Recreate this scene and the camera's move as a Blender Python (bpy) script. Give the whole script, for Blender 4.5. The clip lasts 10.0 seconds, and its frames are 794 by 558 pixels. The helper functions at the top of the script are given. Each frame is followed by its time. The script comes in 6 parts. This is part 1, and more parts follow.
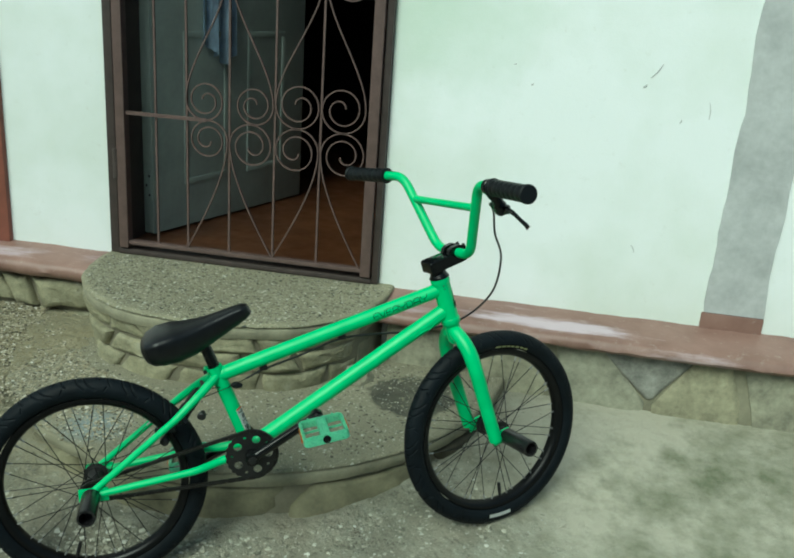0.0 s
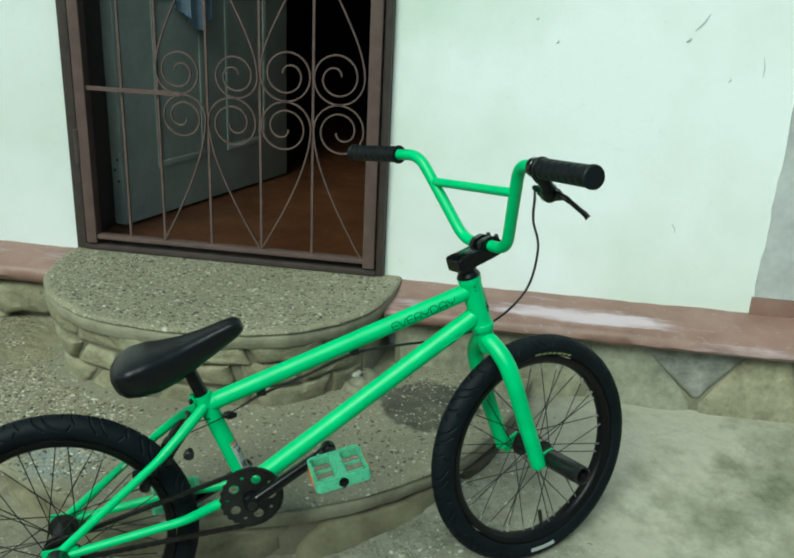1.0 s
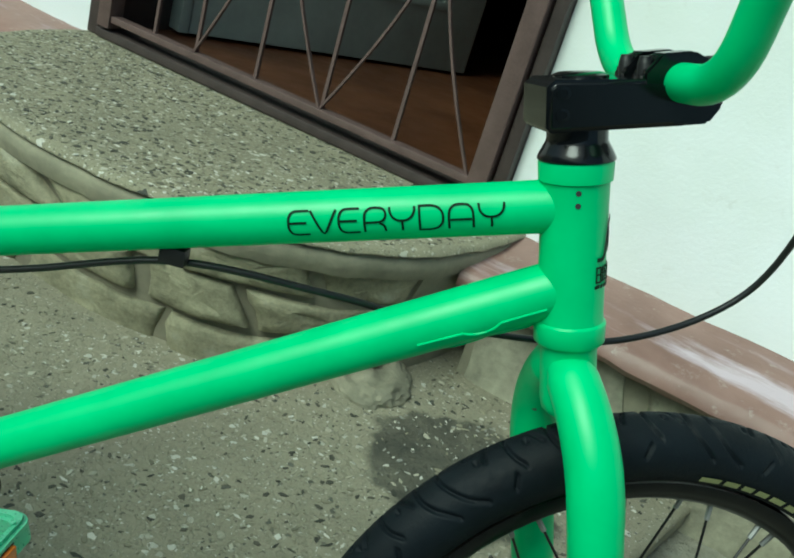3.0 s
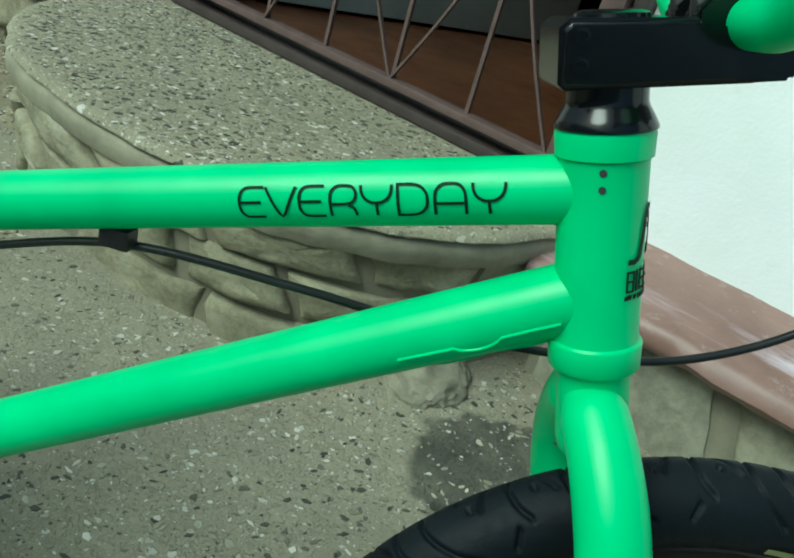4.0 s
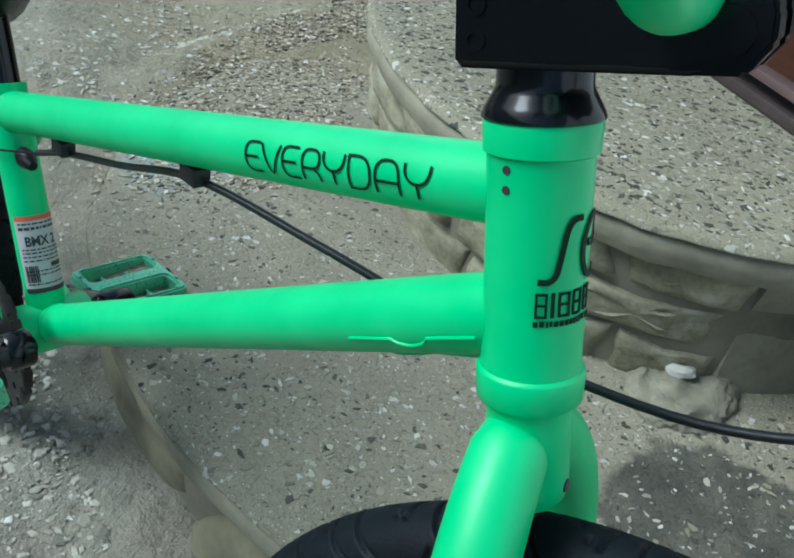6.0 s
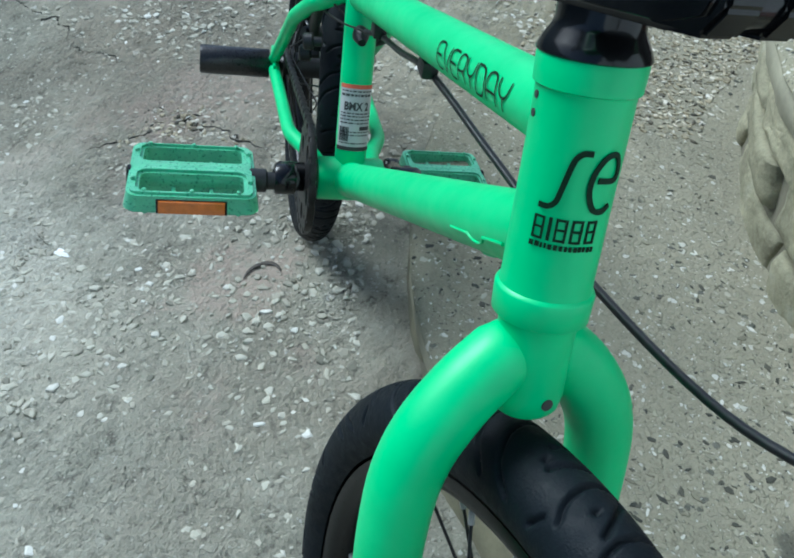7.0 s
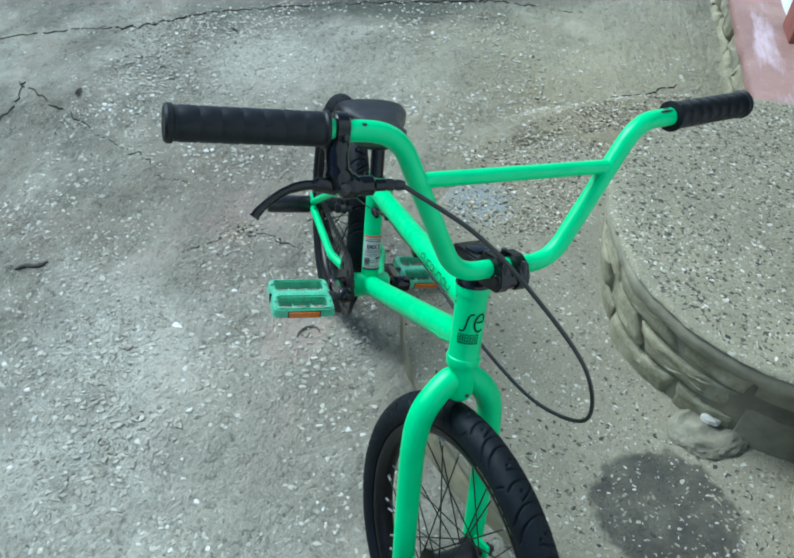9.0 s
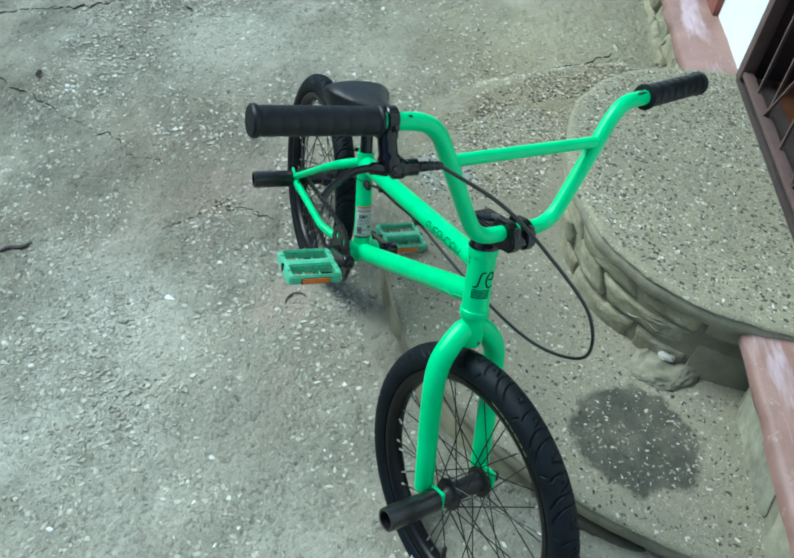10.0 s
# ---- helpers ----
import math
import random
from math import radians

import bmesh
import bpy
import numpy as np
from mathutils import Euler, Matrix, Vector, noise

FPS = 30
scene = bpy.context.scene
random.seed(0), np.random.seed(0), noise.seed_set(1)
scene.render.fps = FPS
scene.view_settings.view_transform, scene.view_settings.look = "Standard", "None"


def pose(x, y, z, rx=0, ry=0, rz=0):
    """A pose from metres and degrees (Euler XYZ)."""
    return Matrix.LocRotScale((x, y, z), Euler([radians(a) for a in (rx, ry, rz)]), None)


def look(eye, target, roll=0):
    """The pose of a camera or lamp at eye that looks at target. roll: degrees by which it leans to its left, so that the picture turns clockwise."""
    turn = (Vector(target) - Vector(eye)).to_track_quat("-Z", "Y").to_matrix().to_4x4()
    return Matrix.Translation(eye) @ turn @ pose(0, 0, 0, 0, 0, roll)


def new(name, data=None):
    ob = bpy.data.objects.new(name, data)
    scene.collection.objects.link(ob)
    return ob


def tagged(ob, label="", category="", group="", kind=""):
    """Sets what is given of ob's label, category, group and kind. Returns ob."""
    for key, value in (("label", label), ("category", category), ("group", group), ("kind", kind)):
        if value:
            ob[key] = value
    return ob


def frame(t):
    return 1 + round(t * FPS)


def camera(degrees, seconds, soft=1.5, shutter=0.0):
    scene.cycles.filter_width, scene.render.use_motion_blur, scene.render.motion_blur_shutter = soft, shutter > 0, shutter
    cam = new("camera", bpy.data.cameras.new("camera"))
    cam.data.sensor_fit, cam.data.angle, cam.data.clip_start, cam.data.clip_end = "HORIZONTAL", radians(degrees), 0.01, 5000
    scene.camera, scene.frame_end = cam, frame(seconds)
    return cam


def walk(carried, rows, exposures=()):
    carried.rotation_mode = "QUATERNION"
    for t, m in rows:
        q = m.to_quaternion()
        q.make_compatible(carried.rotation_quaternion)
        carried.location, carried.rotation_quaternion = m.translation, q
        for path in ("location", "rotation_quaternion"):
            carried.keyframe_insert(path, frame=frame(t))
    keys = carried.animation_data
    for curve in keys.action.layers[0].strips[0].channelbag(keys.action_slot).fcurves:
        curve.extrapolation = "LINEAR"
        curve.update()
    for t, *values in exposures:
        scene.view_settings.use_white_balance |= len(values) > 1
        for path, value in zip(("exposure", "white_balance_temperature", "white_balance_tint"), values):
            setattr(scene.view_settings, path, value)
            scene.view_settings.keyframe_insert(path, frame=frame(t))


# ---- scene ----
# ---------------------------------------------------------------- camera
cam = camera(50.70, 10.0, soft=2.0)
PATH = [
    (0, 0.846, -2.6052, 1.3263, -0.1513, 0.9357, -0.3187, -0.1223, 0.3022, 0.9454),
    (0.5, 0.7875, -2.4919, 1.3102, -0.1537, 0.9251, -0.3473, -0.1197, 0.3315, 0.9358),
    (1, 0.7147, -2.2871, 1.2735, -0.1267, 0.9277, -0.3513, -0.096, 0.341, 0.9351),
    (1.5, 0.7665, -1.9561, 1.1524, -0.1458, 0.9526, -0.267, -0.137, 0.2479, 0.9591),
    (2, 0.7706, -1.6998, 0.9769, -0.2287, 0.9138, -0.3356, -0.1823, 0.2985, 0.9368),
    (2.2, 0.7578, -1.5658, 0.9036, -0.2313, 0.9028, -0.3626, -0.2574, 0.3027, 0.9177),
    (3.3, 0.7804, -1.183, 0.8068, -0.4186, 0.8117, -0.4073, -0.4609, 0.1965, 0.8654),
    (3.5, 0.7803, -1.1532, 0.801, -0.447, 0.7877, -0.4239, -0.468, 0.1978, 0.8613),
    (4, 0.7851, -1.1061, 0.7963, -0.4649, 0.7628, -0.4494, -0.4702, 0.2173, 0.8554),
    (4.5, 0.8162, -1.1, 0.8086, -0.5294, 0.714, -0.4581, -0.4612, 0.2111, 0.8618),
    (5, 0.87, -1.0972, 0.8258, -0.6168, 0.6219, -0.4824, -0.5012, 0.1623, 0.85),
    (5.2, 0.8819, -1.0711, 0.8302, -0.6413, 0.5878, -0.4933, -0.5343, 0.1193, 0.8368),
    (6.3, 0.9203, -0.841, 0.8404, -0.7558, 0.1934, -0.6256, -0.639, -0.0091, 0.7691),
    (6.5, 0.9421, -0.8015, 0.8445, -0.754, 0.0791, -0.6521, -0.6567, -0.1175, 0.745),
    (7, 0.9649, -0.7502, 0.873, -0.7049, -0.1243, -0.6984, -0.6611, -0.2416, 0.7103),
    (7.5, 0.9803, -0.7608, 0.8993, -0.6872, -0.1459, -0.7116, -0.6688, -0.2554, 0.6982),
    (8, 1.1073, -0.8181, 1.0873, -0.6752, 0.0301, -0.737, -0.7256, -0.2063, 0.6564),
    (8.5, 1.2881, -0.8213, 1.2963, -0.7169, 0.0123, -0.6971, -0.6847, -0.2011, 0.7006),
    (9, 1.4547, -0.7306, 1.4298, -0.7338, -0.0968, -0.6725, -0.6477, -0.1991, 0.7354),
    (9.5, 1.5648, -0.7641, 1.5325, -0.7545, -0.0921, -0.6498, -0.6305, -0.1733, 0.7566),
    (10, 1.5969, -0.8649, 1.5273, -0.7204, 0.005, -0.6935, -0.6854, -0.1579, 0.7109),
]


def camera_pose(row):
    t, x, y, z, dx, dy, dz, ux, uy, uz = row
    back = -Vector((dx, dy, dz)).normalized()
    up = Vector((ux, uy, uz))
    right = up.cross(back).normalized()
    up = back.cross(right)
    m = Matrix((right, up, back)).transposed().to_4x4()
    m.translation = (x, y, z)
    return t, m


walk(cam, [camera_pose(r) for r in PATH], exposures=[(0.0, 0.06, 5900, -20.0), (1.0, 0.09, 5860, -20.0), (1.5, -0.05, 5880, -21.0), (2.2, -0.09, 5900, -22.0), (3.3, 0.27, 5690, -21.0), (4.5, 0.27, 5540, -18.0), (6.3, 0.50, 5200, 1.0), (7.5, 0.61, 5130, -2.0), (9.3, 0.67, 5040, -3.0), (10.0, 0.66, 5160, -9.0)])

# ---------------------------------------------------------------- light
world = bpy.data.worlds.new("sky")
scene.world = world
world.use_nodes = True
wn = world.node_tree
sky = wn.nodes.new("ShaderNodeTexSky")
sky.sky_type = "NISHITA"
sky.sun_disc = False
sky.sun_elevation = radians(46)
sky.sun_rotation = radians(200)
sky.air_density, sky.dust_density = 1.0, 4.0
wn.links.new(sky.outputs[0], wn.nodes["Background"].inputs[0])
wn.nodes["Background"].inputs[1].default_value = 0.10
sun_data = bpy.data.lights.new("sun", "SUN")
sun_data.energy, sun_data.angle, sun_data.color = 2.2, radians(30), (1.0, 0.97, 0.92)
sun = new("sun", sun_data)
sun.matrix_world = look((-2.0, -6.0, 6.6), (0, 0, 0))


# ---------------------------------------------------------------- materials
class Nodes:
    """A material's node tree with short calls for the nodes used here."""

    def __init__(self, name):
        self.mat = bpy.data.materials.new(name)
        self.mat.use_nodes = True
        self.t = self.mat.node_tree
        self.bsdf = self.t.nodes["Principled BSDF"]

    def add(self, kind, **values):
        n = self.t.nodes.new(kind)
        for k, v in values.items():
            n.inputs[k].default_value = v
        return n

    def link(self, a, b):
        self.t.links.new(a, b)

    def coords(self, world_space=False):
        if world_space:
            return self.t.nodes.new("ShaderNodeNewGeometry").outputs["Position"]
        return self.t.nodes.new("ShaderNodeTexCoord").outputs["Object"]

    def noise(self, vec, scale, detail=4.0, rough=0.55):
        n = self.add("ShaderNodeTexNoise", Scale=scale, Detail=detail, Roughness=rough)
        self.link(vec, n.inputs["Vector"])
        return n.outputs["Fac"]

    def voronoi(self, vec, scale, feature="F1"):
        n = self.add("ShaderNodeTexVoronoi", Scale=scale)
        n.feature = feature
        self.link(vec, n.inputs["Vector"])
        return n

    def ramp(self, fac, *stops):
        n = self.t.nodes.new("ShaderNodeValToRGB")
        el = n.color_ramp.elements
        while len(el) < len(stops):
            el.new(0.5)
        for e, (p, c) in zip(el, stops):
            e.position = p
            e.color = (*c, 1) if isinstance(c, tuple) else (c, c, c, 1)
        self.link(fac, n.inputs[0])
        return n.outputs[0]

    def mix(self, fac, a, b, mode="MIX"):
        n = self.t.nodes.new("ShaderNodeMix")
        n.data_type, n.blend_type = "RGBA", mode
        for sock, v in ((n.inputs["Factor"], fac), (n.inputs["A"], a), (n.inputs["B"], b)):
            if isinstance(v, (int, float)):
                sock.default_value = v if sock.type == "VALUE" else (v, v, v, 1)
            elif isinstance(v, tuple):
                sock.default_value = (*v, 1)
            else:
                self.link(v, sock)
        return n.outputs["Result"]

    def math(self, op, a, b=0.0):
        n = self.t.nodes.new("ShaderNodeMath")
        n.operation = op
        for sock, v in zip(n.inputs, (a, b)):
            if isinstance(v, (int, float)):
                sock.default_value = v
            else:
                self.link(v, sock)
        return n.outputs[0]

    def bump(self, height, strength, distance):
        n = self.add("ShaderNodeBump", Strength=strength, Distance=distance)
        self.link(height, n.inputs["Height"])
        self.link(n.outputs[0], self.bsdf.inputs["Normal"])

    def base(self, c):
        if isinstance(c, tuple):
            self.bsdf.inputs["Base Color"].default_value = (*c, 1)
        else:
            self.link(c, self.bsdf.inputs["Base Color"])

    def rough(self, v):
        if isinstance(v, float):
            self.bsdf.inputs["Roughness"].default_value = v
        else:
            self.link(v, self.bsdf.inputs["Roughness"])


def simple(name, color, rough=0.5, metal=0.0, vary=0.25, scale=30.0, bump=0.0, bump_scale=200.0, coat=0.0, spec=0.5):
    """A plain surface with mottling at two scales and fine relief."""
    m = Nodes(name)
    v = m.coords()
    n1, n2 = m.noise(v, scale), m.noise(v, scale * 7)
    dark = tuple(c * (1 - vary) for c in color)
    lite = tuple(min(1, c * (1 + vary)) for c in color)
    c = m.ramp(m.math("ADD", m.math("MULTIPLY", n1, 0.7), m.math("MULTIPLY", n2, 0.3)), (0.3, dark), (0.7, lite))
    m.base(c)
    m.rough(m.ramp(n2, (0.3, rough * 0.85), (0.7, min(1, rough * 1.15))))
    m.bsdf.inputs["Metallic"].default_value = metal
    m.bsdf.inputs["Coat Weight"].default_value = coat
    m.bsdf.inputs["Specular IOR Level"].default_value = spec
    if bump:
        m.bump(m.noise(v, bump_scale), bump, 0.002)
    return m.mat


def aggregate(name, base, dirt, chip_scale, light_amount, dark_amount, stain=None, smear=None, polish=0.6, relief=0.5):
    """Cement with light and dark stone chips, as in washed or ground terrazzo."""
    m = Nodes(name)
    v = m.coords(True)
    wob = m.add("ShaderNodeTexNoise", Scale=chip_scale * 1.1, Detail=3.0)
    m.link(v, wob.inputs["Vector"])
    sub = m.t.nodes.new("ShaderNodeVectorMath")
    sub.operation = "MULTIPLY_ADD"
    m.link(wob.outputs["Color"], sub.inputs[0])
    sub.inputs[1].default_value = (1.25 / chip_scale,) * 3
    m.link(v, sub.inputs[2])
    vv = sub.outputs[0]
    big, fine = m.noise(v, 1.7, 5), m.noise(v, 14, 6, 0.65)
    grit = m.noise(v, 420, 3, 0.7)
    ground = m.mix(m.ramp(m.math("ADD", m.math("MULTIPLY", big, 0.55), m.math("MULTIPLY", fine, 0.45)), (0.38, 0.0), (0.62, 1.0)), base, dirt)
    ground = m.mix(m.ramp(grit, (0.3, 0.0), (0.75, 1.0)), ground, m.mix(0.50, ground, (0.37, 0.352, 0.268)))
    col, hgt = ground, m.math("MULTIPLY", grit, 0.25)
    for k, (sc, la, da) in enumerate(((chip_scale, light_amount, dark_amount), (chip_scale * 1.9, light_amount, dark_amount), (chip_scale * 3.7, light_amount * 1.2, dark_amount * 1.3))):
        cell = m.voronoi(vv, sc)
        sep = m.t.nodes.new("ShaderNodeSeparateColor")
        m.link(cell.outputs["Color"], sep.inputs[0])
        r, g = sep.outputs[0], sep.outputs[1]
        size = m.math("MULTIPLY", m.math("ADD", m.math("MULTIPLY", sep.outputs[2], 0.7), 0.3), 0.55)
        inside = m.ramp(m.math("SUBTRACT", size, cell.outputs["Distance"]), (0.0, 0.0), (0.05, 1.0))
        patchy = m.ramp(m.noise(v, 3.3, 3), (0.35, 0.35), (0.65, 1.0))
        light = m.math("MULTIPLY", m.math("MULTIPLY", m.math("LESS_THAN", r, la), inside), patchy)
        dark = m.math("MULTIPLY", m.math("MULTIPLY", m.math("GREATER_THAN", r, 1 - da), inside), patchy)
        tone = m.ramp(g, (0.0, (0.33, 0.31, 0.23)), (0.45, (0.47, 0.45, 0.37)), (1.0, (0.65, 0.635, 0.56)))
        dtone = m.ramp(g, (0.0, (0.030, 0.035, 0.030)), (1.0, (0.12, 0.12, 0.10)))
        col = m.mix(light, m.mix(dark, col, dtone), tone)
        hgt = m.math("ADD", hgt, m.math("MULTIPLY", inside, 0.5))
    if stain:
        sx, sy, sr = stain
        d = m.t.nodes.new("ShaderNodeVectorMath")
        d.operation = "DISTANCE"
        m.link(v, d.inputs[0])
        d.inputs[1].default_value = (sx, sy, 0.19)
        edge = m.math("ADD", d.outputs["Value"], m.math("MULTIPLY", m.math("SUBTRACT", m.noise(v, 16, 5), 0.5), 0.10))
        mask = m.ramp(edge, (sr - 0.012, 1.0), (sr + 0.008, 0.0))
        bare = m.mix(m.math("MULTIPLY", mask, 0.85), ground, (0.028, 0.031, 0.028))
        col = m.mix(m.math("MULTIPLY", mask, m.ramp(fine, (0.35, 1.0), (0.65, 0.70))), col, bare)
    if smear:
        sx, sy, sr = smear
        d = m.t.nodes.new("ShaderNodeVectorMath")
        d.operation = "DISTANCE"
        m.link(v, d.inputs[0])
        d.inputs[1].default_value = (sx, sy, 0.187)
        edge = m.math("ADD", d.outputs["Value"], m.math("MULTIPLY", m.math("SUBTRACT", m.noise(v, 30, 5, 0.7), 0.5), 0.14))
        col = m.mix(m.ramp(edge, (sr * 0.3, 0.42), (sr, 0.0)), col, (0.27, 0.38, 0.44))
    m.base(col)
    m.rough(m.ramp(fine, (0.3, polish), (0.7, min(1.0, polish + 0.25))))
    m.bsdf.inputs["Specular IOR Level"].default_value = 0.25
    m.bump(m.math("ADD", hgt, m.math("MULTIPLY", fine, 1.2)), relief, 0.003)
    return m.mat


def yard_concrete():
    """Old rough concrete: pale stones standing out of grey cement, dust, damp and brown patches, dark pits."""
    m = Nodes("yard_concrete")
    v = m.coords(True)
    wob = m.add("ShaderNodeTexNoise", Scale=55.0, Detail=4.0)
    m.link(v, wob.inputs["Vector"])
    shift = m.t.nodes.new("ShaderNodeVectorMath")
    shift.operation = "MULTIPLY_ADD"
    m.link(wob.outputs["Color"], shift.inputs[0])
    shift.inputs[1].default_value = (0.026,) * 3
    m.link(v, shift.inputs[2])
    vv = shift.outputs[0]
    big, mid, fine, grit = m.noise(v, 1.3, 5, 0.6), m.noise(v, 7.5, 6, 0.65), m.noise(v, 38, 6, 0.7), m.noise(v, 260, 4, 0.75)
    tone = m.math("ADD", m.math("MULTIPLY", big, 0.5), m.math("MULTIPLY", mid, 0.5))
    col = m.ramp(tone, (0.40, (0.200, 0.196, 0.143)), (0.50, (0.345, 0.334, 0.252)), (0.60, (0.505, 0.495, 0.400)))
    brown = m.ramp(m.noise(v, 3.1, 5, 0.65), (0.52, 0.0), (0.66, 0.65))
    col = m.mix(brown, col, (0.30, 0.262, 0.190))
    col = m.mix(m.ramp(grit, (0.3, 0.0), (0.7, 0.7)), m.mix(0.35, col, (0.05, 0.05, 0.04)), m.mix(0.25, col, (0.46, 0.45, 0.40)))
    away = m.t.nodes.new("ShaderNodeVectorMath")
    away.operation = "DISTANCE"
    m.link(v, away.inputs[0])
    away.inputs[1].default_value = (1.65, -0.35, 0.05)
    apron = m.ramp(m.math("MULTIPLY", m.math("ADD", away.outputs["Value"], m.math("MULTIPLY", m.noise(v, 3.7, 4), 0.35)), 0.5), (0.42, 0.0), (0.60, 1.0))
    rubble = m.math("MULTIPLY", m.ramp(m.noise(v, 2.4, 5, 0.6), (0.40, 0.30), (0.58, 1.0)), apron)
    crumb = m.noise(v, 85, 5, 0.7)
    pit = m.ramp(m.math("ADD", m.math("MULTIPLY", fine, 0.55), m.math("MULTIPLY", crumb, 0.45)), (0.41, 1.0), (0.47, 0.0))
    col = m.mix(m.math("MULTIPLY", m.math("MULTIPLY", pit, rubble), 0.75), col, (0.075, 0.070, 0.056))
    col = m.mix(m.math("SUBTRACT", 1.0, apron), col, m.mix(m.ramp(tone, (0.41, 0.0), (0.58, 1.0)), (0.155, 0.165, 0.105), (0.42, 0.40, 0.32)))
    rough_h = m.math("ADD", m.math("MULTIPLY", fine, 3.4), m.math("MULTIPLY", crumb, 2.0))
    hgt = m.math("ADD", m.math("MULTIPLY", rough_h, m.math("ADD", m.math("MULTIPLY", rubble, 0.8), 0.2)), m.math("MULTIPLY", grit, 0.4))
    for sc, share in ((62, 0.22), (110, 0.36), (200, 0.45)):
        cell = m.voronoi(vv, sc)
        sep = m.t.nodes.new("ShaderNodeSeparateColor")
        m.link(cell.outputs["Color"], sep.inputs[0])
        size = m.math("MULTIPLY", m.math("ADD", m.math("MULTIPLY", sep.outputs[2], 0.75), 0.25), 0.56)
        inside = m.ramp(m.math("SUBTRACT", size, cell.outputs["Distance"]), (0.0, 0.0), (0.07, 1.0))
        keep = m.math("MULTIPLY", m.math("LESS_THAN", sep.outputs[0], m.math("MULTIPLY", m.math("MULTIPLY", rubble, m.ramp(mid, (0.35, 0.4), (0.62, 1.0))), share)), inside)
        chip = m.ramp(sep.outputs[1], (0.0, (0.13, 0.128, 0.10)), (0.22, (0.26, 0.245, 0.19)), (0.55, (0.37, 0.358, 0.285)), (0.85, (0.47, 0.457, 0.38)), (1.0, (0.64, 0.63, 0.56)))
        col = m.mix(m.math("MULTIPLY", keep, 0.8), col, chip)
        hgt = m.math("ADD", hgt, m.math("MULTIPLY", keep, 45.0 / sc))
    for sx, sy, sr, amount, tint in PATCHES:
        d = m.t.nodes.new("ShaderNodeVectorMath")
        d.operation = "DISTANCE"
        m.link(v, d.inputs[0])
        d.inputs[1].default_value = (sx, sy, 0.05)
        edge = m.math("ADD", d.outputs["Value"], m.math("MULTIPLY", m.math("SUBTRACT", m.noise(v, 4.5, 6, 0.65), 0.5), 0.9))
        dry = m.math("MULTIPLY", m.ramp(m.math("DIVIDE", edge, sr), (0.3, amount), (1.0, 0.0)), m.ramp(crumb, (0.38, 0.25), (0.55, 1.0)))
        col = m.mix(dry, col, tint)
    for sx, sy, sr, amount in DAMP:
        d = m.t.nodes.new("ShaderNodeVectorMath")
        d.operation = "DISTANCE"
        m.link(v, d.inputs[0])
        d.inputs[1].default_value = (sx, sy, 0.05)
        edge = m.math("ADD", d.outputs["Value"], m.math("MULTIPLY", m.math("SUBTRACT", m.noise(v, 2.6, 6, 0.65), 0.5), 0.56 * sr))
        wet = m.math("MULTIPLY", m.ramp(m.math("DIVIDE", edge, sr), (0.78, amount), (0.98, 0.0)), 1.0)
        col = m.mix(wet, col, m.mix(0.75, col, (0.050, 0.058, 0.044)))
    m.base(col)
    m.rough(m.ramp(mid, (0.3, 0.75), (0.7, 0.95)))
    m.bsdf.inputs["Specular IOR Level"].default_value = 0.25
    m.bump(hgt, 1.0, 0.0060)
    return m.mat


# dusty and weathered places of the yard: x, y, radius, strength, colour
PATCHES = ((0.75, -1.42, 0.75, 0.45, (0.545, 0.535, 0.435)), (0.20, -1.61, 0.32, 0.5, (0.55, 0.54, 0.455)), (-0.91, -1.52, 0.38, 0.45, (0.53, 0.53, 0.44)), (-0.75, -1.15, 0.45, 0.28, (0.54, 0.53, 0.435)), (0.62, -1.62, 0.34, 0.6, (0.57, 0.565, 0.485)),
           (0.25, -1.35, 0.40, 0.25, (0.545, 0.53, 0.435)), (-0.98, -0.28, 1.15, 1.0, (0.335, 0.312, 0.205)), (-0.62, -0.42, 0.62, 0.95, (0.27, 0.235, 0.145)), (-0.35, -1.40, 0.55, 0.55, (0.285, 0.245, 0.18)), (0.35, -1.05, 0.35, 0.45, (0.295, 0.262, 0.198)),
           (-0.16, -1.40, 0.26, 0.32, (0.39, 0.275, 0.24)), (0.22, -1.13, 0.14, 0.35, (0.41, 0.28, 0.235)))
# damp, mossy places of the yard: x, y, radius, strength
DAMP = ((-3.2, -1.7, 2.2, 0.85), (-1.72, -1.28, 0.62, 0.85))
M = {}
# bright green enamel: almost flat in colour, with orange peel and a few dull spots
g = Nodes("green_enamel")
v = g.coords()
paint = g.ramp(g.noise(v, 22, 4), (0.3, (0.042, 0.50, 0.162)), (0.7, (0.058, 0.58, 0.195)))
chipped = g.math("MULTIPLY", g.ramp(g.noise(v, 48, 3, 0.6), (0.735, 0.0), (0.75, 1.0)), g.ramp(g.noise(v, 5, 2), (0.5, 0.0), (0.56, 1.0)))
g.base(g.mix(chipped, paint, (0.05, 0.075, 0.05)))
g.rough(g.ramp(g.noise(v, 60, 5), (0.35, 0.42), (0.7, 0.56)))
g.bsdf.inputs["Coat Weight"].default_value = 0.22
g.bsdf.inputs["Specular IOR Level"].default_value = 0.36
g.bsdf.inputs["Coat Roughness"].default_value = 0.28
g.bump(g.noise(v, 700, 2), 0.06, 0.001)
M["green"] = g.mat
M["decal"] = simple("decal_ink", (0.006, 0.026, 0.011), 0.55, vary=0.2, spec=0.12)
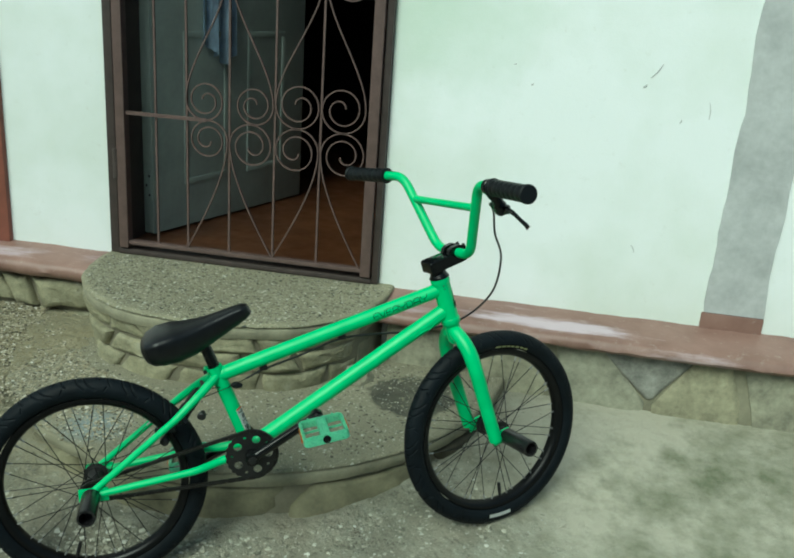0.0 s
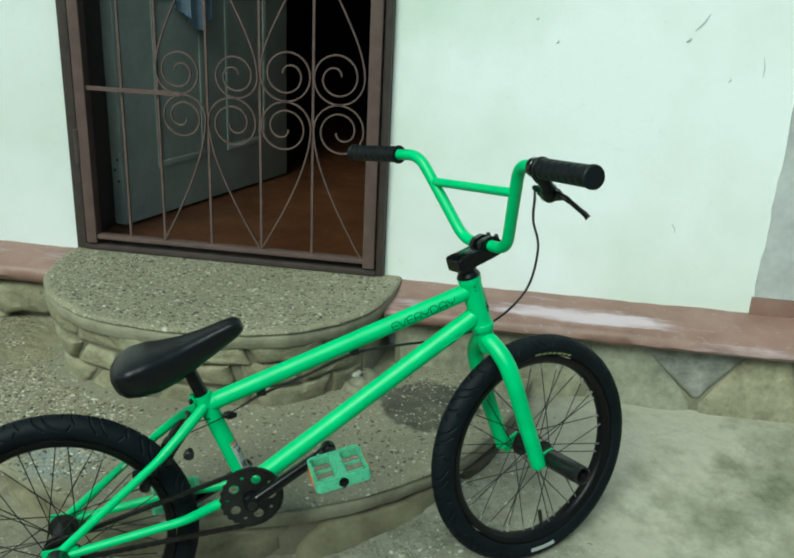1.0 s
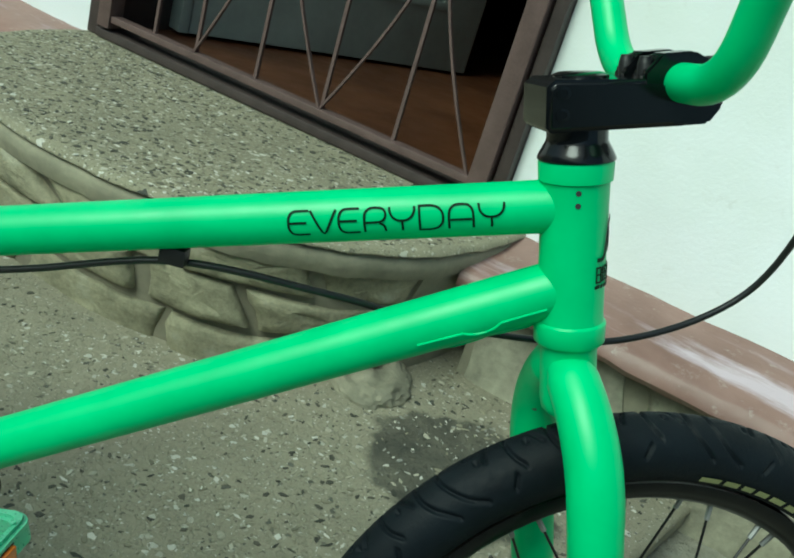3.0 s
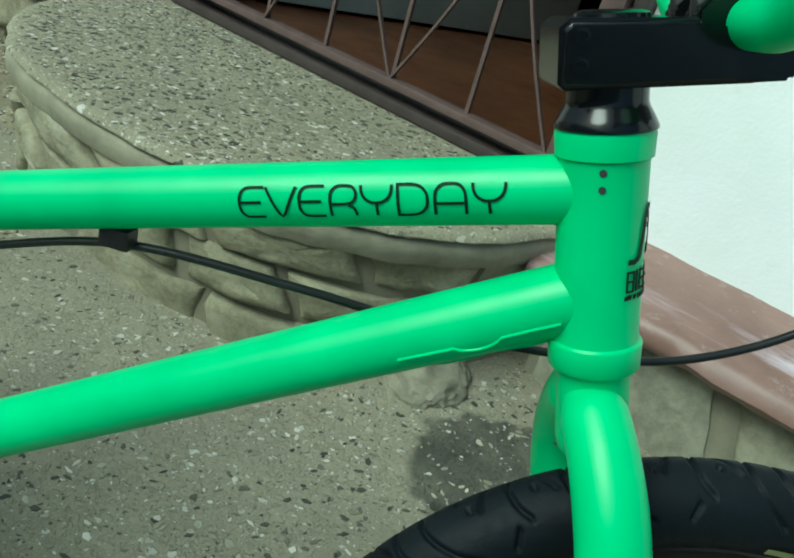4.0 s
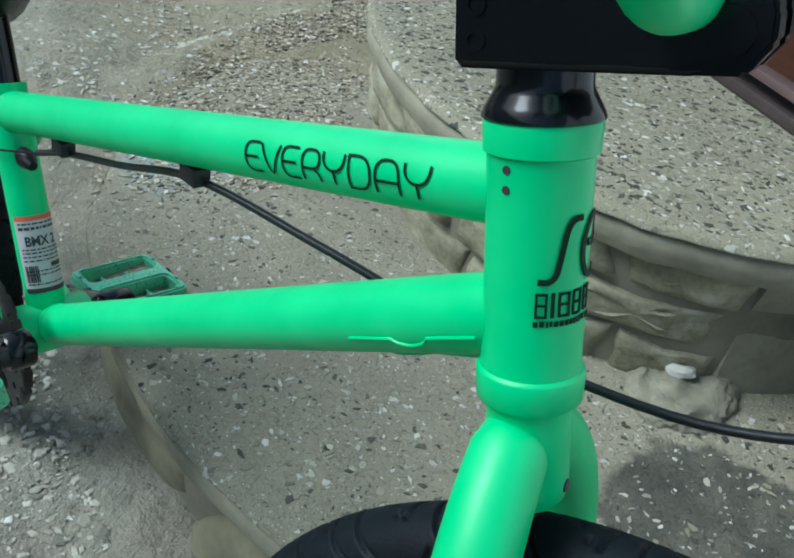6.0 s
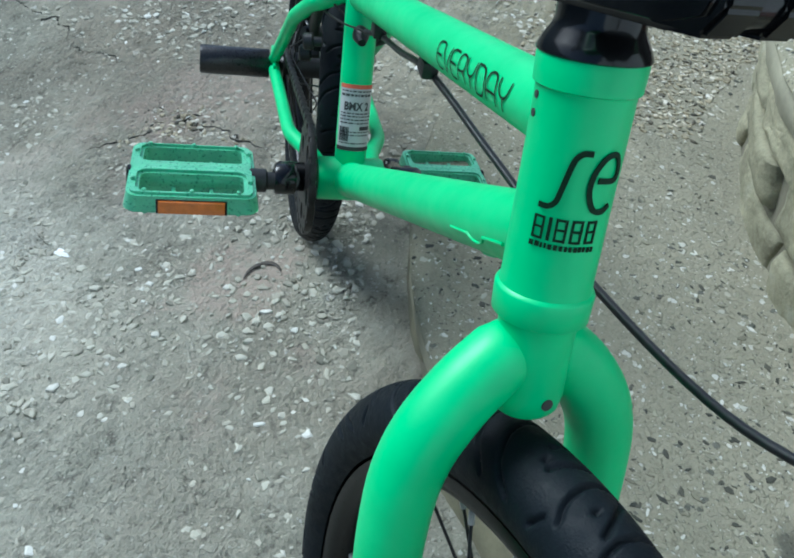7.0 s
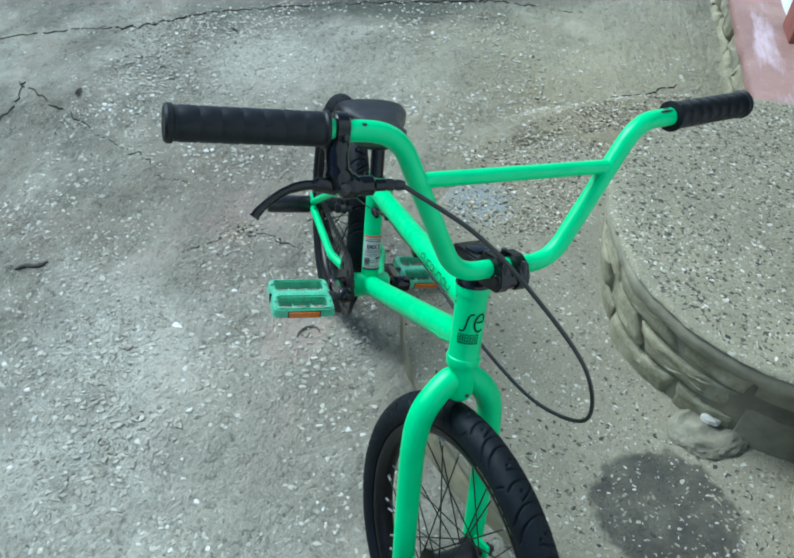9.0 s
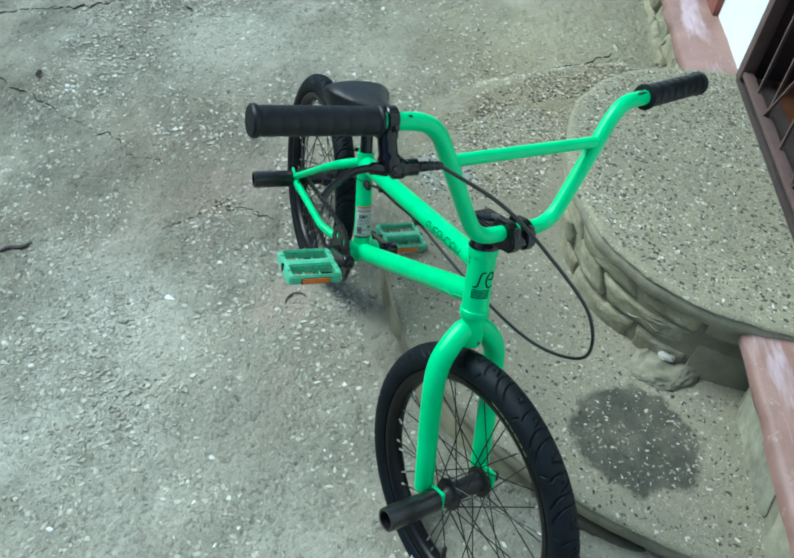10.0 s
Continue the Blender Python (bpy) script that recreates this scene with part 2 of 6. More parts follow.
M["pedal"] = simple("green_plastic", (0.17, 0.56, 0.33), 0.3, vary=0.18, scale=60, bump=0.15, bump_scale=500)
M["pedal"].node_tree.nodes["Principled BSDF"].inputs["Subsurface Weight"].default_value = 0.25
M["pedal"].node_tree.nodes["Principled BSDF"].inputs["Transmission Weight"].default_value = 0.30
M["pedal"].node_tree.nodes["Principled BSDF"].inputs["Subsurface Radius"].default_value = (0.004, 0.010, 0.006)
M["rubber"] = simple("tyre_rubber", (0.0040, 0.0064, 0.0088), 0.58, vary=0.4, scale=25, bump=0.2, bump_scale=600, spec=0.14)
M["grip"] = simple("grip_rubber", (0.0036, 0.0052, 0.0068), 0.48, vary=0.3, scale=40, bump=0.2, bump_scale=500, spec=0.28)
M["black"] = simple("black_anodised_metal", (0.0030, 0.0036, 0.0042), 0.16, vary=0.3, scale=40, coat=0.0, spec=0.34)
M["dull_black"] = simple("worn_black_metal", (0.009, 0.009, 0.009), 0.45, metal=0.1, vary=0.5, scale=60, bump=0.15)
M["peg"] = simple("scuffed_peg_steel", (0.010, 0.010, 0.011), 0.3, vary=0.5, scale=70, bump=0.2, bump_scale=120, spec=0.5)
M["chain"] = simple("oily_chain_steel", (0.022, 0.021, 0.019), 0.42, metal=0.6, vary=0.5, scale=120)
M["rim"] = simple("black_rim", (0.0035, 0.0038, 0.0042), 0.32, vary=0.4, scale=60, spec=0.22)
M["nipple"] = simple("dull_nickel", (0.28, 0.28, 0.27), 0.6, metal=0.6, vary=0.3)
M["spoke"] = simple("black_spoke", (0.007, 0.007, 0.007), 0.42, vary=0.3, spec=0.3)
M["saddle"] = simple("saddle_vinyl", (0.0055, 0.0062, 0.0075), 0.36, vary=0.3, scale=35, bump=0.2, bump_scale=450, spec=0.32)
M["cable"] = simple("cable_sheath", (0.012, 0.012, 0.012), 0.45, vary=0.3)
M["amber"] = simple("amber_reflector", (0.55, 0.14, 0.015), 0.2, vary=0.2, scale=200, coat=0.5)
M["paper"] = simple("white_sticker", (0.44, 0.45, 0.43), 0.5, vary=0.08, scale=80)
M["ink"] = simple("black_print", (0.03, 0.03, 0.03), 0.6, vary=0.2)
M["red_ink"] = simple("red_print", (0.55, 0.10, 0.05), 0.6, vary=0.2)
M["yellow_ink"] = simple("yellow_print", (0.52, 0.53, 0.26), 0.6, vary=0.2)
M["chalk_ink"] = simple("white_print", (0.62, 0.64, 0.62), 0.6, vary=0.2)

# exterior wall paint
w = Nodes("white_wall_paint")
v = w.coords(True)
stain = w.ramp(w.noise(v, 1.6, 5, 0.55), (0.40, 0.0), (0.66, 1.0))
col = w.mix(w.math("MULTIPLY", stain, 0.75), (0.84, 0.87, 0.88), (0.66, 0.72, 0.64))
col = w.mix(w.ramp(w.noise(v, 34, 5, 0.7), (0.62, 0.0), (0.75, 0.25)), col, (0.60, 0.60, 0.55))
near = w.t.nodes.new("ShaderNodeVectorMath")
near.operation = "DISTANCE"
w.link(v, near.inputs[0])
near.inputs[1].default_value = (0.48, 0.02, 1.32)
moss = w.ramp(w.math("ADD", near.outputs["Value"], w.math("MULTIPLY", w.noise(v, 5, 5), 0.5)), (0.25, 0.55), (0.62, 0.0))
col = w.mix(moss, col, (0.50, 0.64, 0.50))
w.base(col)
w.rough(0.75)
w.bump(w.math("ADD", w.noise(v, 9, 4), w.math("MULTIPLY", w.noise(v, 160, 4, 0.7), 0.25)), 0.35, 0.006)
M["wall"] = w.mat

# brown-red oil paint on cement, worn to a pale lilac cement where feet rub
r_ = Nodes("worn_red_brown_paint")
v = r_.coords(True)
red = r_.ramp(r_.noise(v, 7, 5), (0.3, (0.175, 0.095, 0.075)), (0.7, (0.285, 0.175, 0.145)))
along = r_.t.nodes.new("ShaderNodeMapping")
along.inputs["Scale"].default_value = (0.28, 1.6, 1.6)
r_.link(v, along.inputs["Vector"])
rub = r_.t.nodes.new("ShaderNodeVectorMath")
rub.operation = "DISTANCE"
long_ = r_.t.nodes.new("ShaderNodeMapping")
long_.inputs["Scale"].default_value = (0.12, 1.0, 0.2)
r_.link(v, long_.inputs["Vector"])
r_.link(long_.outputs[0], rub.inputs[0])
rub.inputs[1].default_value = (0.93 * 0.12, -0.09, 0.385 * 0.2)
rubbed = r_.ramp(r_.math("ADD", rub.outputs["Value"], r_.math("MULTIPLY", r_.math("SUBTRACT", r_.noise(along.outputs[0], 14, 6, 0.7), 0.5), 0.10)), (0.020, 1.0), (0.040, 0.0))
worn = r_.math("MAXIMUM", rubbed, r_.ramp(r_.noise(along.outputs[0], 5.2, 7, 0.66), (0.575, 0.0), (0.69, 0.75)))
fleck = r_.ramp(r_.noise(v, 38, 6, 0.75), (0.58, 0.0), (0.70, 0.45))
col = r_.mix(r_.math("MULTIPLY", worn, 0.88), red, (0.54, 0.45, 0.50))
col = r_.mix(fleck, col, (0.43, 0.38, 0.34))
r_.base(col)
r_.rough(r_.ramp(worn, (0.0, 0.45), (1.0, 0.75)))
r_.bump(r_.math("ADD", r_.noise(v, 24, 5), r_.math("MULTIPLY", fleck, -0.3)), 0.4, 0.004)
M["ledge"] = r_.mat
M["red_paint"] = simple("red_brown_pilaster_paint", (0.21, 0.072, 0.05), 0.55, vary=0.25, scale=8, bump=0.3, bump_scale=60)
M["plaster"] = simple("bare_grey_plaster", (0.45, 0.46, 0.46), 0.85, vary=0.24, scale=7, bump=0.5, bump_scale=70)
M["gate"] = simple("brown_gate_paint", (0.108, 0.071, 0.064), 0.45, vary=0.25, scale=30, bump=0.3, bump_scale=220)
M["gate_dark"] = simple("dark_brown_frame_paint", (0.046, 0.034, 0.031), 0.5, vary=0.3, scale=24, bump=0.3, bump_scale=200)
M["door"] = simple("grey_white_door_paint", (0.30, 0.34, 0.313), 0.5, vary=0.2, scale=6, bump=0.15, bump_scale=90)
# near-black albedo: the darkness of the unlit room is put into the colour
M["room"] = simple("painted_room_shade", (0.014, 0.014, 0.014), 0.9, vary=0.2, scale=3)
M["cloth"] = simple("pale_blue_cloth", (0.36, 0.47, 0.60), 0.9, vary=0.25, scale=14, bump=0.3, bump_scale=600)
M["leaf"] = simple("dry_dark_leaf", (0.045, 0.036, 0.026), 0.7, vary=0.4, scale=60)
M["twig"] = simple("dark_twig", (0.05, 0.042, 0.034), 0.8, vary=0.4, scale=80)
M["litter"] = simple("white_paper_scrap", (0.72, 0.72, 0.70), 0.8, vary=0.08)
M["crack"] = simple("damp_dirt", (0.055, 0.055, 0.046), 0.95, vary=0.4, scale=60, bump=0.5)

fl = Nodes("red_floor_cement")
v = fl.coords(True)
fl.base(fl.mix(fl.ramp(fl.noise(v, 4, 5), (0.35, 0.0), (0.7, 1.0)), (0.054, 0.020, 0.008), (0.095, 0.038, 0.016)))
fl.rough(fl.ramp(fl.noise(v, 12, 5), (0.3, 0.28), (0.7, 0.5)))
M["floor"] = fl.mat

# field stone in a step or a plinth, and the mortar between
st = Nodes("field_stone")
v = st.coords(True)
info = st.t.nodes.new("ShaderNodeObjectInfo")
tone = st.ramp(info.outputs["Random"], (0.0, (0.198, 0.188, 0.122)), (0.3, (0.288, 0.268, 0.172)), (0.6, (0.236, 0.222, 0.142)), (0.8, (0.335, 0.31, 0.203)), (1.0, (0.26, 0.246, 0.162)))
grain = st.ramp(st.math("ADD", st.math("MULTIPLY", st.noise(v, 18, 6, 0.65), 0.6), st.math("MULTIPLY", st.noise(v, 130, 5, 0.7), 0.4)), (0.34, 0.58), (0.66, 1.26))
col = st.mix(1.0, tone, grain, "MULTIPLY")
col = st.mix(st.ramp(st.noise(v, 9, 5, 0.7), (0.56, 0.0), (0.72, 0.7)), col, (0.34, 0.34, 0.28))
st.base(col)
st.rough(0.88)
lay = st.t.nodes.new("ShaderNodeMapping")
lay.inputs["Scale"].default_value = (1.0, 1.0, 1.5)
st.link(v, lay.inputs["Vector"])
st.bump(st.math("ADD", st.noise(lay.outputs[0], 22, 7, 0.66), st.math("MULTIPLY", st.noise(v, 150, 4), 0.3)), 0.6, 0.008)
M["stone"] = st.mat
fg = Nodes("flagstone")
v = fg.coords(True)
info = fg.t.nodes.new("ShaderNodeObjectInfo")
tone = fg.ramp(info.outputs["Random"], (0.0, (0.25, 0.25, 0.20)), (0.4, (0.345, 0.315, 0.195)), (0.7, (0.29, 0.285, 0.22)), (1.0, (0.36, 0.34, 0.24)))
cloud = fg.ramp(fg.math("ADD", fg.math("MULTIPLY", fg.noise(v, 9, 6, 0.65), 0.7), fg.math("MULTIPLY", fg.noise(v, 45, 6, 0.7), 0.3)), (0.38, 0.55), (0.62, 1.25))
fg.base(fg.mix(1.0, tone, cloud, "MULTIPLY"))
fg.rough(0.85)
fg.bump(fg.math("ADD", fg.noise(v, 14, 6, 0.6), fg.math("MULTIPLY", fg.noise(v, 120, 4), 0.15)), 0.6, 0.008)
M["flagstone"] = fg.mat
M["nosing"] = simple("smooth_cement_edge", (0.245, 0.231, 0.162), 0.85, vary=0.3, scale=16, bump=0.6, bump_scale=70)
M["mortar"] = simple("grey_mortar", (0.185, 0.17, 0.12), 0.92, vary=0.3, scale=12, bump=0.8, bump_scale=60)
M["mossy_stone"] = simple("mossy_step_stone", (0.185, 0.172, 0.108), 0.9, vary=0.4, scale=14, bump=0.9, bump_scale=55)
# dark brown stone for the right-hand end of the lower step's face
M["dark_end_stone"] = simple("dark_brown_stone", (0.060, 0.054, 0.034), 0.75, vary=0.5, scale=14, bump=0.9, bump_scale=55)
lp = Nodes("weathered_lump")
v = lp.coords(True)
lp.base(lp.ramp(lp.noise(v, 16, 6, 0.65), (0.34, (0.155, 0.148, 0.104)), (0.66, (0.28, 0.265, 0.19))))
lp.rough(0.9)
lp.bump(lp.noise(v, 60, 6, 0.65), 0.8, 0.006)
M["lump"] = lp.mat
M["white_stone"] = simple("chalky_stone", (0.42, 0.41, 0.35), 0.85, vary=0.2, scale=60, bump=0.5, bump_scale=150)
M["flag_mortar"] = simple("stained_mortar", (0.20, 0.188, 0.132), 0.92, vary=0.35, scale=12, bump=0.8, bump_scale=60)
M["dark_stone"] = simple("blue_grey_flagstone", (0.225, 0.222, 0.198), 0.85, vary=0.55, scale=20, bump=0.6, bump_scale=60)

M["terrazzo_top"] = aggregate("washed_terrazzo_top", (0.186, 0.174, 0.114), (0.268, 0.249, 0.160), 75, 0.18, 0.10, polish=0.78, relief=0.7)
M["terrazzo_low"] = aggregate("washed_terrazzo_tread", (0.190, 0.178, 0.123), (0.265, 0.244, 0.170), 85, 0.12, 0.05, stain=(0.550, -0.330, 0.135), smear=(-0.24, -0.77, 0.11), polish=0.78, relief=0.85)
M["yard"] = yard_concrete()


# ---------------------------------------------------------------- mesh helpers
def mesh_object(name, bm, material, parent=None, label="", smooth=40):
    me = bpy.data.meshes.new(name)
    bm.to_mesh(me)
    bm.free()
    me.materials.append(material)
    if smooth:
        me.shade_smooth()
        me.set_sharp_from_angle(angle=radians(smooth))
    ob = new(name, me)
    if parent is not None:
        ob.parent = parent
    return tagged(ob, label)


def part(name, bm, material, parent, label="", smooth=40):
    """One mesh object under a thing or under a part."""
    return mesh_object(name, bm, material, parent, label, smooth)


def shared(name, me, parent, label=""):
    ob = new(name, me)
    ob.parent = parent
    return tagged(ob, label)


def empty(name, m=Matrix()):
    ob = new(name)
    ob.empty_display_size = 0.1
    ob.matrix_world = m
    return ob


def spline(points, steps=8):
    """A smooth line through points (Catmull-Rom)."""
    P = [Vector(p) for p in points]
    P = [P[0] * 2 - P[1]] + P + [P[-1] * 2 - P[-2]]
    out = []
    for i in range(1, len(P) - 2):
        a, b, c, d = P[i - 1:i + 3]
        for k in range(steps):
            s = k / steps
            out.append(0.5 * (2 * b + (c - a) * s + (2 * a - 5 * b + 4 * c - d) * s * s + (3 * b - a - 3 * c + d) * s ** 3))
    out.append(P[-2])
    return out


def rounded(points, radius, steps=7):
    """A polyline whose corners are bent with the given radius, as tube is."""
    P = [Vector(p) for p in points]
    out = [P[0]]
    for a, b, c in zip(P, P[1:], P[2:]):
        u, w_ = (a - b).normalized(), (c - b).normalized()
        half = u.angle(w_) / 2
        d = min(radius / math.tan(half), (a - b).length * 0.49, (c - b).length * 0.49)
        p0, p1 = b + u * d, b + w_ * d
        for k in range(steps + 1):
            s = k / steps
            out.append(p0 * (1 - s) ** 2 + b * 2 * s * (1 - s) + p1 * s * s)
    out.append(P[-1])
    return out


def sweep(bm, path, radius, sides=16, cap=True, oval=(1.0, 1.0), up=None):
    """A tube of a radius (or radii, one a point) along a path; oval stretches its section across and along up."""
    path = [Vector(p) for p in path]
    n = len(path)
    rad = list(radius) if hasattr(radius, "__len__") else [radius] * n
    tan = [(path[min(i + 1, n - 1)] - path[max(i - 1, 0)]).normalized() for i in range(n)]
    ref = Vector(up) if up else (Vector((0, 0, 1)) if abs(tan[0].z) < 0.9 else Vector((0, 1, 0)))
    side = tan[0].cross(ref).normalized()
    rings = []
    for p, t, r in zip(path, tan, rad):
        side = (side - t * side.dot(t)).normalized()
        other = side.cross(t)
        rings.append([bm.verts.new(p + (side * math.cos(a) * oval[0] + other * math.sin(a) * oval[1]) * r)
                      for a in (2 * math.pi * k / sides for k in range(sides))])
    for A, B in zip(rings, rings[1:]):
        for k in range(sides):
            bm.faces.new((A[k], A[(k + 1) % sides], B[(k + 1) % sides], B[k]))
    if cap:
        bm.faces.new(rings[0][::-1])
        bm.faces.new(rings[-1])
    return bm


def tube(path, radius, **kw):
    bm = bmesh.new()
    sweep(bm, path, radius, **kw)
    bmesh.ops.recalc_face_normals(bm, faces=bm.faces)
    return bm


def lathe(bm, a, b, profile, sides=32, closed=False):
    """Turned shape on the axis a-b: profile of (along 0..1, radius)."""
    a, b = Vector(a), Vector(b)
    t = (b - a).normalized()
    s = t.cross(Vector((0, 0, 1)) if abs(t.z) < 0.9 else Vector((1, 0, 0))).normalized()
    o = t.cross(s)
    rings = [[bm.verts.new(a + (b - a) * u + (s * math.cos(q) + o * math.sin(q)) * r)
              for q in (2 * math.pi * k / sides for k in range(sides))] for u, r in profile]
    pairs = list(zip(rings, rings[1:])) + ([(rings[-1], rings[0])] if closed else [])
    for A, B in pairs:
        for k in range(sides):
            bm.faces.new((A[k], A[(k + 1) % sides], B[(k + 1) % sides], B[k]))
    if not closed:
        bm.faces.new(rings[0])
        bm.faces.new(rings[-1])
    bmesh.ops.recalc_face_normals(bm, faces=bm.faces)
    return bm


def turned(a, b, profile, **kw):
    return lathe(bmesh.new(), a, b, profile, **kw)


def box(x0, x1, y0, y1, z0, z1, bevel=0.0, bm=None):
    bm = bm or bmesh.new()
    v = [bm.verts.new(p) for p in ((x0, y0, z0), (x1, y0, z0), (x1, y1, z0), (x0, y1, z0), (x0, y0, z1), (x1, y0, z1), (x1, y1, z1), (x0, y1, z1))]
    f = [bm.faces.new([v[i] for i in q]) for q in ((3, 2, 1, 0), (4, 5, 6, 7), (0, 1, 5, 4), (1, 2, 6, 5), (2, 3, 7, 6), (3, 0, 4, 7))]
    if bevel:
        ed = list({e for q in f for e in q.edges})
        bmesh.ops.bevel(bm, geom=ed, offset=bevel, segments=2, profile=0.6, affect="EDGES")
    return bm


# ---------------------------------------------------------------- ground
WALL_Y = 0.02
TREAD_Z, STEP_Z, FLOOR_Z = 0.187, 0.410, 0.428


def soft_plus(a, k=0.12):
    return 0.5 * (a + math.sqrt(a * a + k * k))


def ground_z(x, y):
    """The yard falls away from the house and rises towards -x."""
    h = 0.203 - 0.076 * (0.6 - soft_plus(0.6 - x)) + 0.161 * max(y, -4.0)
    h += 0.020 * math.exp(-((x - 0.83) ** 2 + (y + 0.72) ** 2) / 0.14) - 0.032 * math.exp(-((x - 0.02) ** 2 + (y + 1.13) ** 2) / 0.07)
    far = min(1.0, max(0.0, (-0.30 - x) / 0.45))
    h += 0.075 * far * far * (3 - 2 * far)
    cap = 0.1895 + 0.06 * soft_plus(-x - 1.2)
    h = cap - soft_plus(cap - h, 0.03)
    # the yard lies lower past the worn end of the tread, along the plinth
    past = min(1.0, max(0.0, (x * x + (y / 0.905) ** 2 - 0.98) / 0.25)) * min(1.0, max(0.0, (y + 1.0) / 0.4)) * (1.0 if x < -0.3 else 0.0)
    h -= 0.050 * past * past * (3 - 2 * past)
    return max(h, -0.45)


def build_ground():
    half = [0.0]
    step = 0.008
    while half[-1] < 400:
        half.append(half[-1] + step)
        if half[-1] > 1.6:
            step *= 1.16
    xs = [-c for c in half[:0:-1]] + half
    ys = [c - 0.9 for c in xs]
    verts = []
    for y in ys:
        for x in xs:
            near = max(0.0, 1 - math.hypot(x, y + 0.9) / 5)
            n = noise.noise(Vector((x * 5, y * 5, 0))) * 0.004 + noise.noise(Vector((x * 1.6, y * 1.6, 4))) * 0.006
            if near > 0.6:
                p = Vector((x, y, 0))
                n += (0.4 - abs(noise.noise(p * 14))) * 0.006 + (0.4 - abs(noise.noise(p * 33))) * 0.0045 + noise.noise(p * 75) * 0.0026
            verts.append((x, y, ground_z(x, y) + n * near))
    n = len(xs)
    faces = [(j * n + i, j * n + i + 1, (j + 1) * n + i + 1, (j + 1) * n + i) for j in range(n - 1) for i in range(n - 1)]
    me = bpy.data.meshes.new("ground")
    me.from_pydata(verts, [], faces)
    me.materials.append(M["yard"])
    me.shade_smooth()
    return tagged(new("ground", me), "grey exposed-aggregate concrete yard, cracked and dusty", "ground", kind="structure")


build_ground()


# ---------------------------------------------------------------- house walls
def solid(name, label, category, material, *dims, bevel=0.004):
    return tagged(mesh_object(name, box(*dims, bevel=bevel), material, smooth=30), label, category, kind="structure")


OPEN_L, OPEN_R, OPEN_T = -0.596, 0.360, 2.55
solid("wall_front_1", "white painted plaster wall beside the gate", "wall", M["wall"], -6.0, OPEN_L, WALL_Y, 0.27, 0.05, 3.0)
solid("wall_front_2", "white painted plaster wall with faint green stains", "wall", M["wall"], OPEN_R, 6.0, WALL_Y, 0.27, 0.05, 3.0)
solid("wall_front_3", "white painted plaster wall above the gate", "wall", M["wall"], OPEN_L, OPEN_R, WALL_Y + 0.002, 0.27, OPEN_T, 3.0)
solid("wall_front_4", "cement threshold wall under the gate", "wall", M["mortar"], OPEN_L, OPEN_R, WALL_Y + 0.004, 0.27, 0.05, FLOOR_Z - 0.004)
# room surfaces share the near-black colour that paints in the interior's shade
solid("wall_back", "room wall coloured near black for the unlit interior", "wall", M["room"], -2.2, 2.6, 4.0, 4.2, 0.3, 3.0)
solid("wall_west", "room wall coloured near black for the unlit interior", "wall", M["room"], -2.4, -2.2, 0.27, 4.2, 0.3, 3.0)
solid("wall_east", "room wall coloured near black for the unlit interior", "wall", M["room"], 2.6, 2.8, 0.27, 4.2, 0.3, 3.0)
solid("floor", "polished red-brown cement floor of the room", "floor", M["floor"], -2.2, 2.6, 0.04, 4.0, 0.33, FLOOR_Z, bevel=0.0)
solid("ceiling", "room ceiling coloured near black for the unlit interior", "ceiling", M["room"], -6.0, 6.0, 0.0, 4.4, 3.0, 3.15)
solid("wall_jamb", "inner face of the front wall, coloured near black for the unlit interior", "wall", M["room"], OPEN_R + 0.01, 2.6, 0.272, 0.29, FLOOR_Z, 3.0)
# unseen wall, added to keep low sky light out of the doorway
solid("wall_yard", "plain unseen wall added across the yard to block the low sky", "wall", M["plaster"], -14.0, 14.0, -8.3, -8.0, -0.6, 3.4)
solid("wall_jamb_west", "inner face of the front wall, coloured near black for the unlit interior", "wall", M["room"], -2.2, OPEN_L - 0.07, 0.272, 0.29, FLOOR_Z, 3.0)


def plinth_ledge(name, x0, x1, out, low, label):
    """A sloping painted ledge with a lip, running along the foot of the wall."""
    bm = bmesh.new()
    sec = [(WALL_Y + 0.02, 0.403), (WALL_Y - 0.002, 0.400), (out * 0.5, 0.388), (out + 0.012, 0.375), (out, 0.366), (out - 0.004, 0.348), (out + 0.006, low + 0.008), (out + 0.03, low), (WALL_Y + 0.02, low)]
    n = int((x1 - x0) / 0.03)
    rings = []
    for i in range(n + 1):
        x = x0 + (x1 - x0) * i / n
        ring = []
        for k, (y, z) in enumerate(sec):
            a = 0.004 * noise.noise(Vector((x * 9, k * 0.7, 3))) + 0.003 * noise.noise(Vector((x * 31, k * 1.3, 8)))
            keep = k not in (0, 8)
            ring.append(bm.verts.new((x, y + a * keep, z + a * 0.8 * keep)))
        rings.append(ring)
    for A, B in zip(rings, rings[1:]):
        for k in range(len(sec)):
            k2 = (k + 1) % len(sec)
            bm.faces.new((A[k], A[k2], B[k2], B[k]))
    bm.faces.new(rings[0])
    bm.faces.new(rings[-1])
    bmesh.ops.recalc_face_normals(bm, faces=bm.faces)
    return tagged(mesh_object(name, bm, M["ledge"], smooth=50), label, "ledge", kind="structure")


plinth_ledge("trim_ledge_1", 0.392, 5.9, -0.155, 0.328, "worn red-brown painted cement ledge along the wall foot")
plinth_ledge("trim_ledge_2", -5.9, -0.600, -0.120, 0.318, "red-brown painted cement ledge along the wall foot")


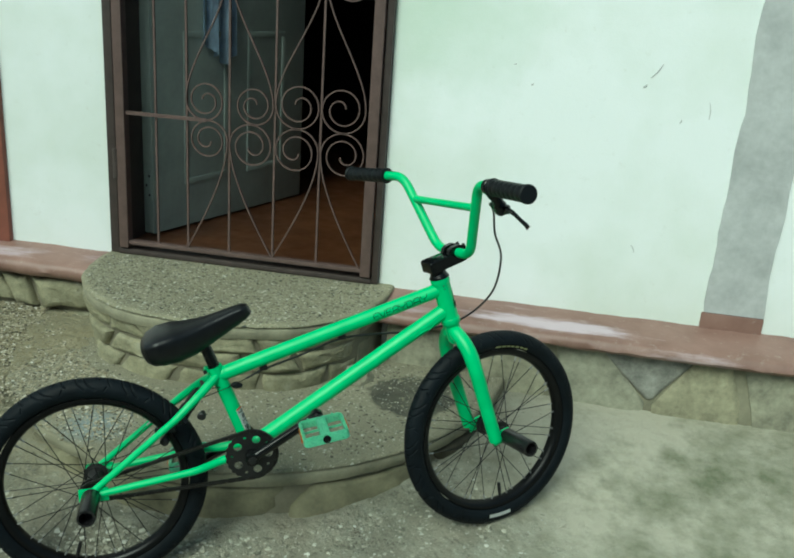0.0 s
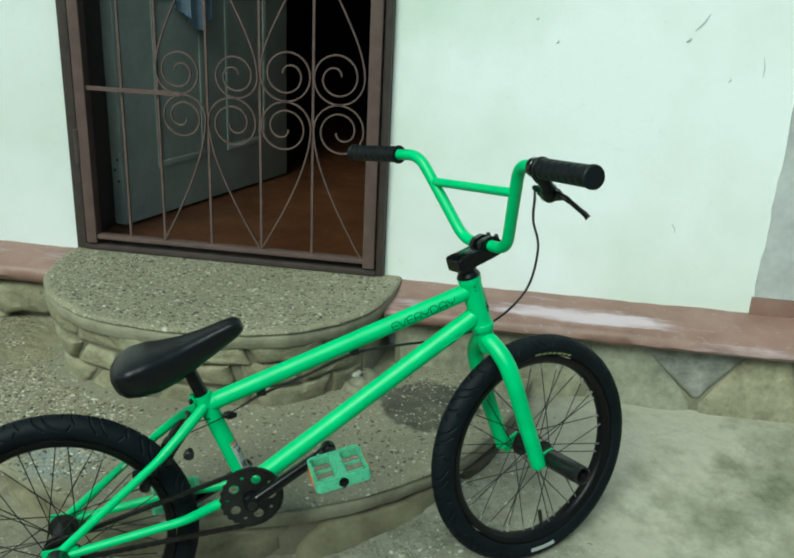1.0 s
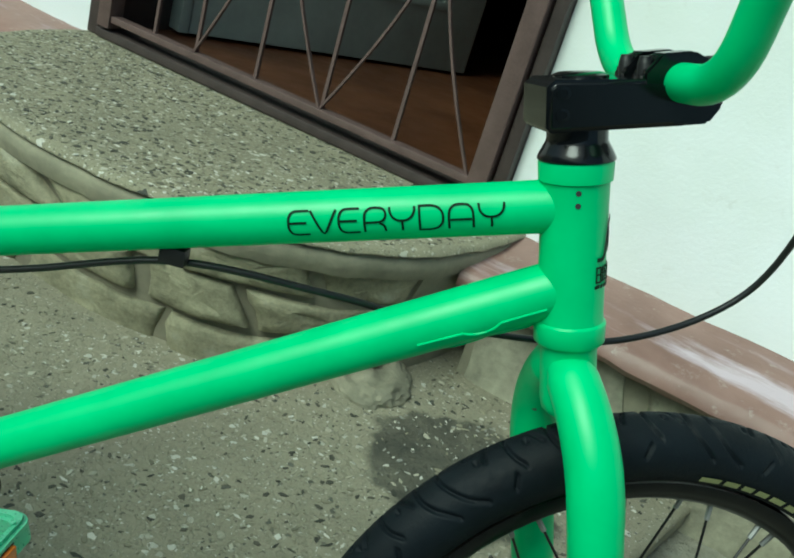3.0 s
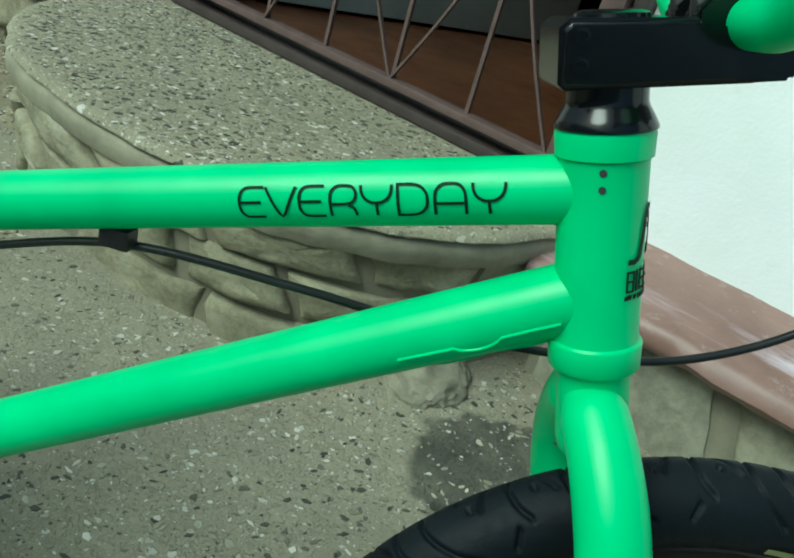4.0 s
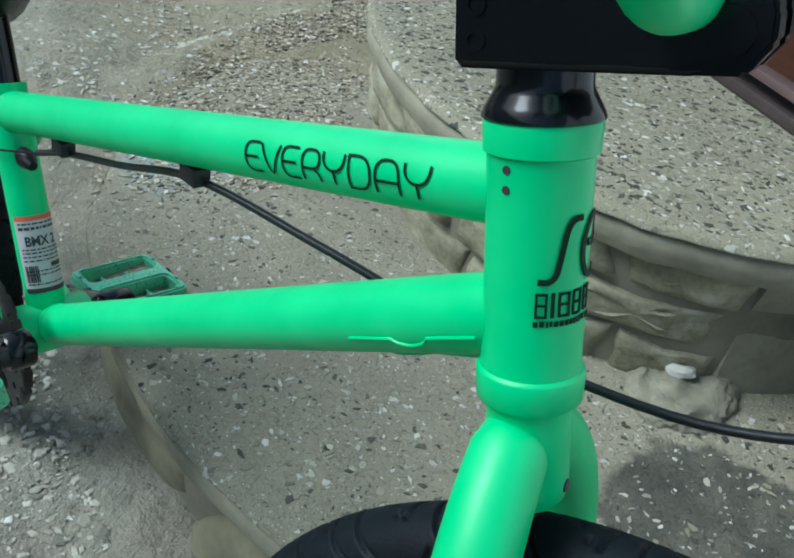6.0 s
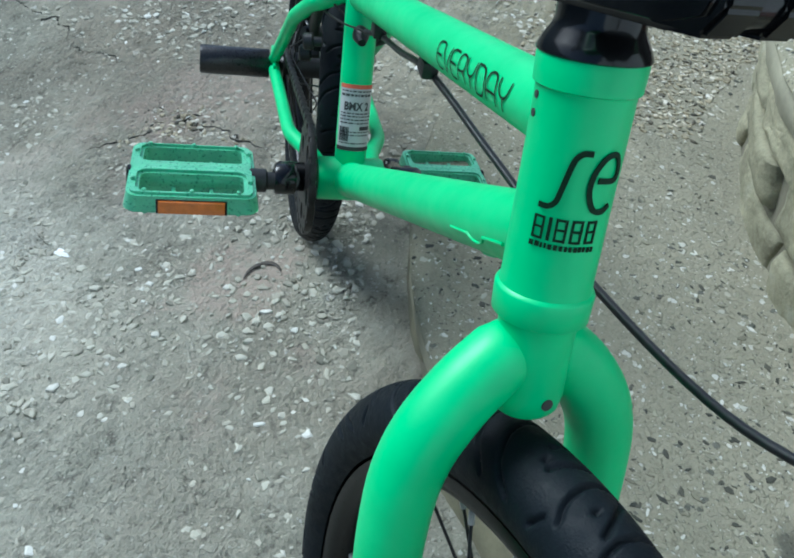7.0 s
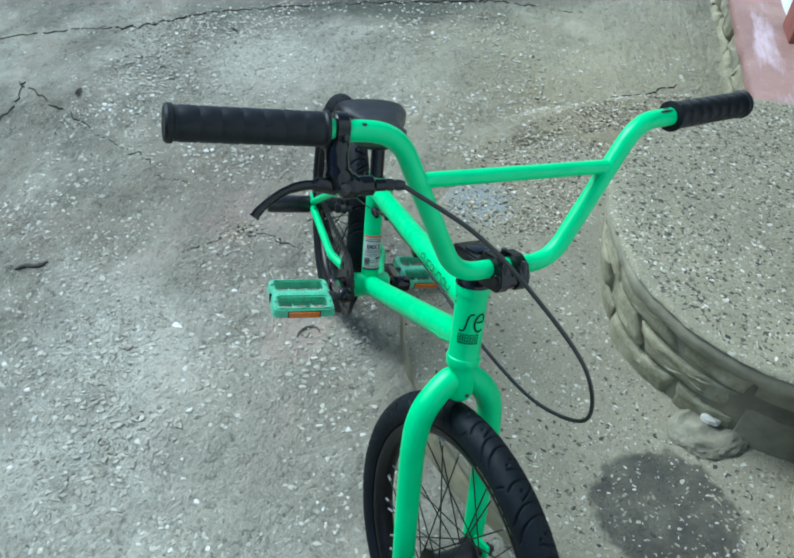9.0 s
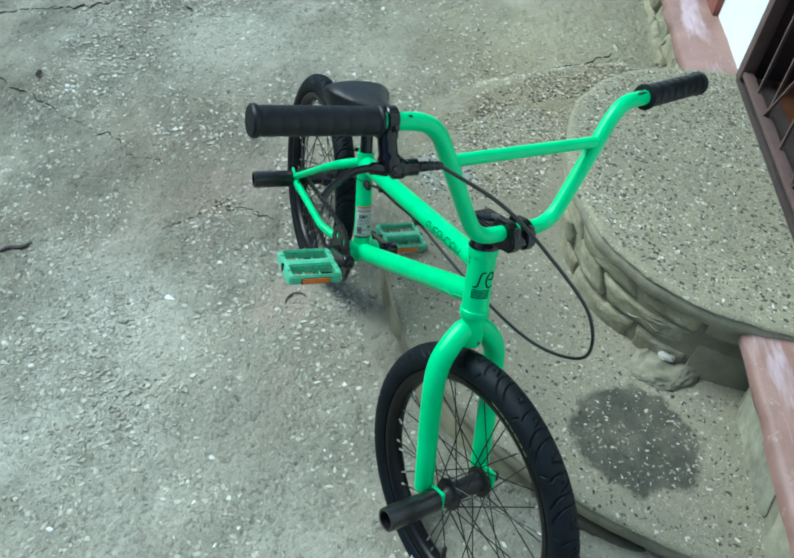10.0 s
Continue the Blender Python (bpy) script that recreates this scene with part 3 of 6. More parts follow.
def quad_cells(u0, u1, rows, width, jitter, seed, skip=None):
    """Uneven four- and five-sided cells in courses: yields lists of (u, v)."""
    rnd = random.Random(seed)
    cells = []
    for j, (v0, v1) in enumerate(zip(rows, rows[1:])):
        cuts = [u0]
        while cuts[-1] < u1 - width * 0.6:
            cuts.append(cuts[-1] + width * rnd.uniform(0.6, 1.5))
        cuts[-1] = u1
        lean = [rnd.uniform(-jitter, jitter) * width for _ in cuts]
        lean[0] = lean[-1] = 0
        h = v1 - v0
        wav = [rnd.uniform(-0.16, 0.16) * h for _ in cuts]
        for i in range(len(cuts) - 1):
            a, b = cuts[i], cuts[i + 1]
            m_ = (a + b) / 2
            cells.append([(a - lean[i] * 0.5, v0 + wav[i] * 0.5), (m_, v0 + rnd.uniform(-0.08, 0.1) * h), (b - lean[i + 1] * 0.5, v0 + wav[i + 1] * 0.5),
                          (b + lean[i + 1] * 0.5, v1 + wav[i + 1] * 0.5), (m_ + rnd.uniform(-0.1, 0.1) * width, v1 + rnd.uniform(-0.14, 0.05) * h), (a + lean[i] * 0.5, v1 + wav[i] * 0.5)])
    return cells


def stone_piece(cell, place, gap, bulge, rnd, rugged=1.0):
    """One stone: a cell pulled in by the joint, with a rounded, uneven face."""
    bm = bmesh.new()
    cu = sum(p[0] for p in cell) / len(cell)
    cv = sum(p[1] for p in cell) / len(cell)
    size = min(max(p[0] for p in cell) - min(p[0] for p in cell), max(p[1] for p in cell) - min(p[1] for p in cell))
    line = []
    for a, b in zip(cell, cell[1:] + cell[:1]):
        for s in (0.0, 0.25, 0.5, 0.75):
            line.append((a[0] + (b[0] - a[0]) * s, a[1] + (b[1] - a[1]) * s))
    tilt_u, tilt_v = rnd.uniform(-0.5, 0.5) * rugged, rnd.uniform(-0.7, 0.35) * rugged
    off = rnd.uniform(0, 50)
    rings = []
    for shrink, height in ((gap, -0.02), (gap * 1.05, bulge * 0.30), (gap * 1.10 + size * 0.03, bulge * 0.78), (gap * 1.10 + size * 0.09, bulge), (gap * 1.1 + size * 0.22, bulge * 1.04)):
        k = max(0.15, 1 - shrink / (size * 0.5))
        ring = []
        for u, v_ in line:
            p = Vector((u * 26 + off, v_ * 26, off))
            wob = 1.0 + rugged * (0.16 * noise.noise(p * 0.8) + 0.06 * noise.noise(p * 2.3))
            uu, vv = cu + (u - cu) * k * min(wob, 1.06), cv + (v_ - cv) * k * min(wob, 1.06)
            lean = ((u - cu) * tilt_u + (v_ - cv) * tilt_v) * 0.16 if height > 0 else 0.0
            rough = (0.0034 * noise.noise(p * 1.7) + 0.0016 * noise.noise(p * 5.0)) * (1 if height > 0 else 0)
            ring.append(bm.verts.new(place(uu, vv, height + lean + rough)))
        rings.append(ring)
    half = [bm.verts.new(place(cu + (u - cu) * 0.36, cv + (v_ - cv) * 0.36, bulge * 1.06 + ((u - cu) * tilt_u + (v_ - cv) * tilt_v) * 0.06 + 0.004 * noise.noise(Vector((u * 60, v_ * 60, off))))) for u, v_ in line]
    rings.append(half)
    for A, B in zip(rings, rings[1:]):
        for i in range(len(line)):
            i2 = (i + 1) % len(line)
            bm.faces.new((A[i], A[i2], B[i2], B[i]))
    c = bm.verts.new(place(cu, cv, bulge * rnd.uniform(1.0, 1.15)))
    for i in range(len(line)):
        bm.faces.new((half[i], half[(i + 1) % len(line)], c))
    bm.faces.new(rings[0][::-1])
    bmesh.ops.recalc_face_normals(bm, faces=bm.faces)
    return bm


# plinth masonry under the ledge
def plinth(name, x0, x1, y_face, cells, gap, bulge, seed, label, dark=(), face="stone"):
    base = tagged(mesh_object(name, box(x0, x1, y_face, WALL_Y + 0.01, -0.2, 0.335, bevel=0.003), M["flag_mortar" if face == "flagstone" else "mortar"]), label, "plinth", kind="structure")
    rnd = random.Random(seed)
    for i, cell in enumerate(cells):
        bm = stone_piece(cell, lambda u, v_, h: (u, y_face - h, v_), gap, rnd.uniform(*bulge), rnd, 0.25 if face == "flagstone" else 1.0)
        part("stone", bm, M["dark_stone"] if i in dark else M[face], base, smooth=55)
    return base


flags = [[(0.43, 0.10), (0.66, 0.10), (0.70, 0.20), (0.66, 0.33), (0.43, 0.33)],
         [(0.68, 0.06), (0.92, 0.06), (0.96, 0.18), (0.93, 0.335), (0.69, 0.335), (0.73, 0.20)],
         [(0.95, 0.06), (1.265, 0.06), (1.262, 0.165), (1.115, 0.335), (0.96, 0.335), (0.985, 0.19)],
         [(1.262, 0.172), (1.285, 0.178), (1.395, 0.325), (1.385, 0.340), (1.105, 0.342), (1.100, 0.325)],
         [(1.285, 0.05), (1.57, 0.05), (1.545, 0.21), (1.50, 0.325), (1.39, 0.33), (1.28, 0.165)],
         [(1.60, 0.05), (1.95, 0.05), (1.93, 0.325), (1.53, 0.325), (1.575, 0.20)]]
plinth("wall_plinth_1", 0.42, 5.9, -0.100, flags + quad_cells(1.97, 3.4, (0.05, 0.33), 0.27, 0.4, 5), 0.0035, (0.005, 0.011), 5,
       "rough flagstone plinth in grey mortar below the ledge", dark=(3,), face="flagstone")
plinth("wall_plinth_2", -5.9, -0.595, -0.060, quad_cells(-1.9, -0.60, (0.06, 0.200, 0.325), 0.15, 0.6, 11), 0.010, (0.020, 0.044), 11,
       "rough field-stone plinth with rounded stones below the ledge")


# ---------------------------------------------------------------- door steps
def outline(cx, a, b, power, grow=0.0, n=64, y_back=WALL_Y):
    """A half-round step outline from the wall round to the wall."""
    pts = []
    for k in range(n + 1):
        q = math.pi * k / n
        c, s = math.cos(q), math.sin(q)
        x = math.copysign(abs(c) ** (2 / power), c) * (a + grow)
        y = -(abs(s) ** (2 / power)) * (b + grow)
        pts.append((cx + x, y + (y_back if k in (0, n) else 0)))
    return pts


UPPER = (-0.098, 0.512, 0.500, 2.35)
LOWER = (0.0, 0.825, 0.905, 2.0)


def step_slab(name, spec, z_top, thick, material, parent, label, seed, overhang=0.0):
    """The tread: a slab with a worn, rounded nosing."""
    bm = bmesh.new()
    prof = [(-0.030, 0.0), (-0.010, 0.0), (-0.003, -0.003), (0.0, -0.010), (0.0, -thick * 0.6), (-0.006, -thick), (-0.05, -thick)]
    rings = []
    for grow, dz in prof:
        ring = []
        for i, (x, y) in enumerate(outline(*spec, grow=grow)):
            a = 0.006 * noise.noise(Vector((x * 14, y * 14, seed))) + 0.004 * noise.noise(Vector((x * 45, y * 45, seed + 3)))
            d = Vector((x - spec[0], y, 0)).normalized() * a * (1.0 if grow > -0.02 else 0.2)
            z = z_top + dz + (0.002 * noise.noise(Vector((x * 20, y * 20, seed))) if dz < 0 else 0)
            ring.append(bm.verts.new((x + d.x, y + d.y, z)))
        rings.append(ring)
    for A, B in zip(rings, rings[1:]):
        for i in range(len(A) - 1):
            bm.faces.new((A[i], A[i + 1], B[i + 1], B[i]))
    bm.faces.new(rings[0])
    bm.faces.new(rings[-1][::-1])
    bmesh.ops.recalc_face_normals(bm, faces=bm.faces)
    return part(name, bm, material, parent, label, smooth=50)


def step_core(spec, z0, z1, grow0, grow1, parent):
    bm = bmesh.new()
    rings = [[bm.verts.new((x, y, z)) for x, y in outline(*spec, grow=g_)] for z, g_ in ((z0, grow0), (z1, grow1))]
    for i in range(len(rings[0]) - 1):
        bm.faces.new((rings[0][i], rings[0][i + 1], rings[1][i + 1], rings[1][i]))
    bmesh.ops.recalc_face_normals(bm, faces=bm.faces)
    return part("mortar_core", bm, M["mortar"], parent, "grey mortar between the stones")


def ring_place(spec, z0, z1, grow0, grow1):
    def place(u, v_, h):
        q = u
        s = (v_ - z0) / (z1 - z0)
        g_ = grow0 + (grow1 - grow0) * s + h
        c, sn = math.cos(q), math.sin(q)
        p = 2 / spec[3]
        return (spec[0] + math.copysign(abs(c) ** p, c) * (spec[1] + g_), -(max(sn, 0.0) ** p) * (spec[2] + g_), v_)
    return place


def round_step(name, spec, z_base, z_top, thick, material, rows, width, grow0, grow1, seed, span, label, nose, bulge, gap=0.008, band=False, face="stone"):
    thing = tagged(empty(name, Matrix.Translation((spec[0], -0.2, z_base))), label, "step", kind="structure")
    bpy.context.view_layer.update()
    inv = thing.matrix_world.inverted()
    made = [step_slab("tread", spec, z_top, 0.014 if band else thick, material, thing, nose, seed)]
    if band:
        made.append(step_slab("nosing_band", (spec[0], spec[1] - 0.002, spec[2] - 0.002, spec[3]), z_top - 0.013, thick - 0.013, M["nosing"], thing, "smooth cement edge below the terrazzo", seed))
    made += [step_core(spec, z_base - 0.1, z_top - thick + 0.004, grow0, grow1, thing)]
    rnd = random.Random(seed)
    place = ring_place(spec, rows[0], rows[-1], grow0, grow1)
    for cell in quad_cells(*span, rows, width, 0.4, seed):
        bm = stone_piece(cell_metric(cell), lambda u, v_, h: place(u / 0.5, v_, h), gap, rnd.uniform(*bulge) * (1.5 if cell[0][0] > 2.3 else 1.0), rnd, 0.8)
        # on the lower step the stones nearest the right end are darker
        made.append(part("stone", bm, M["dark_end_stone" if face == "mossy_stone" and max(p[0] for p in cell) < 0.95 else face], thing, smooth=55))
    if span[0] > 0.2:
        bm = bmesh.new()
        rows_ = []
        for z, g_ in ((z_base - 0.02, grow0 + 0.015), (z_base + 0.06, grow0 + 0.013), (z_base + 0.12, grow0 + 0.014), (z_top - thick + 0.004, grow1 + 0.012)):
            pts = outline(*spec, grow=g_)[:11]
            rows_.append([bm.verts.new((x - 0.012 * max(0, k - 8), y + 0.02 * max(0, k - 8) + 0.004 * noise.noise(Vector((x * 20, y * 20, z * 20))), z)) for k, (x, y) in enumerate(pts)])
        for A, B in zip(rows_, rows_[1:]):
            for k in range(len(A) - 1):
                bm.faces.new((A[k], A[k + 1], B[k + 1], B[k]))
        bmesh.ops.recalc_face_normals(bm, faces=bm.faces)
        made.append(part("cement_face", bm, M["nosing"], thing, "plain grey cement face", smooth=60))
    for ob in made:
        ob.matrix_parent_inverse = inv
    return thing


def cell_metric(cell):
    return [(u * 0.5, v_) for u, v_ in cell]


round_step("doorstep", UPPER, TREAD_Z, STEP_Z, 0.050, M["terrazzo_top"], (0.165, 0.245, 0.308, 0.368), 0.40, -0.046, -0.026, 21, (0.40, 3.10),
           "half-round doorstep of field stones with a terrazzo tread", "speckled grey terrazzo tread with a worn nosing", (0.010, 0.020), gap=0.0030, band=True)
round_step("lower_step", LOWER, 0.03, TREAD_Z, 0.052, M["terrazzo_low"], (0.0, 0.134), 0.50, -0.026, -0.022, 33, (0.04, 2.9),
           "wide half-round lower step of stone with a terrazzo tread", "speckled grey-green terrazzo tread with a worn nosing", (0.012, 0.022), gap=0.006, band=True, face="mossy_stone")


def boulder(name, at, size, seed, material, label):
    """A low craggy lump of stone bedded in cement, with broken flat faces."""
    rnd = random.Random(seed)
    bm = bmesh.new()
    bmesh.ops.create_icosphere(bm, subdivisions=5, radius=1.0)
    for q in bm.verts:
        d = q.co.copy()
        lump = 0.10 * noise.noise(d * 1.2 + Vector((seed, 0, 0))) + 0.06 * noise.noise(d * 2.7 + Vector((0, seed, 0))) + 0.06 * noise.noise(d * 7) + 0.02 * noise.noise(d * 15)
        r = 0.86 + lump
        z = d.z * r
        z = min(z, 0.55 + 0.25 * noise.noise(d * 2.1)) if z > 0 else z
        q.co = Vector((d.x * r * size[0], d.y * r * size[1], max(z * size[2], -size[2] * 0.8)))
    bm.transform(Matrix.Translation(at) @ Matrix.Rotation(0.5, 4, "Z"))
    return tagged(mesh_object(name, bm, material, smooth=40), label, "stone")


mound = boulder("loose_stone", (0.345, -0.246, 0.184), (0.072, 0.098, 0.040), 4, M["lump"], "low rough stone bedded in cement at the foot of the doorstep")
bm = bmesh.new()
bmesh.ops.create_icosphere(bm, subdivisions=3, radius=1.0)
for q in bm.verts:
    d = q.co.copy()
    r = 0.9 + 0.35 * noise.noise(d * 1.4 + Vector((3, 0, 0))) + 0.10 * noise.noise(d * 4)
    q.co = Vector((d.x * r * 0.013, d.y * r * 0.021, d.z * r * 0.008))
bm.transform(Matrix.Translation((0.338, -0.252, 0.2135)) @ Matrix.Rotation(-0.5, 4, "Z"))
part("stone_chip", bm, M["white_stone"], mound, "chalky white stone chip")


# ---------------------------------------------------------------- wall details
def plaster_strip():
    """Unpainted grey plaster with ragged edges, standing a few millimetres proud."""
    bm = bmesh.new()
    n = 70
    L, R = [], []
    for i in range(n + 1):
        z = 0.452 + (3.0 - 0.452) * i / n
        a = 0.010 * noise.noise(Vector((z * 5, 0, 1))) + 0.005 * noise.noise(Vector((z * 19, 0, 1)))
        b = 0.014 * noise.noise(Vector((z * 4, 5, 1))) + 0.006 * noise.noise(Vector((z * 17, 5, 1)))
        L.append((1.408 + a, z))
        R.append((1.585 + b, z))
    rows = [[bm.verts.new((x, y, z)) for x, z, y in ((l[0], l[1], WALL_Y + 0.01), (l[0], l[1], WALL_Y - 0.007), (r0[0], r0[1], WALL_Y - 0.007), (r0[0], r0[1], WALL_Y + 0.01))] for l, r0 in zip(L, R)]
    for A, B in zip(rows, rows[1:]):
        for k in range(3):
            bm.faces.new((A[k], A[k + 1], B[k + 1], B[k]))
    bm.faces.new(rows[0])
    bm.faces.new(rows[-1])
    bmesh.ops.recalc_face_normals(bm, faces=bm.faces)
    tagged(mesh_object("wall_plaster_strip", bm, M["plaster"], smooth=30), "bare grey plaster strip with ragged edges on the wall", "plaster", kind="structure")
    tagged(mesh_object("trim_plaster_foot", box(1.402, 1.590, WALL_Y - 0.008, WALL_Y + 0.01, 0.395, 0.450, bevel=0.002), M["ledge"]), "red-brown painted foot of the plaster strip", "trim", kind="structure")


plaster_strip()
solid("trim_pilaster", "red-brown painted upright strip on the white wall", "trim", M["red_paint"], -1.120, -0.990, WALL_Y - 0.02, WALL_Y + 0.01, 0.396, 3.0, bevel=0.006)


def wall_scratches():
    bm = bmesh.new()
    for x, z, dx, dz, wd in ((1.134, 1.150, 0.030, 0.042, 0.004), (1.116, 1.122, 0.010, 0.010, 0.007), (0.789, 1.100, 0.006, 0.008, 0.005), (1.236, 1.027, 0.004, 0.012, 0.004), (0.731, 1.157, 0.008, 0.004, 0.004), (1.318, 1.045, -0.006, 0.05, 0.003), (1.155, 0.64, 0.012, -0.025, 0.003), (1.46, 0.90, 0.01, 0.012, 0.004)):
        a, b = Vector((x, WALL_Y - 0.0005, z)), Vector((x + dx, WALL_Y - 0.0005, z + dz))
        mid = (a + b) / 2 + Vector((0.003, -0.0008, 0))
        sweep(bm, [a, mid, b], [wd * 0.3, wd * 0.5, wd * 0.2], sides=6)
    bmesh.ops.recalc_face_normals(bm, faces=bm.faces)
    tagged(mesh_object("wall_scratches", bm, M["plaster"]), "grey scratches and scuffs in the white paint", "scratch", kind="stuff")


wall_scratches()


# ---------------------------------------------------------------- gate
def flat_bar(bm, path, wide, deep):
    """Flat iron along a path in the gate's plane (x, z): wide across, deep in y."""
    P = [Vector((p[0], 0, p[1])) for p in path]
    n = len(P)
    rings = []
    for i, p in enumerate(P):
        t = (P[min(i + 1, n - 1)] - P[max(i - 1, 0)]).normalized()
        s = Vector((t.z, 0, -t.x)) * wide / 2
        rings.append([bm.verts.new(p + q) for q in (s + Vector((0, -deep / 2, 0)), -s + Vector((0, -deep / 2, 0)), -s + Vector((0, deep / 2, 0)), s + Vector((0, deep / 2, 0)))])
    for A, B in zip(rings, rings[1:]):
        for k in range(4):
            bm.faces.new((A[k], A[(k + 1) % 4], B[(k + 1) % 4], B[k]))
    bm.faces.new(rings[0][::-1])
    bm.faces.new(rings[-1])
    return bm


def scroll(bar_x, side, cz, r, rise, turns=1.95):
    """A spiral beside a bar: it leaves the bar tangentially and winds in. rise: +1 winds over the top, -1 under."""
    out = []
    cx = bar_x + side * r
    n = 44
    for k in range(n + 1):
        s = k / n
        q = turns * 2 * math.pi * s
        rr = r * (1 - 0.76 * s ** 1.7)
        out.append((cx - side * math.cos(q) * rr + side * (r - rr) * 0.15, cz + rise * math.sin(q) * rr))
    return out


def bend(a, b, tangent_up, n=10):
    """From a towards b, ending upright."""
    c = (b[0], b[1] - tangent_up)
    return [((1 - s) ** 2 * a[0] + 2 * s * (1 - s) * c[0] + s * s * b[0], (1 - s) ** 2 * a[1] + 2 * s * (1 - s) * c[1] + s * s * b[1]) for s in (k / n for k in range(n))]


def build_gate():
    gate = tagged(empty("metal_gate", Matrix.Translation((OPEN_L + 0.03, 0.0, 0.43))), "closed brown painted wrought-iron gate with scrollwork", "gate")
    bpy.context.view_layer.update()
    inv = gate.matrix_world.inverted()
    made = []

    def piece(name, bm, material=M["gate"], label="", y=0.0):
        bmesh.ops.recalc_face_normals(bm, faces=bm.faces)
        bm.transform(Matrix.Translation((0, y, 0)))
        ob = part(name, bm, material, gate, label)
        ob.matrix_parent_inverse = inv
        made.append(ob)
        return ob

    top = 2.46
    # the leaf's own frame
    piece("stile", box(-0.556, -0.523, -0.018, 0.018, 0.436, top, bevel=0.003))
    piece("stile", box(0.300, 0.334, -0.018, 0.018, 0.436, top, bevel=0.003))
    piece("bottom_rail", box(-0.523, 0.300, -0.014, 0.014, 0.449, 0.462, bevel=0.002))
    piece("top_rail", box(-0.523, 0.300, -0.016, 0.016, top - 0.03, top, bevel=0.003))
    for x in (-0.420, -0.311, -0.164, -0.010, 0.143):
        piece("bar", flat_bar(bmesh.new(), [(x, 0.458), (x, top - 0.02)], 0.0066, 0.0066), y=0.004)
    piece("crossbar", flat_bar(bmesh.new(), [(-0.523, 0.902), (-0.24, 0.902)], 0.012, 0.006), y=-0.006)
    r = 0.0735
    bl, bm_, br = -0.164, -0.010, 0.143
    lo, mid = 0.830, 0.902
    hi = 2 * mid - lo
    nxt = 1.366
    for start, bar, side, r_ in ((-0.311, bl, -1, 0.064), (-0.010, bl, 1, 0.072), (-0.010, br, -1, r), (0.293, br, 1, r)):
        low_z = mid - (mid - lo) * r_ / r
        line = bend((start, 0.460), (bar + side * 0.004, low_z), 0.12) + scroll(bar + side * 0.004, side, low_z, r_, 1)
        piece("scroll", flat_bar(bmesh.new(), line, 0.0042, 0.0065), y=-0.004)
    # the upper scrolls run on into the next row
    for bar, side, goal, gside, r_ in ((-0.314, 1, bl, -1, 0.064), (bm_, -1, bl, 1, 0.062), (bm_, 1, br, -1, r), (0.293, -1, br, 1, r)):
        low = scroll(bar + side * 0.004, side, mid + (hi - mid) * r_ / r, r_, -1)[::-1]
        a = low[-1]
        b = (goal + gside * 0.004, nxt)
        c1, c2 = (a[0], a[1] + 0.12), (b[0], b[1] - 0.12)
        link = [tuple((1 - s) ** 3 * a[i] + 3 * s * (1 - s) ** 2 * c1[i] + 3 * s * s * (1 - s) * c2[i] + s ** 3 * b[i] for i in (0, 1)) for s in (k / 14 for k in range(1, 14))]
        line = low + link + scroll(b[0], gside, nxt, r, 1)
        piece("scroll", flat_bar(bmesh.new(), line, 0.0042, 0.0065), y=-0.004)
    # the upper half mirrors the lower one
    for bar, side, goal in ((-0.314, 1, bl), (bm_, -1, bl), (bm_, 1, br), (0.293, -1, br)):
        line = scroll(bar + side * 0.004, side, nxt + 2 * r, r, -1)[::-1] + [(bar, 1.70), (goal, 2.40)]
        piece("scroll", flat_bar(bmesh.new(), line, 0.0042, 0.0065), y=-0.004)
    for z in (0.68, 1.55, 2.2):
        piece("hinge", turned((-0.561, -0.012, z), (-0.561, -0.012, z + 0.10), [(0, 0.010), (0.48, 0.010), (0.5, 0.008), (0.52, 0.010), (1, 0.010)], sides=14), M["gate_dark"])
    # fixed frame in the wall
    fr = tagged(empty("gate_frame", Matrix.Translation((0, 0, 0.45))), "fixed dark brown steel frame of the gate in the wall", "frame")
    bpy.context.view_layer.update()
    inv2 = fr.matrix_world.inverted()
    for name, dims in (("jamb", (-0.5955, -0.565, -0.004, 0.272, 0.412, 2.545)), ("jamb", (0.338, 0.3595, -0.004, 0.282, 0.412, 2.545)),
                       ("threshold", (-0.565, 0.338, -0.010, 0.085, 0.412, 0.430)), ("head", (-0.565, 0.338, -0.004, 0.09, 2.465, 2.545))):
        ob = part(name, box(*dims, bevel=0.003), M["gate_dark"], fr)
        ob.matrix_parent_inverse = inv2


build_gate()


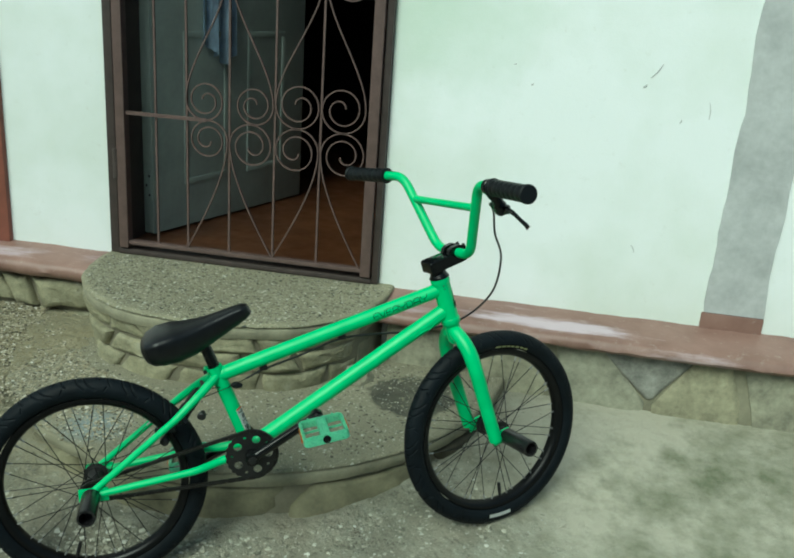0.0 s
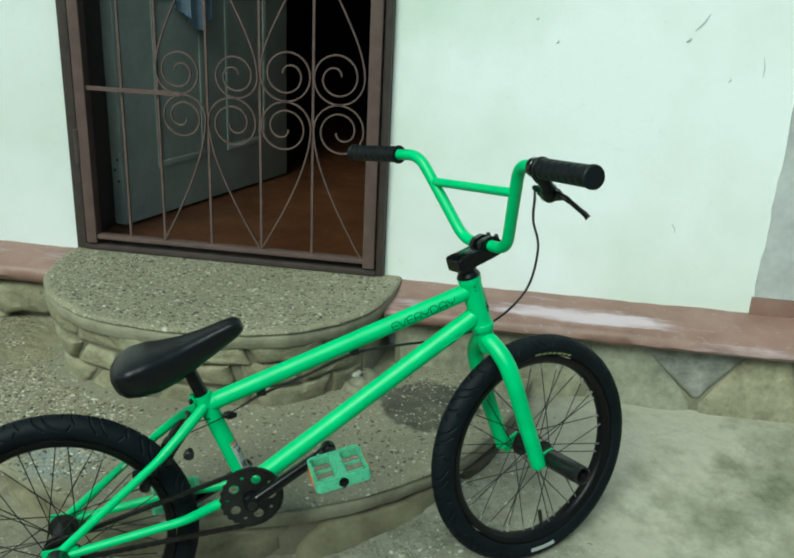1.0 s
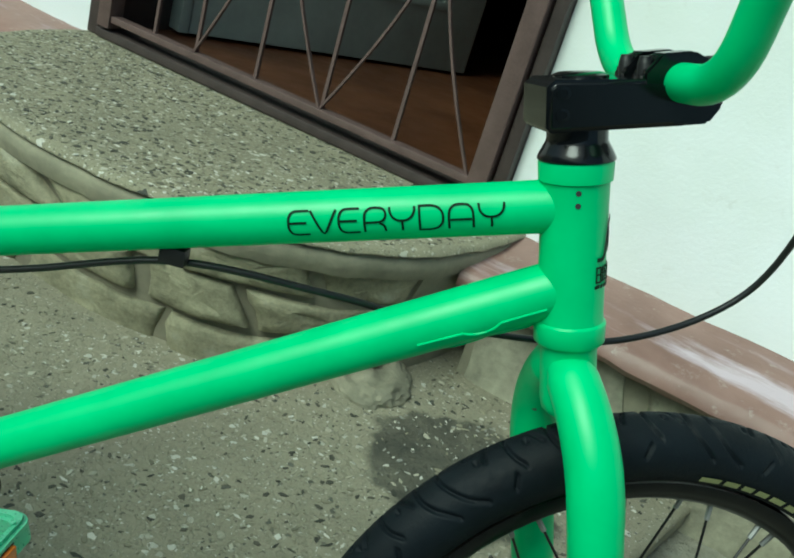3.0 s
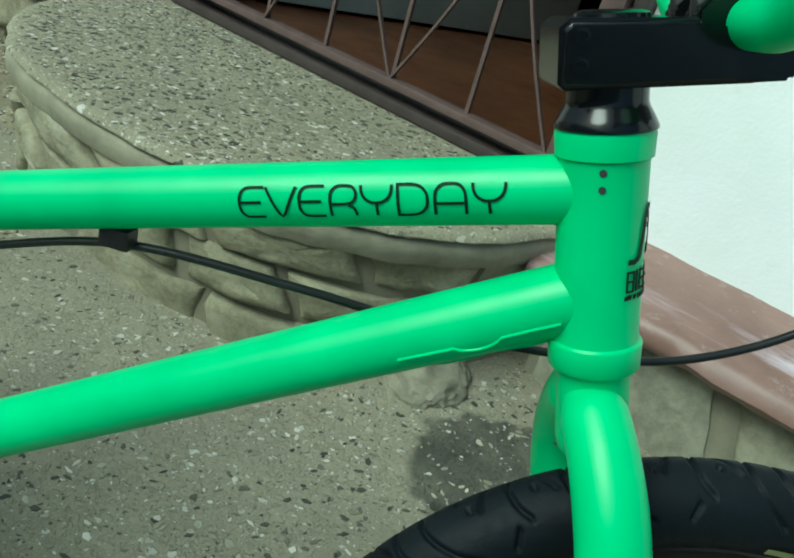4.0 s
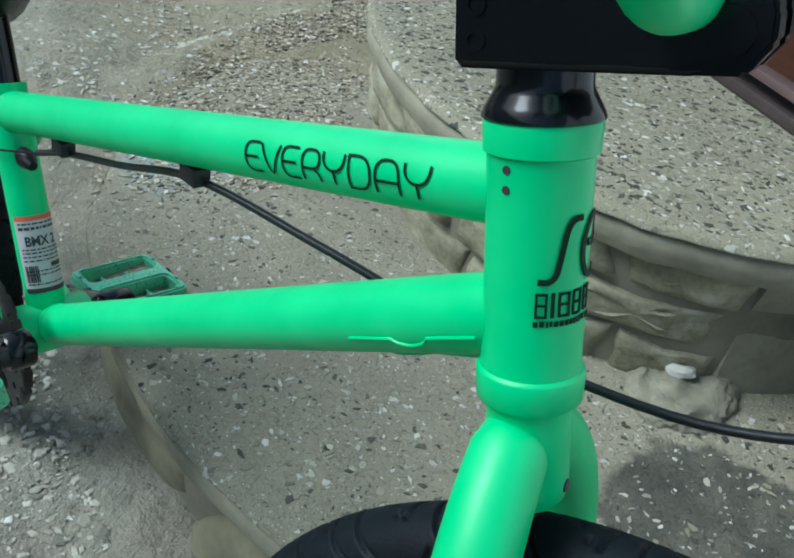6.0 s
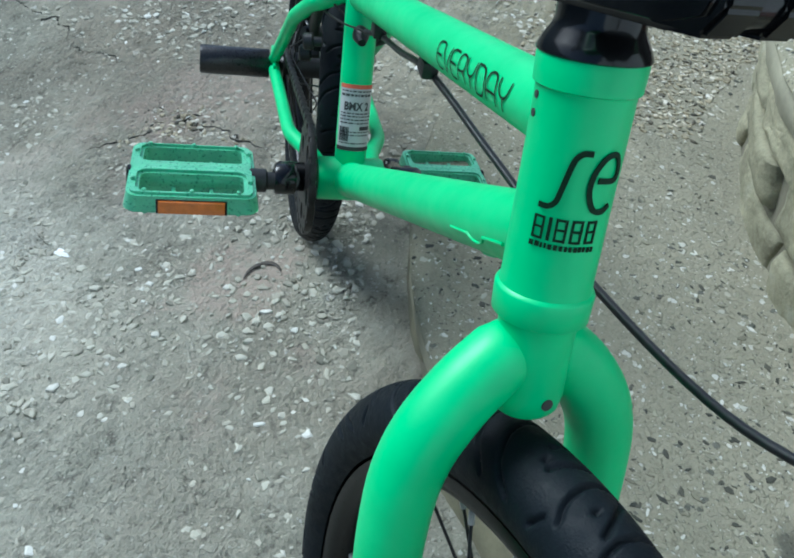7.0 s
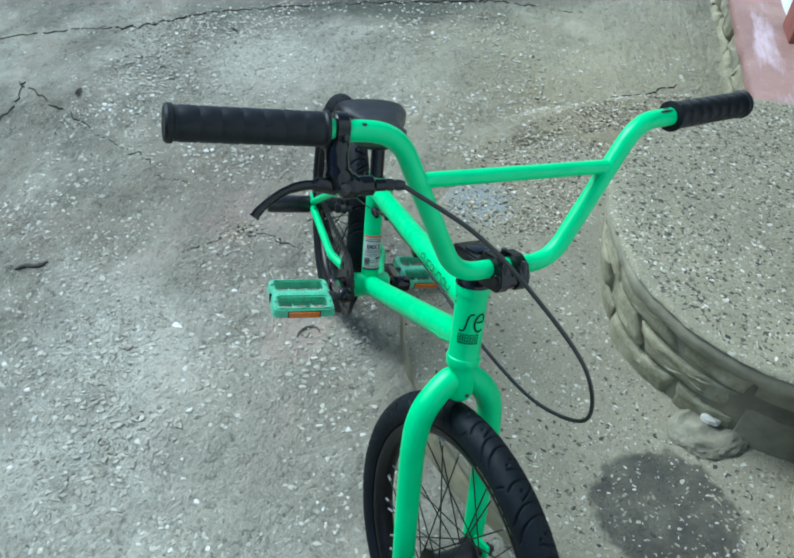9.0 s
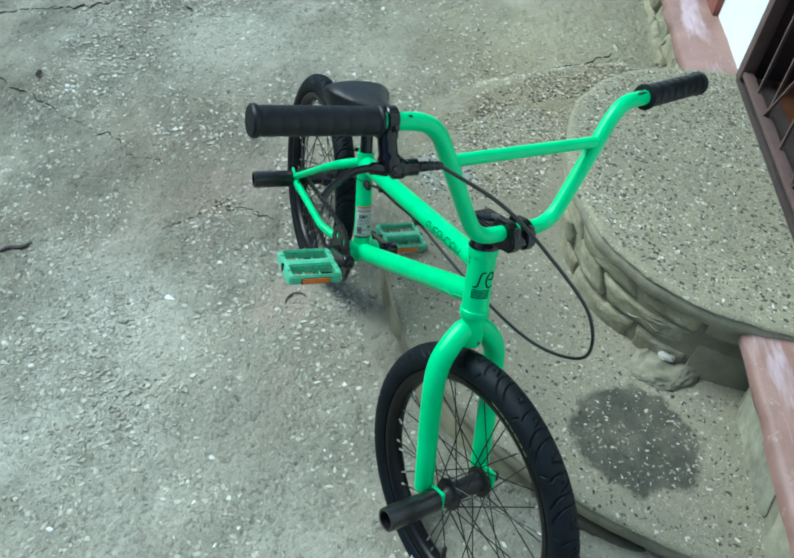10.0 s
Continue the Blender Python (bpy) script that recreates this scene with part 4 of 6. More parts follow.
# ---------------------------------------------------------------- inside the room
def build_door():
    """A panelled door leaf, swung open into the room."""
    a, b = Vector((-0.515, 0.200)), Vector((-0.225, 1.04))
    d = (b - a).normalized()
    m = Matrix(((d.x, -d.y, 0, a.x), (d.y, d.x, 0, a.y), (0, 0, 1, FLOOR_Z + 0.008), (0, 0, 0, 1)))
    door = tagged(empty("door_1", m), "open panelled interior door in grey-white paint", "door", kind="structure")
    length = (b - a).length
    part("leaf", box(0, length, 0.0, 0.04, 0, 2.0, bevel=0.004), M["door"], door)
    for z0, z1 in ((0.16, 0.72), (0.86, 1.42), (1.54, 1.88)):
        for x0, x1 in ((0.14, length / 2 - 0.06), (length / 2 + 0.06, length - 0.14)):
            bm = bmesh.new()
            for d0, d1, e0, e1 in ((x0, x1, z0, z0 + 0.022), (x0, x1, z1 - 0.022, z1), (x0, x0 + 0.022, z0 + 0.022, z1 - 0.022), (x1 - 0.022, x1, z0 + 0.022, z1 - 0.022)):
                box(d0, d1, -0.004, 0.002, e0, e1, bevel=0.002, bm=bm)
            part("panel_moulding", bm, M["door"], door)
    part("edge_strip", box(-0.026, -0.002, -0.004, 0.044, 0, 2.02, bevel=0.003), M["door"], door, "white painted hinge edge")
    for z in (0.125, 0.95, 1.7):
        h = part("hinge", box(-0.029, -0.026, 0.004, 0.036, z, z + 0.11, bevel=0.001), M["door"], door, "painted butt hinge with dark screws")
        for k in range(3):
            part("screw", turned((-0.029, 0.012 + 0.014 * (k % 2), z + 0.02 + k * 0.035), (-0.0305, 0.012 + 0.014 * (k % 2), z + 0.02 + k * 0.035), [(0, 0.005), (1, 0.004)], sides=10), M["dull_black"], h)


build_door()


def build_cloth():
    """A pale cloth hanging in folds from a hook on the open door."""
    bm = bmesh.new()
    n, k = 26, 40
    grid = []
    for j in range(k + 1):
        s = j / k
        row = []
        for i in range(n + 1):
            u = i / n - 0.5
            wide = 0.10 + 0.10 * s - 0.05 * max(0, s - 0.8) * 5 * abs(u)
            fold = 0.018 * math.sin(u * 17 + 1.5 * s) * (0.35 + s) + 0.008 * math.sin(u * 41 + 4 * s)
            tail = 0.035 * math.sin(u * 5 + 0.6)
            row.append(bm.verts.new((0.0 + u * wide, -0.045 + fold, 2.05 - s * (0.98 + tail))))
        grid.append(row)
    for A, B in zip(grid, grid[1:]):
        for i in range(n):
            bm.faces.new((A[i], A[i + 1], B[i + 1], B[i]))
    bmesh.ops.solidify(bm, geom=bm.faces[:], thickness=0.003)
    d = (Vector((-0.265, 1.06)) - Vector((-0.522, 0.275))).normalized()
    at = Vector((-0.522, 0.275)) + d * 0.25
    bm.transform(Matrix(((d.x, -d.y, 0, at.x), (d.y, d.x, 0, at.y), (0, 0, 1, 0), (0, 0, 0, 1))))
    tagged(mesh_object("hanging_cloth", bm, M["cloth"], smooth=80), "pale blue cloth hanging in folds on the open door", "cloth")


build_cloth()


# ---------------------------------------------------------------- bicycle
# its own axes: x forward, y to its left, z up, from the rear axle; it leans on its left pedal, which rests on the lower step
BIKE = Matrix(((0.9313, -0.4061, -0.0901, -0.0606), (0.4114, 0.9319, 0.0515, -1.0872), (0.0618, -0.0834, 1.0147, 0.2352), (0, 0, 0, 1)))
HEAD_ANGLE, STEER = radians(75.3), radians(15.04)
AX = Vector((-math.cos(HEAD_ANGLE), 0, math.sin(HEAD_ANGLE)))
FW = Vector((math.sin(HEAD_ANGLE), 0, math.cos(HEAD_ANGLE)))
HT_LEN = 0.1158
HT_TOP = Vector((0.7977, 0, 0.4165))
HT_BOT = HT_TOP - AX * HT_LEN
BB = Vector((0.3462, 0, 0.0469))
ST_TOP = Vector((0.2770, 0, 0.2479))
TYRE_R, TYRE_W = 0.2230, 0.0243
TURN = Matrix.Translation(HT_BOT) @ Matrix.Rotation(STEER, 4, AX) @ Matrix.Translation(-HT_BOT)
FRONT_AXLE = HT_BOT - AX * 0.3052 + FW * 0.0373


def H(a, f, l=0.0):
    """A place by the steering axis: a up from the head tube's lower end, f forward, l to the left."""
    return HT_BOT + AX * a + FW * f + Vector((0, l, 0))


def flatten(bm, mat4):
    bm.transform(mat4)
    return bm


def text_mesh(body, weight=0.0):
    cu = bpy.data.curves.new("lettering", "FONT")
    cu.body = body
    cu.resolution_u = 4
    cu.offset = weight
    ob = bpy.data.objects.new("lettering", cu)
    scene.collection.objects.link(ob)
    bpy.context.view_layer.update()
    me = bpy.data.meshes.new_from_object(ob.evaluated_get(bpy.context.evaluated_depsgraph_get()))
    bpy.data.objects.remove(ob)
    bm = bmesh.new()
    bm.from_mesh(me)
    bpy.data.meshes.remove(me)
    return bm


def wrap(bm, a, b, radius, angle, length, height, lift=0.0006, zero=None, taper=0.0):
    """Lays a flat drawing on a tube from a to b: its width runs along the tube, its height round it, centred on an angle."""
    xs = [q.co.x for q in bm.verts]
    ys = [q.co.y for q in bm.verts]
    x0, y0, sx, sy = min(xs), (min(ys) + max(ys)) / 2, length / (max(xs) - min(xs)), height / (max(ys) - min(ys))
    for q in bm.verts:
        q.co = Vector(((q.co.x - x0) * sx, (q.co.y - y0) * sy, 0))
    for k in range(-8, 9):
        yy = height * k / 16
        bmesh.ops.bisect_plane(bm, geom=bm.verts[:] + bm.edges[:] + bm.faces[:], plane_co=(0, yy, 0), plane_no=(0, 1, 0))
    a, b = Vector(a), Vector(b)
    t = (b - a).normalized()
    right = Vector((0, -1, 0))
    if zero is not None:
        right = Vector(zero)
    right = (right - t * right.dot(t)).normalized()
    upw = right.cross(t) * -1
    if upw.z < 0 and abs(t.z) < 0.9:
        upw = -upw
    for q in bm.verts:
        ang = angle + q.co.y / radius
        q.co = a + t * q.co.x + (right * math.cos(ang) + upw * math.sin(ang)) * (radius + lift)
    bmesh.ops.recalc_face_normals(bm, faces=bm.faces)
    return bm


def tyre_mesh():
    """A tyre with thin arched grooves, tongues, dashes and dots cut into the tread."""
    nt, nc = 1500, 66
    period = 16
    step = 2 * math.pi * (TYRE_R + TYRE_W) / period
    strokes = [
        [(0.26, -0.034), (0.13, -0.025), (0.03, -0.010), (0.0, 0.004), (0.03, 0.016), (0.16, 0.034)],
        [(0.60, -0.021), (0.545, -0.012), (0.52, 0.002), (0.545, 0.013), (0.62, 0.0155), (0.69, 0.006), (0.78, -0.008)],
        [(0.98, 0.034), (0.90, 0.024), (0.84, 0.010), (0.83, -0.004), (0.88, -0.018), (1.02, -0.034)],
        [(0.35, -0.005), (0.41, 0.012)], [(0.22, 0.012), (0.33, 0.026)], [(0.47, -0.034), (0.52, -0.025)], [(0.64, 0.026), (0.70, 0.034)]]
    dots = [(0.23, 0.003), (0.29, -0.005), (0.42, 0.020), (0.345, -0.0065), (0.66, -0.004)]
    theta = np.linspace(0, 2 * np.pi, nt, endpoint=False)
    phi = np.linspace(-2.35, 2.35, nc)
    T_, P_ = np.meshgrid(theta, phi, indexing="ij")
    s = (-T_ / (2 * np.pi) * period) % 1.0
    u = P_ * TYRE_W
    depth = np.zeros_like(s)
    for line in strokes:
        best = np.full(s.shape, 1e9)
        fine = [(p.x, p.y) for p in spline([(a, b, 0) for a, b in line], 5)] if len(line) > 2 else line
        for (s0, u0), (s1, u1) in zip(fine, fine[1:]):
            for shift in (-1, 0, 1):
                ax_, ay, bx, by = (s0 + shift) * step, u0, (s1 + shift) * step, u1
                px_, py_ = s * step, u
                k = np.clip(((px_ - ax_) * (bx - ax_) + (py_ - ay) * (by - ay)) / ((bx - ax_) ** 2 + (by - ay) ** 2), 0, 1)
                best = np.minimum(best, np.hypot(px_ - ax_ - k * (bx - ax_), py_ - ay - k * (by - ay)))
        depth = np.maximum(depth, np.clip((0.0017 - best) / 0.0009, 0, 1))
    for ds, du in dots:
        for shift in (-1, 0, 1):
            best = np.hypot((s - ds - shift) * step, u - du)
            depth = np.maximum(depth, np.clip((0.0024 - best) / 0.0010, 0, 1))
    r_minor = TYRE_W * (1 - 0.06 * np.abs(np.sin(P_))) - depth * 0.0030
    rad = TYRE_R + np.cos(P_) * r_minor
    co = np.stack([np.cos(T_) * rad, np.sin(P_) * r_minor, np.sin(T_) * rad], -1).reshape(-1, 3)
    idx = np.arange(nt * nc).reshape(nt, nc)
    nx = np.roll(idx, -1, axis=0)
    quads = np.stack([idx[:, :-1], idx[:, 1:], nx[:, 1:], nx[:, :-1]], -1).reshape(-1, 4)
    me = bpy.data.meshes.new("tyre")
    me.from_pydata(co.tolist(), [], quads.tolist())
    me.materials.append(M["rubber"])
    me.shade_smooth()
    return me


TYRE = tyre_mesh()


def sidewall_marks(spans, side, radius, wide, material, name, wheel, label):
    """Short printed bars on a tyre's side."""
    bm = bmesh.new()
    for a0, a1 in spans:
        n = max(2, int((a1 - a0) / 0.02))
        rows = []
        for k in range(n + 1):
            q = a0 + (a1 - a0) * k / n
            row = []
            for r in (radius - wide / 2, radius + wide / 2):
                c = max(-1.0, min(1.0, (r - TYRE_R) / (TYRE_W * 0.965)))
                y = side * (math.sqrt(1 - c * c) * TYRE_W * 0.965 + 0.0008)
                row.append(bm.verts.new((math.cos(q) * r, y, math.sin(q) * r)))
            rows.append(row)
        for A, B in zip(rows, rows[1:]):
            bm.faces.new((A[0], A[1], B[1], B[0]))
    bmesh.ops.solidify(bm, geom=bm.faces[:], thickness=0.0006)
    return part(name, bm, material, wheel, label)


def build_wheel(name, bike, place, hub_half, label, roll):
    rim = bmesh.new()
    prof = [(0.016, 0.2045), (0.0165, 0.199), (0.013, 0.192), (0.006, 0.187), (-0.006, 0.187), (-0.013, 0.192), (-0.0165, 0.199), (-0.016, 0.2045), (-0.012, 0.2035), (-0.009, 0.198), (0.009, 0.198), (0.012, 0.2035)]
    lathe(rim, (0, 0, 0), (0, 1, 0), prof, sides=96, closed=True)
    wheel = part(name, rim, M["rim"], bike, label)
    wheel.matrix_local = place @ Matrix.Rotation(roll, 4, "Y")
    shared("tyre", TYRE, wheel, "black street tyre with curved grooves")
    hub = turned((0, -hub_half, 0), (0, hub_half, 0), [(0, 0.006), (0.04, 0.0085), (0.10, 0.014), (0.16, 0.0155), (0.165, 0.027), (0.20, 0.027), (0.22, 0.018), (0.5, 0.016), (0.78, 0.018), (0.80, 0.027), (0.835, 0.027), (0.84, 0.0155), (0.90, 0.014), (0.96, 0.0085), (1, 0.006)], sides=28)
    part("hub", hub, M["dull_black"], wheel)
    fy = hub_half * 0.64
    for side in (-1, 1):
        for way in (-1, 1):
            a_rim = way * radians(52)
            me = None
            for k in range(9):
                q = 2 * math.pi * (k + (0.25 if way > 0 else 0.0) + (0.5 if side > 0 else 0)) / 9
                if me is None:
                    p0 = Vector((0.025, side * fy + way * 0.0018, 0))
                    p1 = Vector((math.cos(a_rim) * 0.188, side * 0.002, math.sin(a_rim) * 0.188))
                    tip = p1 - (p1 - p0).normalized() * 0.013
                    bm = bmesh.new()
                    sweep(bm, [p0, p1], 0.00105, sides=6)
                    sp = part("spoke", bm, M["spoke"], wheel)
                    me = sp.data
                    np_ = part("nipple", tube([tip, p1], 0.0020, sides=6), M["nipple"], wheel, "bright spoke nipple")
                    me2 = np_.data
                else:
                    sp, np_ = shared("spoke", me, wheel), shared("nipple", me2, wheel, "bright spoke nipple")
                sp.matrix_local = np_.matrix_local = Matrix.Rotation(q, 4, "Y")
    part("valve", turned((0.020, 0, -0.187), (0.016, 0, -0.149), [(0, 0.004), (0.3, 0.0035), (0.32, 0.0045), (0.9, 0.0045), (1, 0.003)], sides=12), M["dull_black"], wheel)
    for side in (-1, 1):
        part("axle_nut", turned((0, side * (hub_half + 0.006), 0), (0, side * (hub_half + 0.022), 0), [(0, 0.011), (0.6, 0.011), (0.62, 0.006), (1, 0.006)], sides=6), M["dull_black"], wheel)
    return wheel


def peg(wheel, y0, y1):
    bm = turned((0, y0, 0), (0, y1, 0), [(0, 0.0185), (0.02, 0.0195), (0.96, 0.0195), (1.0, 0.0185), (1.0, 0.0145), (0.55, 0.0145)], sides=32)
    part("peg", bm, M["peg"], wheel, "scuffed black axle peg")


def ring_plate(outer, inner_list, z0, z1, bevel):
    """A plate with an outline and holes in it, of some thickness, edges softened."""
    bm = bmesh.new()
    edges_ = []
    for loop_ in [outer] + inner_list:
        vs = [bm.verts.new((x, y, z0)) for x, y in loop_]
        edges_ += [bm.edges.new((vs[k], vs[(k + 1) % len(vs)])) for k in range(len(vs))]
    bmesh.ops.triangle_fill(bm, edges=edges_, use_beauty=True, use_dissolve=False)
    made = bmesh.ops.extrude_face_region(bm, geom=bm.faces[:])
    bmesh.ops.translate(bm, verts=[q for q in made["geom"] if isinstance(q, bmesh.types.BMVert)], vec=(0, 0, z1 - z0))
    bmesh.ops.recalc_face_normals(bm, faces=bm.faces)
    bmesh.ops.bevel(bm, geom=[e for e in bm.edges if len(e.link_faces) == 2 and e.calc_face_angle() > 1.0 and abs(e.verts[0].co.z - e.verts[1].co.z) < 1e-6], offset=bevel, segments=2, affect="EDGES")
    return bm


def round_rect(x0, x1, y0, y1, r, bow=0.0, n=5):
    """A rectangle with rounded corners; bow pinches the sides that run along x at mid length."""
    out = []
    for cx, cy, q0 in ((x1 - r, y1 - r, 0), (x0 + r, y1 - r, 90), (x0 + r, y0 + r, 180), (x1 - r, y0 + r, 270)):
        for k in range(n + 1):
            q = radians(q0 + 90 * k / n)
            out.append((cx + math.cos(q) * r, cy + math.sin(q) * r))
    return out


def build_pedal(bike, crank_end, centre, pitch, side):
    """A platform pedal: a cage with two windows, spindle housing, ribs, pins and a reflector at either end."""
    m = Matrix.Translation(centre) @ Matrix.Rotation(-pitch, 4, "Y")
    hw, hl, hh = 0.0500, 0.0490, 0.0105
    outer = round_rect(-hl, hl, -hw, hw, 0.010)
    holes = [round_rect(0.0105, hl - 0.0070, -hw + 0.0095, hw - 0.0095, 0.006), round_rect(-hl + 0.0070, -0.0105, -hw + 0.0095, hw - 0.0095, 0.006)]
    cage = ring_plate(outer, holes, -hh, hh, 0.0026)
    for q in cage.verts:
        q.co.z *= 1.0 - 0.16 * (abs(q.co.x) / hl) ** 2
        if q.co.z < 0:
            q.co.y *= 1.05
    pedal = part("pedal", cage, M["pedal"], bike, "translucent mint green plastic platform pedal", smooth=50)
    pedal.matrix_local = m
    part("spindle_housing", turned((0, -hw + 0.006, 0), (0, hw - 0.006, 0), [(0, 0.0095), (0.1, 0.0112), (0.9, 0.0112), (1, 0.0095)], sides=24), M["pedal"], pedal)
    for s in (-1, 1):
        for k in (-0.30, 0.30):
            part("rib", box(s * 0.010 if s > 0 else -hl + 0.008, hl - 0.008 if s > 0 else -0.010, k * hw - 0.0016, k * hw + 0.0016, -hh * 0.80, -hh * 0.35), M["pedal"], pedal)
        frame_ = part("reflector_frame", box(s * (hl - 0.002) - 0.002, s * (hl - 0.002) + 0.0022, -0.0275, 0.0275, -0.0085, 0.0045, bevel=0.001), M["black"], pedal)
        part("reflector", box(s * (hl + 0.0012) - 0.0014, s * (hl + 0.0012) + 0.0014, -0.0255, 0.0255, -0.0072, 0.0033, bevel=0.0008), M["amber"], pedal, "amber reflector")
        for k in (-0.72, 0.0, 0.72):
            for z in (-1, 1):
                part("pin", turned((s * (hl - 0.005), k * hw, z * (hh * 0.83 - 0.001)), (s * (hl - 0.005), k * hw, z * (hh * 0.83 + 0.0022)), [(0, 0.0020), (0.8, 0.0019), (1, 0.0012)], sides=8), M["pedal"], pedal)
        for k in (-0.55, 0.55):
            part("pin", turned((k * hl, s * (hw - 0.0045), hh * 0.94), (k * hl, s * (hw - 0.0045), hh + 0.0022), [(0, 0.0020), (0.8, 0.0019), (1, 0.0012)], sides=8), M["pedal"], pedal)
    part("spindle_cap", turned((0, side * (hw - 0.001), 0), (0, side * (hw + 0.0025), 0), [(0, 0.0088), (0.7, 0.0088), (1, 0.0072)], sides=20), M["black"], pedal)
    part("spindle", turned((0, crank_end.y - centre.y, 0), (0, -side * (hw - 0.004), 0), [(0, 0.0075), (0.5, 0.0075), (0.55, 0.010), (1, 0.010)], sides=16), M["dull_black"], pedal)


def build_bicycle():
    bike = tagged(empty("bicycle", BIKE), "bright green freestyle bicycle with black tyres, leaning by the step", "bicycle")
    G = M["green"]
    # frame
    bm = turned(HT_BOT, HT_TOP, [(0, 0.0216), (0.008, 0.0224), (0.112, 0.0228), (0.120, 0.0224), (0.128, 0.0212), (0.17, 0.0207), (0.5, 0.0206), (0.878, 0.0208), (0.890, 0.0210), (0.897, 0.0224), (0.985, 0.0229), (1.0, 0.0225)], sides=48)
    frame_ob = part("frame", bm, G, bike, "welded steel frame in bright green enamel")
    tt_a, tt_b = ST_TOP + Vector((0.006, 0, -0.022)), H(HT_LEN * 0.755, -0.006)
    dt_a, dt_b = BB + Vector((0.008, 0, 0.004)), H(HT_LEN * 0.305, -0.006)
    part("top_tube", tube([tt_a, tt_b], 0.0165, sides=40), G, frame_ob)
    part("down_tube", tube([dt_a, dt_b], 0.0180, sides=40), G, frame_ob)
    part("seat_tube", turned(BB, ST_TOP, [(0, 0.0165), (0.86, 0.0165), (0.90, 0.0172), (1, 0.0172)], sides=36), G, frame_ob)
    part("bottom_bracket_shell", turned(BB + Vector((0, -0.035, 0)), BB + Vector((0, 0.035, 0)), [(0, 0.0215), (0.03, 0.023), (0.97, 0.023), (1, 0.0215)], sides=36), G, frame_ob)
    for p, q, r in ((dt_a, dt_b, 0.0187), (tt_a, tt_b, 0.0172)):
        d = (q - p).normalized()
        s0 = p + d * 0.016
        part("weld", turned(s0, s0 + d * 0.006, [(0, r + 0.0001), (0.5, r - 0.0002), (1, r - 0.0011)], sides=40), G, frame_ob)
    # gusset under the head end of the down tube: a plate with a scooped edge
    d = (dt_a - dt_b).normalized()
    nrm = Vector((-d.z, 0, d.x))
    nrm = nrm if nrm.z < 0 else -nrm
    rim_pts = [(0.012, 0.0)] + [(p.x, p.y) for p in spline([(0.012, 0.0160, 0), (0.026, 0.0189, 0), (0.040, 0.0186, 0), (0.052, 0.0178, 0), (0.062, 0.0187, 0), (0.078, 0.0186, 0), (0.088, 0.0160, 0)], 5)] + [(0.090, 0.0)]
    bm = bmesh.new()
    sides_ = [[bm.verts.new(dt_b + d * u + nrm * v_ + Vector((0, y, 0))) for u, v_ in rim_pts] for y in (-0.0040, 0.0040)]
    bm.faces.new(sides_[0])
    bm.faces.new(sides_[1][::-1])
    for k in range(len(rim_pts)):
        k2 = (k + 1) % len(rim_pts)
        bm.faces.new((sides_[0][k], sides_[0][k2], sides_[1][k2], sides_[1][k]))
    bmesh.ops.recalc_face_normals(bm, faces=bm.faces)
    part("gusset", bm, G, frame_ob)
    bm = bmesh.new()
    for line in (((0.012, 70), (0.028, 70), (0.042, 69)), ((0.041, 70), (0.046, 60), (0.054, 55), (0.062, 60), (0.067, 70)), ((0.066, 68), (0.080, 69), (0.096, 70))):
        on = [dt_b + d * u + (nrm * math.cos(radians(q)) + Vector((0, -1, 0)) * math.sin(radians(q))) * 0.0183 for u, q in line]
        sweep(bm, [Vector(p) for p in spline(on, 5)], 0.0009, sides=8)
    part("gusset_edge", bm, G, frame_ob)
    for side in (-1, 1):
        cs = rounded([BB + Vector((-0.008, side * 0.024, -0.002)), (0.275, side * 0.036, 0.034), (0.225, side * 0.054, 0.026), (0.0, side * 0.060, -0.002)], 0.12)
        n = len(cs)
        part("chainstay", tube(cs, [0.0100 - 0.002 * i / (n - 1) for i in range(n)], sides=20), G, frame_ob)
        ss = rounded([ST_TOP + Vector((0.004, side * 0.010, -0.020)), (0.232, side * 0.042, 0.190), (0.190, side * 0.056, 0.155), (0.004, side * 0.060, 0.008)], 0.10)
        part("seatstay", tube(ss, [0.0098 - 0.0022 * i / (len(ss) - 1) for i in range(len(ss))], sides=20), G, frame_ob)
        part("dropout", box(-0.026, 0.036, side * 0.0575, side * 0.0625, -0.016, 0.016, bevel=0.0018), G, frame_ob)
    for k, f in enumerate((0.855, 0.790)):
        c = HT_BOT + AX * HT_LEN * f
        out = Vector((0.0, -1, 0))
        part("vent_hole", turned(c + out * 0.0190, c + out * 0.0212, [(0, 0.0017), (1, 0.0017)], sides=14), M["ink"], frame_ob)
    # seat clamp bolt
    part("seat_clamp", turned(ST_TOP + Vector((-0.018, -0.010, -0.006)), ST_TOP + Vector((-0.018, 0.010, -0.006)), [(0, 0.006), (1, 0.006)], sides=14), G, frame_ob)
    part("clamp_bolt", turned(ST_TOP + Vector((-0.020, -0.018, -0.006)), ST_TOP + Vector((-0.020, -0.008, -0.006)), [(0, 0.0042), (1, 0.0042)], sides=6), M["dull_black"], frame_ob)
    # lettering on the top tube, drawing on the head tube, sticker on the seat tube
    tdir = (tt_b - tt_a).normalized()
    start = tt_a + tdir * ((0.6375 - tt_a.x) / tdir.x)
    bm = wrap(round_lettering(), start, tt_b, 0.0165, radians(0), 0.1335, 0.0164)
    part("lettering", bm, M["decal"], frame_ob, "dark green lettering")
    head_mark(frame_ob)
    seat_sticker(frame_ob)

    # fork, turned with the wheel and the bar
    bm = bmesh.new()
